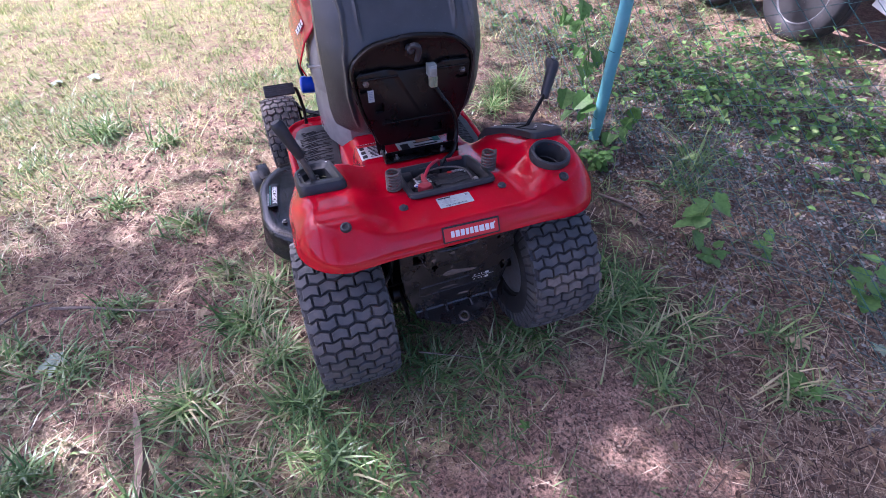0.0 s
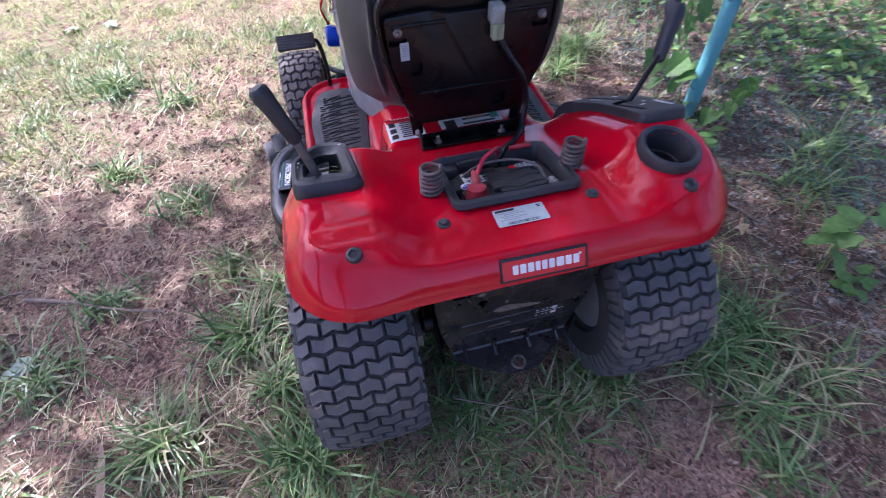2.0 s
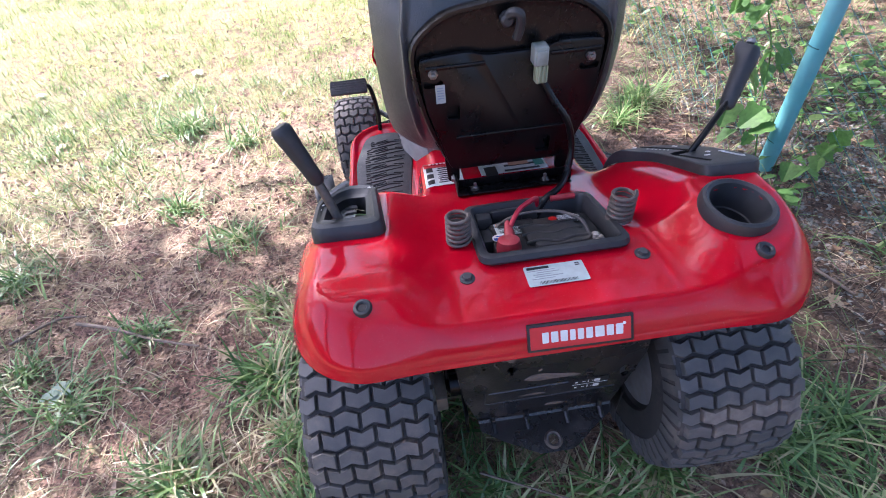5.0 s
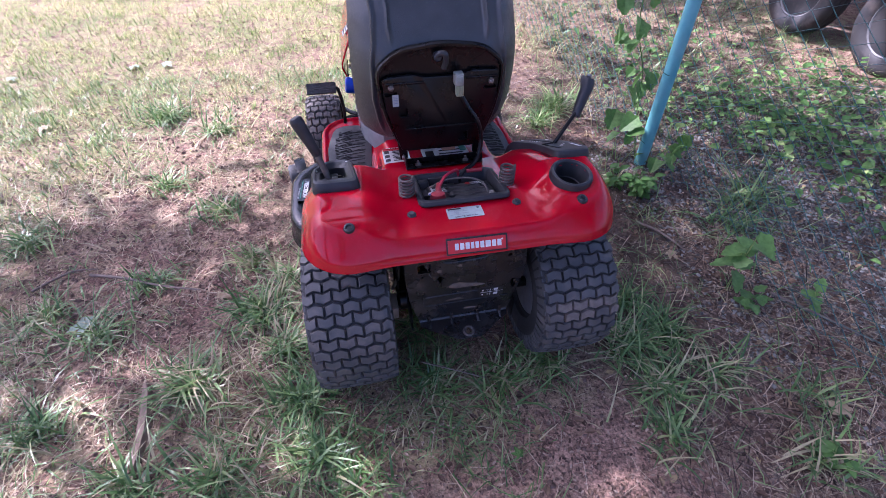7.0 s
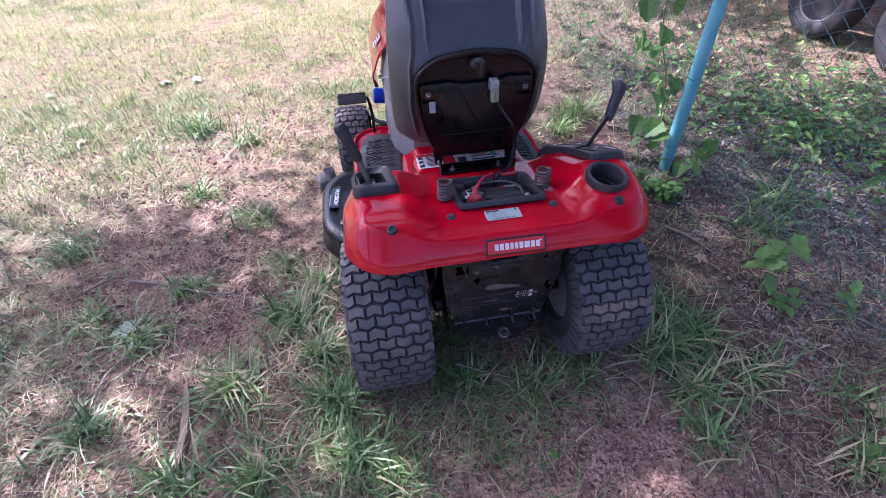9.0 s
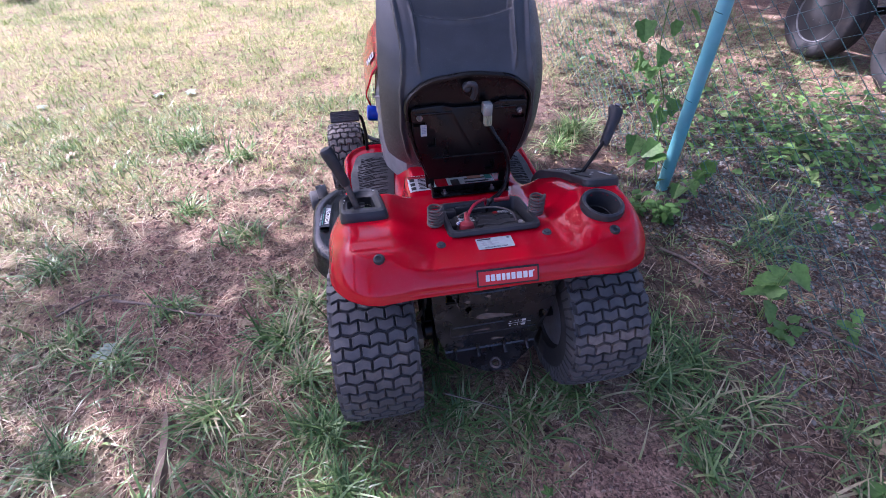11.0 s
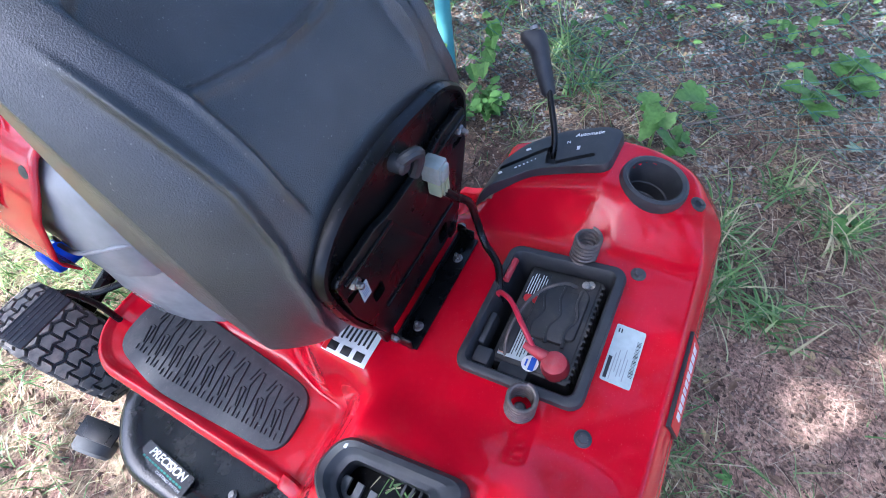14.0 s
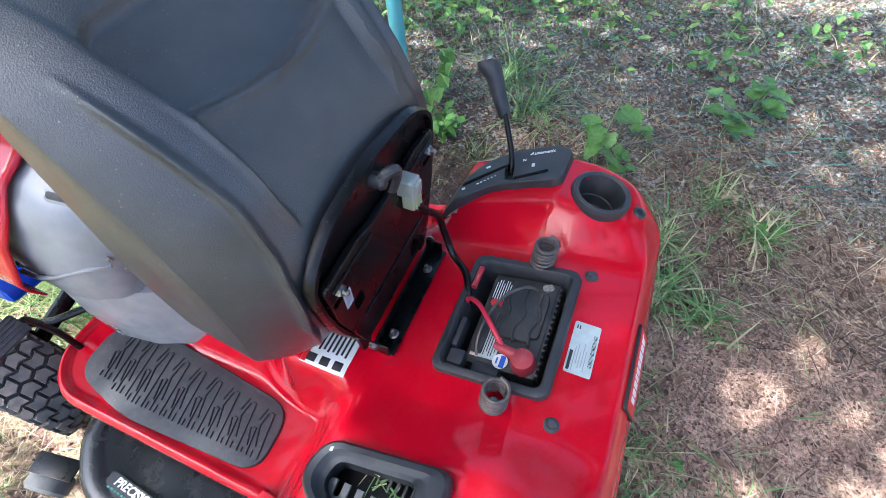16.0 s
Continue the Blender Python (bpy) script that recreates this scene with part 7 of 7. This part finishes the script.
# ---- unseen trees, added to shade the place and block sky ----
def tree(at, height, blobs, seed, label, lmin=0.07, lmax=0.14):
    r = random.Random(seed)
    t = thing("tree", label, "tree", (*at, 0), "trees round the yard")
    trunk = smooth_line([(at[0], at[1], -0.2), (at[0] + 0.1, at[1] + 0.05, height * 0.35), (at[0] - 0.05, at[1] + 0.2, height * 0.7), (at[0], at[1] + 0.3, height)], 5)
    part("trunk", tube(trunk, 0.22, 14, [1.25 - 1.0 * k / len(trunk) for k in range(len(trunk))]), BARK, t, "rough brown trunk")
    vs, fs = [], []
    for bx_, by_, bz_, rad, n in blobs:
        start = Vector(trunk[int(len(trunk) * 0.55)])
        part("limb", tube(smooth_line([start, (start + Vector((bx_, by_, bz_))) / 2 + Vector((0, 0, 0.4)), (bx_, by_, bz_)], 4), 0.07, 8, [1 - 0.07 * k for k in range(9)]), BARK, t)
        for k in range(n):
            p = Vector((r.gauss(bx_, rad * 0.55), r.gauss(by_, rad * 0.55), r.gauss(bz_, rad * 0.30)))
            m = leaf_pose(p, r.uniform(0, 360), r.uniform(-50, 40), r.uniform(-40, 40))
            s = r.uniform(lmin, lmax)
            o = len(vs)
            vs += [tuple(m @ Vector(q)) for q in ((0, 0, 0), (s * 0.5, s * 0.42, 0.01), (s * 1.1, 0, -0.02), (s * 0.5, -s * 0.42, 0.01))]
            fs.append((o, o + 1, o + 2, o + 3))
    me = bpy.data.meshes.new("crown")
    me.from_pydata(vs, [], fs)
    me.materials.append(CANOPY)
    c = new("crown", me)
    c.parent = t
    c.matrix_parent_inverse = Matrix.Translation(t.location).inverted()
    return tagged(c, "leafy green crown")


def above(gx, gy, h):
    """The place at height h through which the sun reaches a spot on the ground."""
    return gx + SUN_DIR.x / SUN_DIR.z * h, gy + SUN_DIR.y / SUN_DIR.z * h, h


# Crown clumps out of view, set on the sun's line to each shaded spot.
clumps = []
MORE_SHADE = ((-1.35, 0.75, 0.45, 110, 5.2), (-1.65, 0.45, 0.5, 110, 6.1), (-1.0, 0.45, 0.4, 80, 5.6), (1.6, 0.4, 0.5, 110, 5.9), (0.85, -0.1, 0.35, 110, 5.4), (1.2, -0.35, 0.4, 90, 6.0), (0.75, -0.45, 0.3, 45, 5.0), (0.62, -0.42, 0.25, 40, 5.5))
r = random.Random(77)
for gx, gy, rad, n in ((0.0, 0.05, 0.75, 560), (-0.2, 0.6, 0.8, 520), (0.3, -0.9, 0.9, 40), (1.3, 0.3, 0.8, 480), (-1.0, -0.3, 0.7, 240), (-1.4, 0.6, 0.5, 90), (0.9, 1.1, 0.6, 260), (1.9, -0.4, 0.8, 420), (-1.9, -0.4, 0.8, 210), (0.2, 1.15, 0.45, 160), (2.3, 1.1, 0.8, 170), (1.5, -1.0, 0.8, 200), (0.45, -0.28, 0.36, 110), (1.0, -0.65, 0.5, 190), (0.85, -0.40, 0.35, 120), (0.85, -0.80, 0.35, 85), (0.42, -0.80, 0.28, 15), (2.4, -0.5, 0.7, 260), (2.9, 0.2, 0.6, 160), (1.0, -1.1, 0.5, 70), (-1.7, 0.8, 0.6, 170), (0.4, 0.35, 0.6, 200), (0.55, 0.80, 0.5, 220), (0.25, 1.05, 0.4, 130), (1.7, 2.2, 0.6, 70)):
    h = r.uniform(4.6, 7.0)
    clumps.append((*above(gx, gy, h), rad, n))
for gx, gy, rad, n, h in MORE_SHADE:
    clumps.append((*above(gx, gy, h), rad, n))
tree((-5.5, -3.5), 7.5, clumps[:8], 5, "unseen leafy tree, its crown placed to shade the mower")
tree((4.5, -4.5), 7.0, clumps[8:], 6, "unseen leafy tree, its crown placed to shade the ground")


def crown(count, x0, x1, y0, y1, z0, z1, rad, n):
    return [(r.uniform(x0, x1), r.uniform(y0, y1), r.uniform(z0, z1), rad, n) for k in range(count)]


# Three more trees, never in view, hold back sky light and reflections.
tree((-4.5, -7.5), 8.0, crown(12, -7.0, 0.8, -7.5, -1.2, 4.8, 8.0, 1.2, 40), 15, "unseen large tree added to block sky behind the path", 0.14, 0.28)
tree((5.5, -6.0), 8.0, crown(16, 0.8, 8.0, -7.0, 1.2, 4.2, 8.0, 1.2, 200), 16, "unseen large tree added to block sky beyond the fence", 0.14, 0.28)
tree((5.0, 10.0), 9.0, crown(17, -1.0, 7.0, 2.6, 9.0, 5.2, 9.0, 1.2, 300), 17, "unseen tall tree added to block sky past the trailer", 0.14, 0.28)


def sky_screen():
    """Leafy thicket out of view, added to close the place and block low sky."""
    rr = random.Random(91)
    vs, fs = [], []
    for k in range(16000):
        a = radians(rr.uniform(0, 360))
        d = rr.uniform(12, 17)
        h = rr.random() ** 0.8 * (6.0 if 100 < math.degrees(a) < 175 else 2.2 if 185 < math.degrees(a) < 290 else 9.5)
        p = Vector((d * math.cos(a), d * math.sin(a), h))
        m = leaf_pose(p, rr.uniform(0, 360), rr.uniform(-60, 40), rr.uniform(-40, 40))
        s = rr.uniform(0.25, 0.55)
        o = len(vs)
        vs += [tuple(m @ Vector(q)) for q in ((0, 0, 0), (s * 0.5, s * 0.42, 0.02), (s * 1.1, 0, -0.04), (s * 0.5, -s * 0.42, 0.02))]
        fs.append((o, o + 1, o + 2, o + 3))
    me = bpy.data.meshes.new("thicket")
    me.from_pydata(vs, [], fs)
    me.materials.append(CANOPY)
    return me


tagged(new("thicket", sky_screen()), "unseen leafy thicket added to block low sky round the yard", "thicket", kind="stuff")
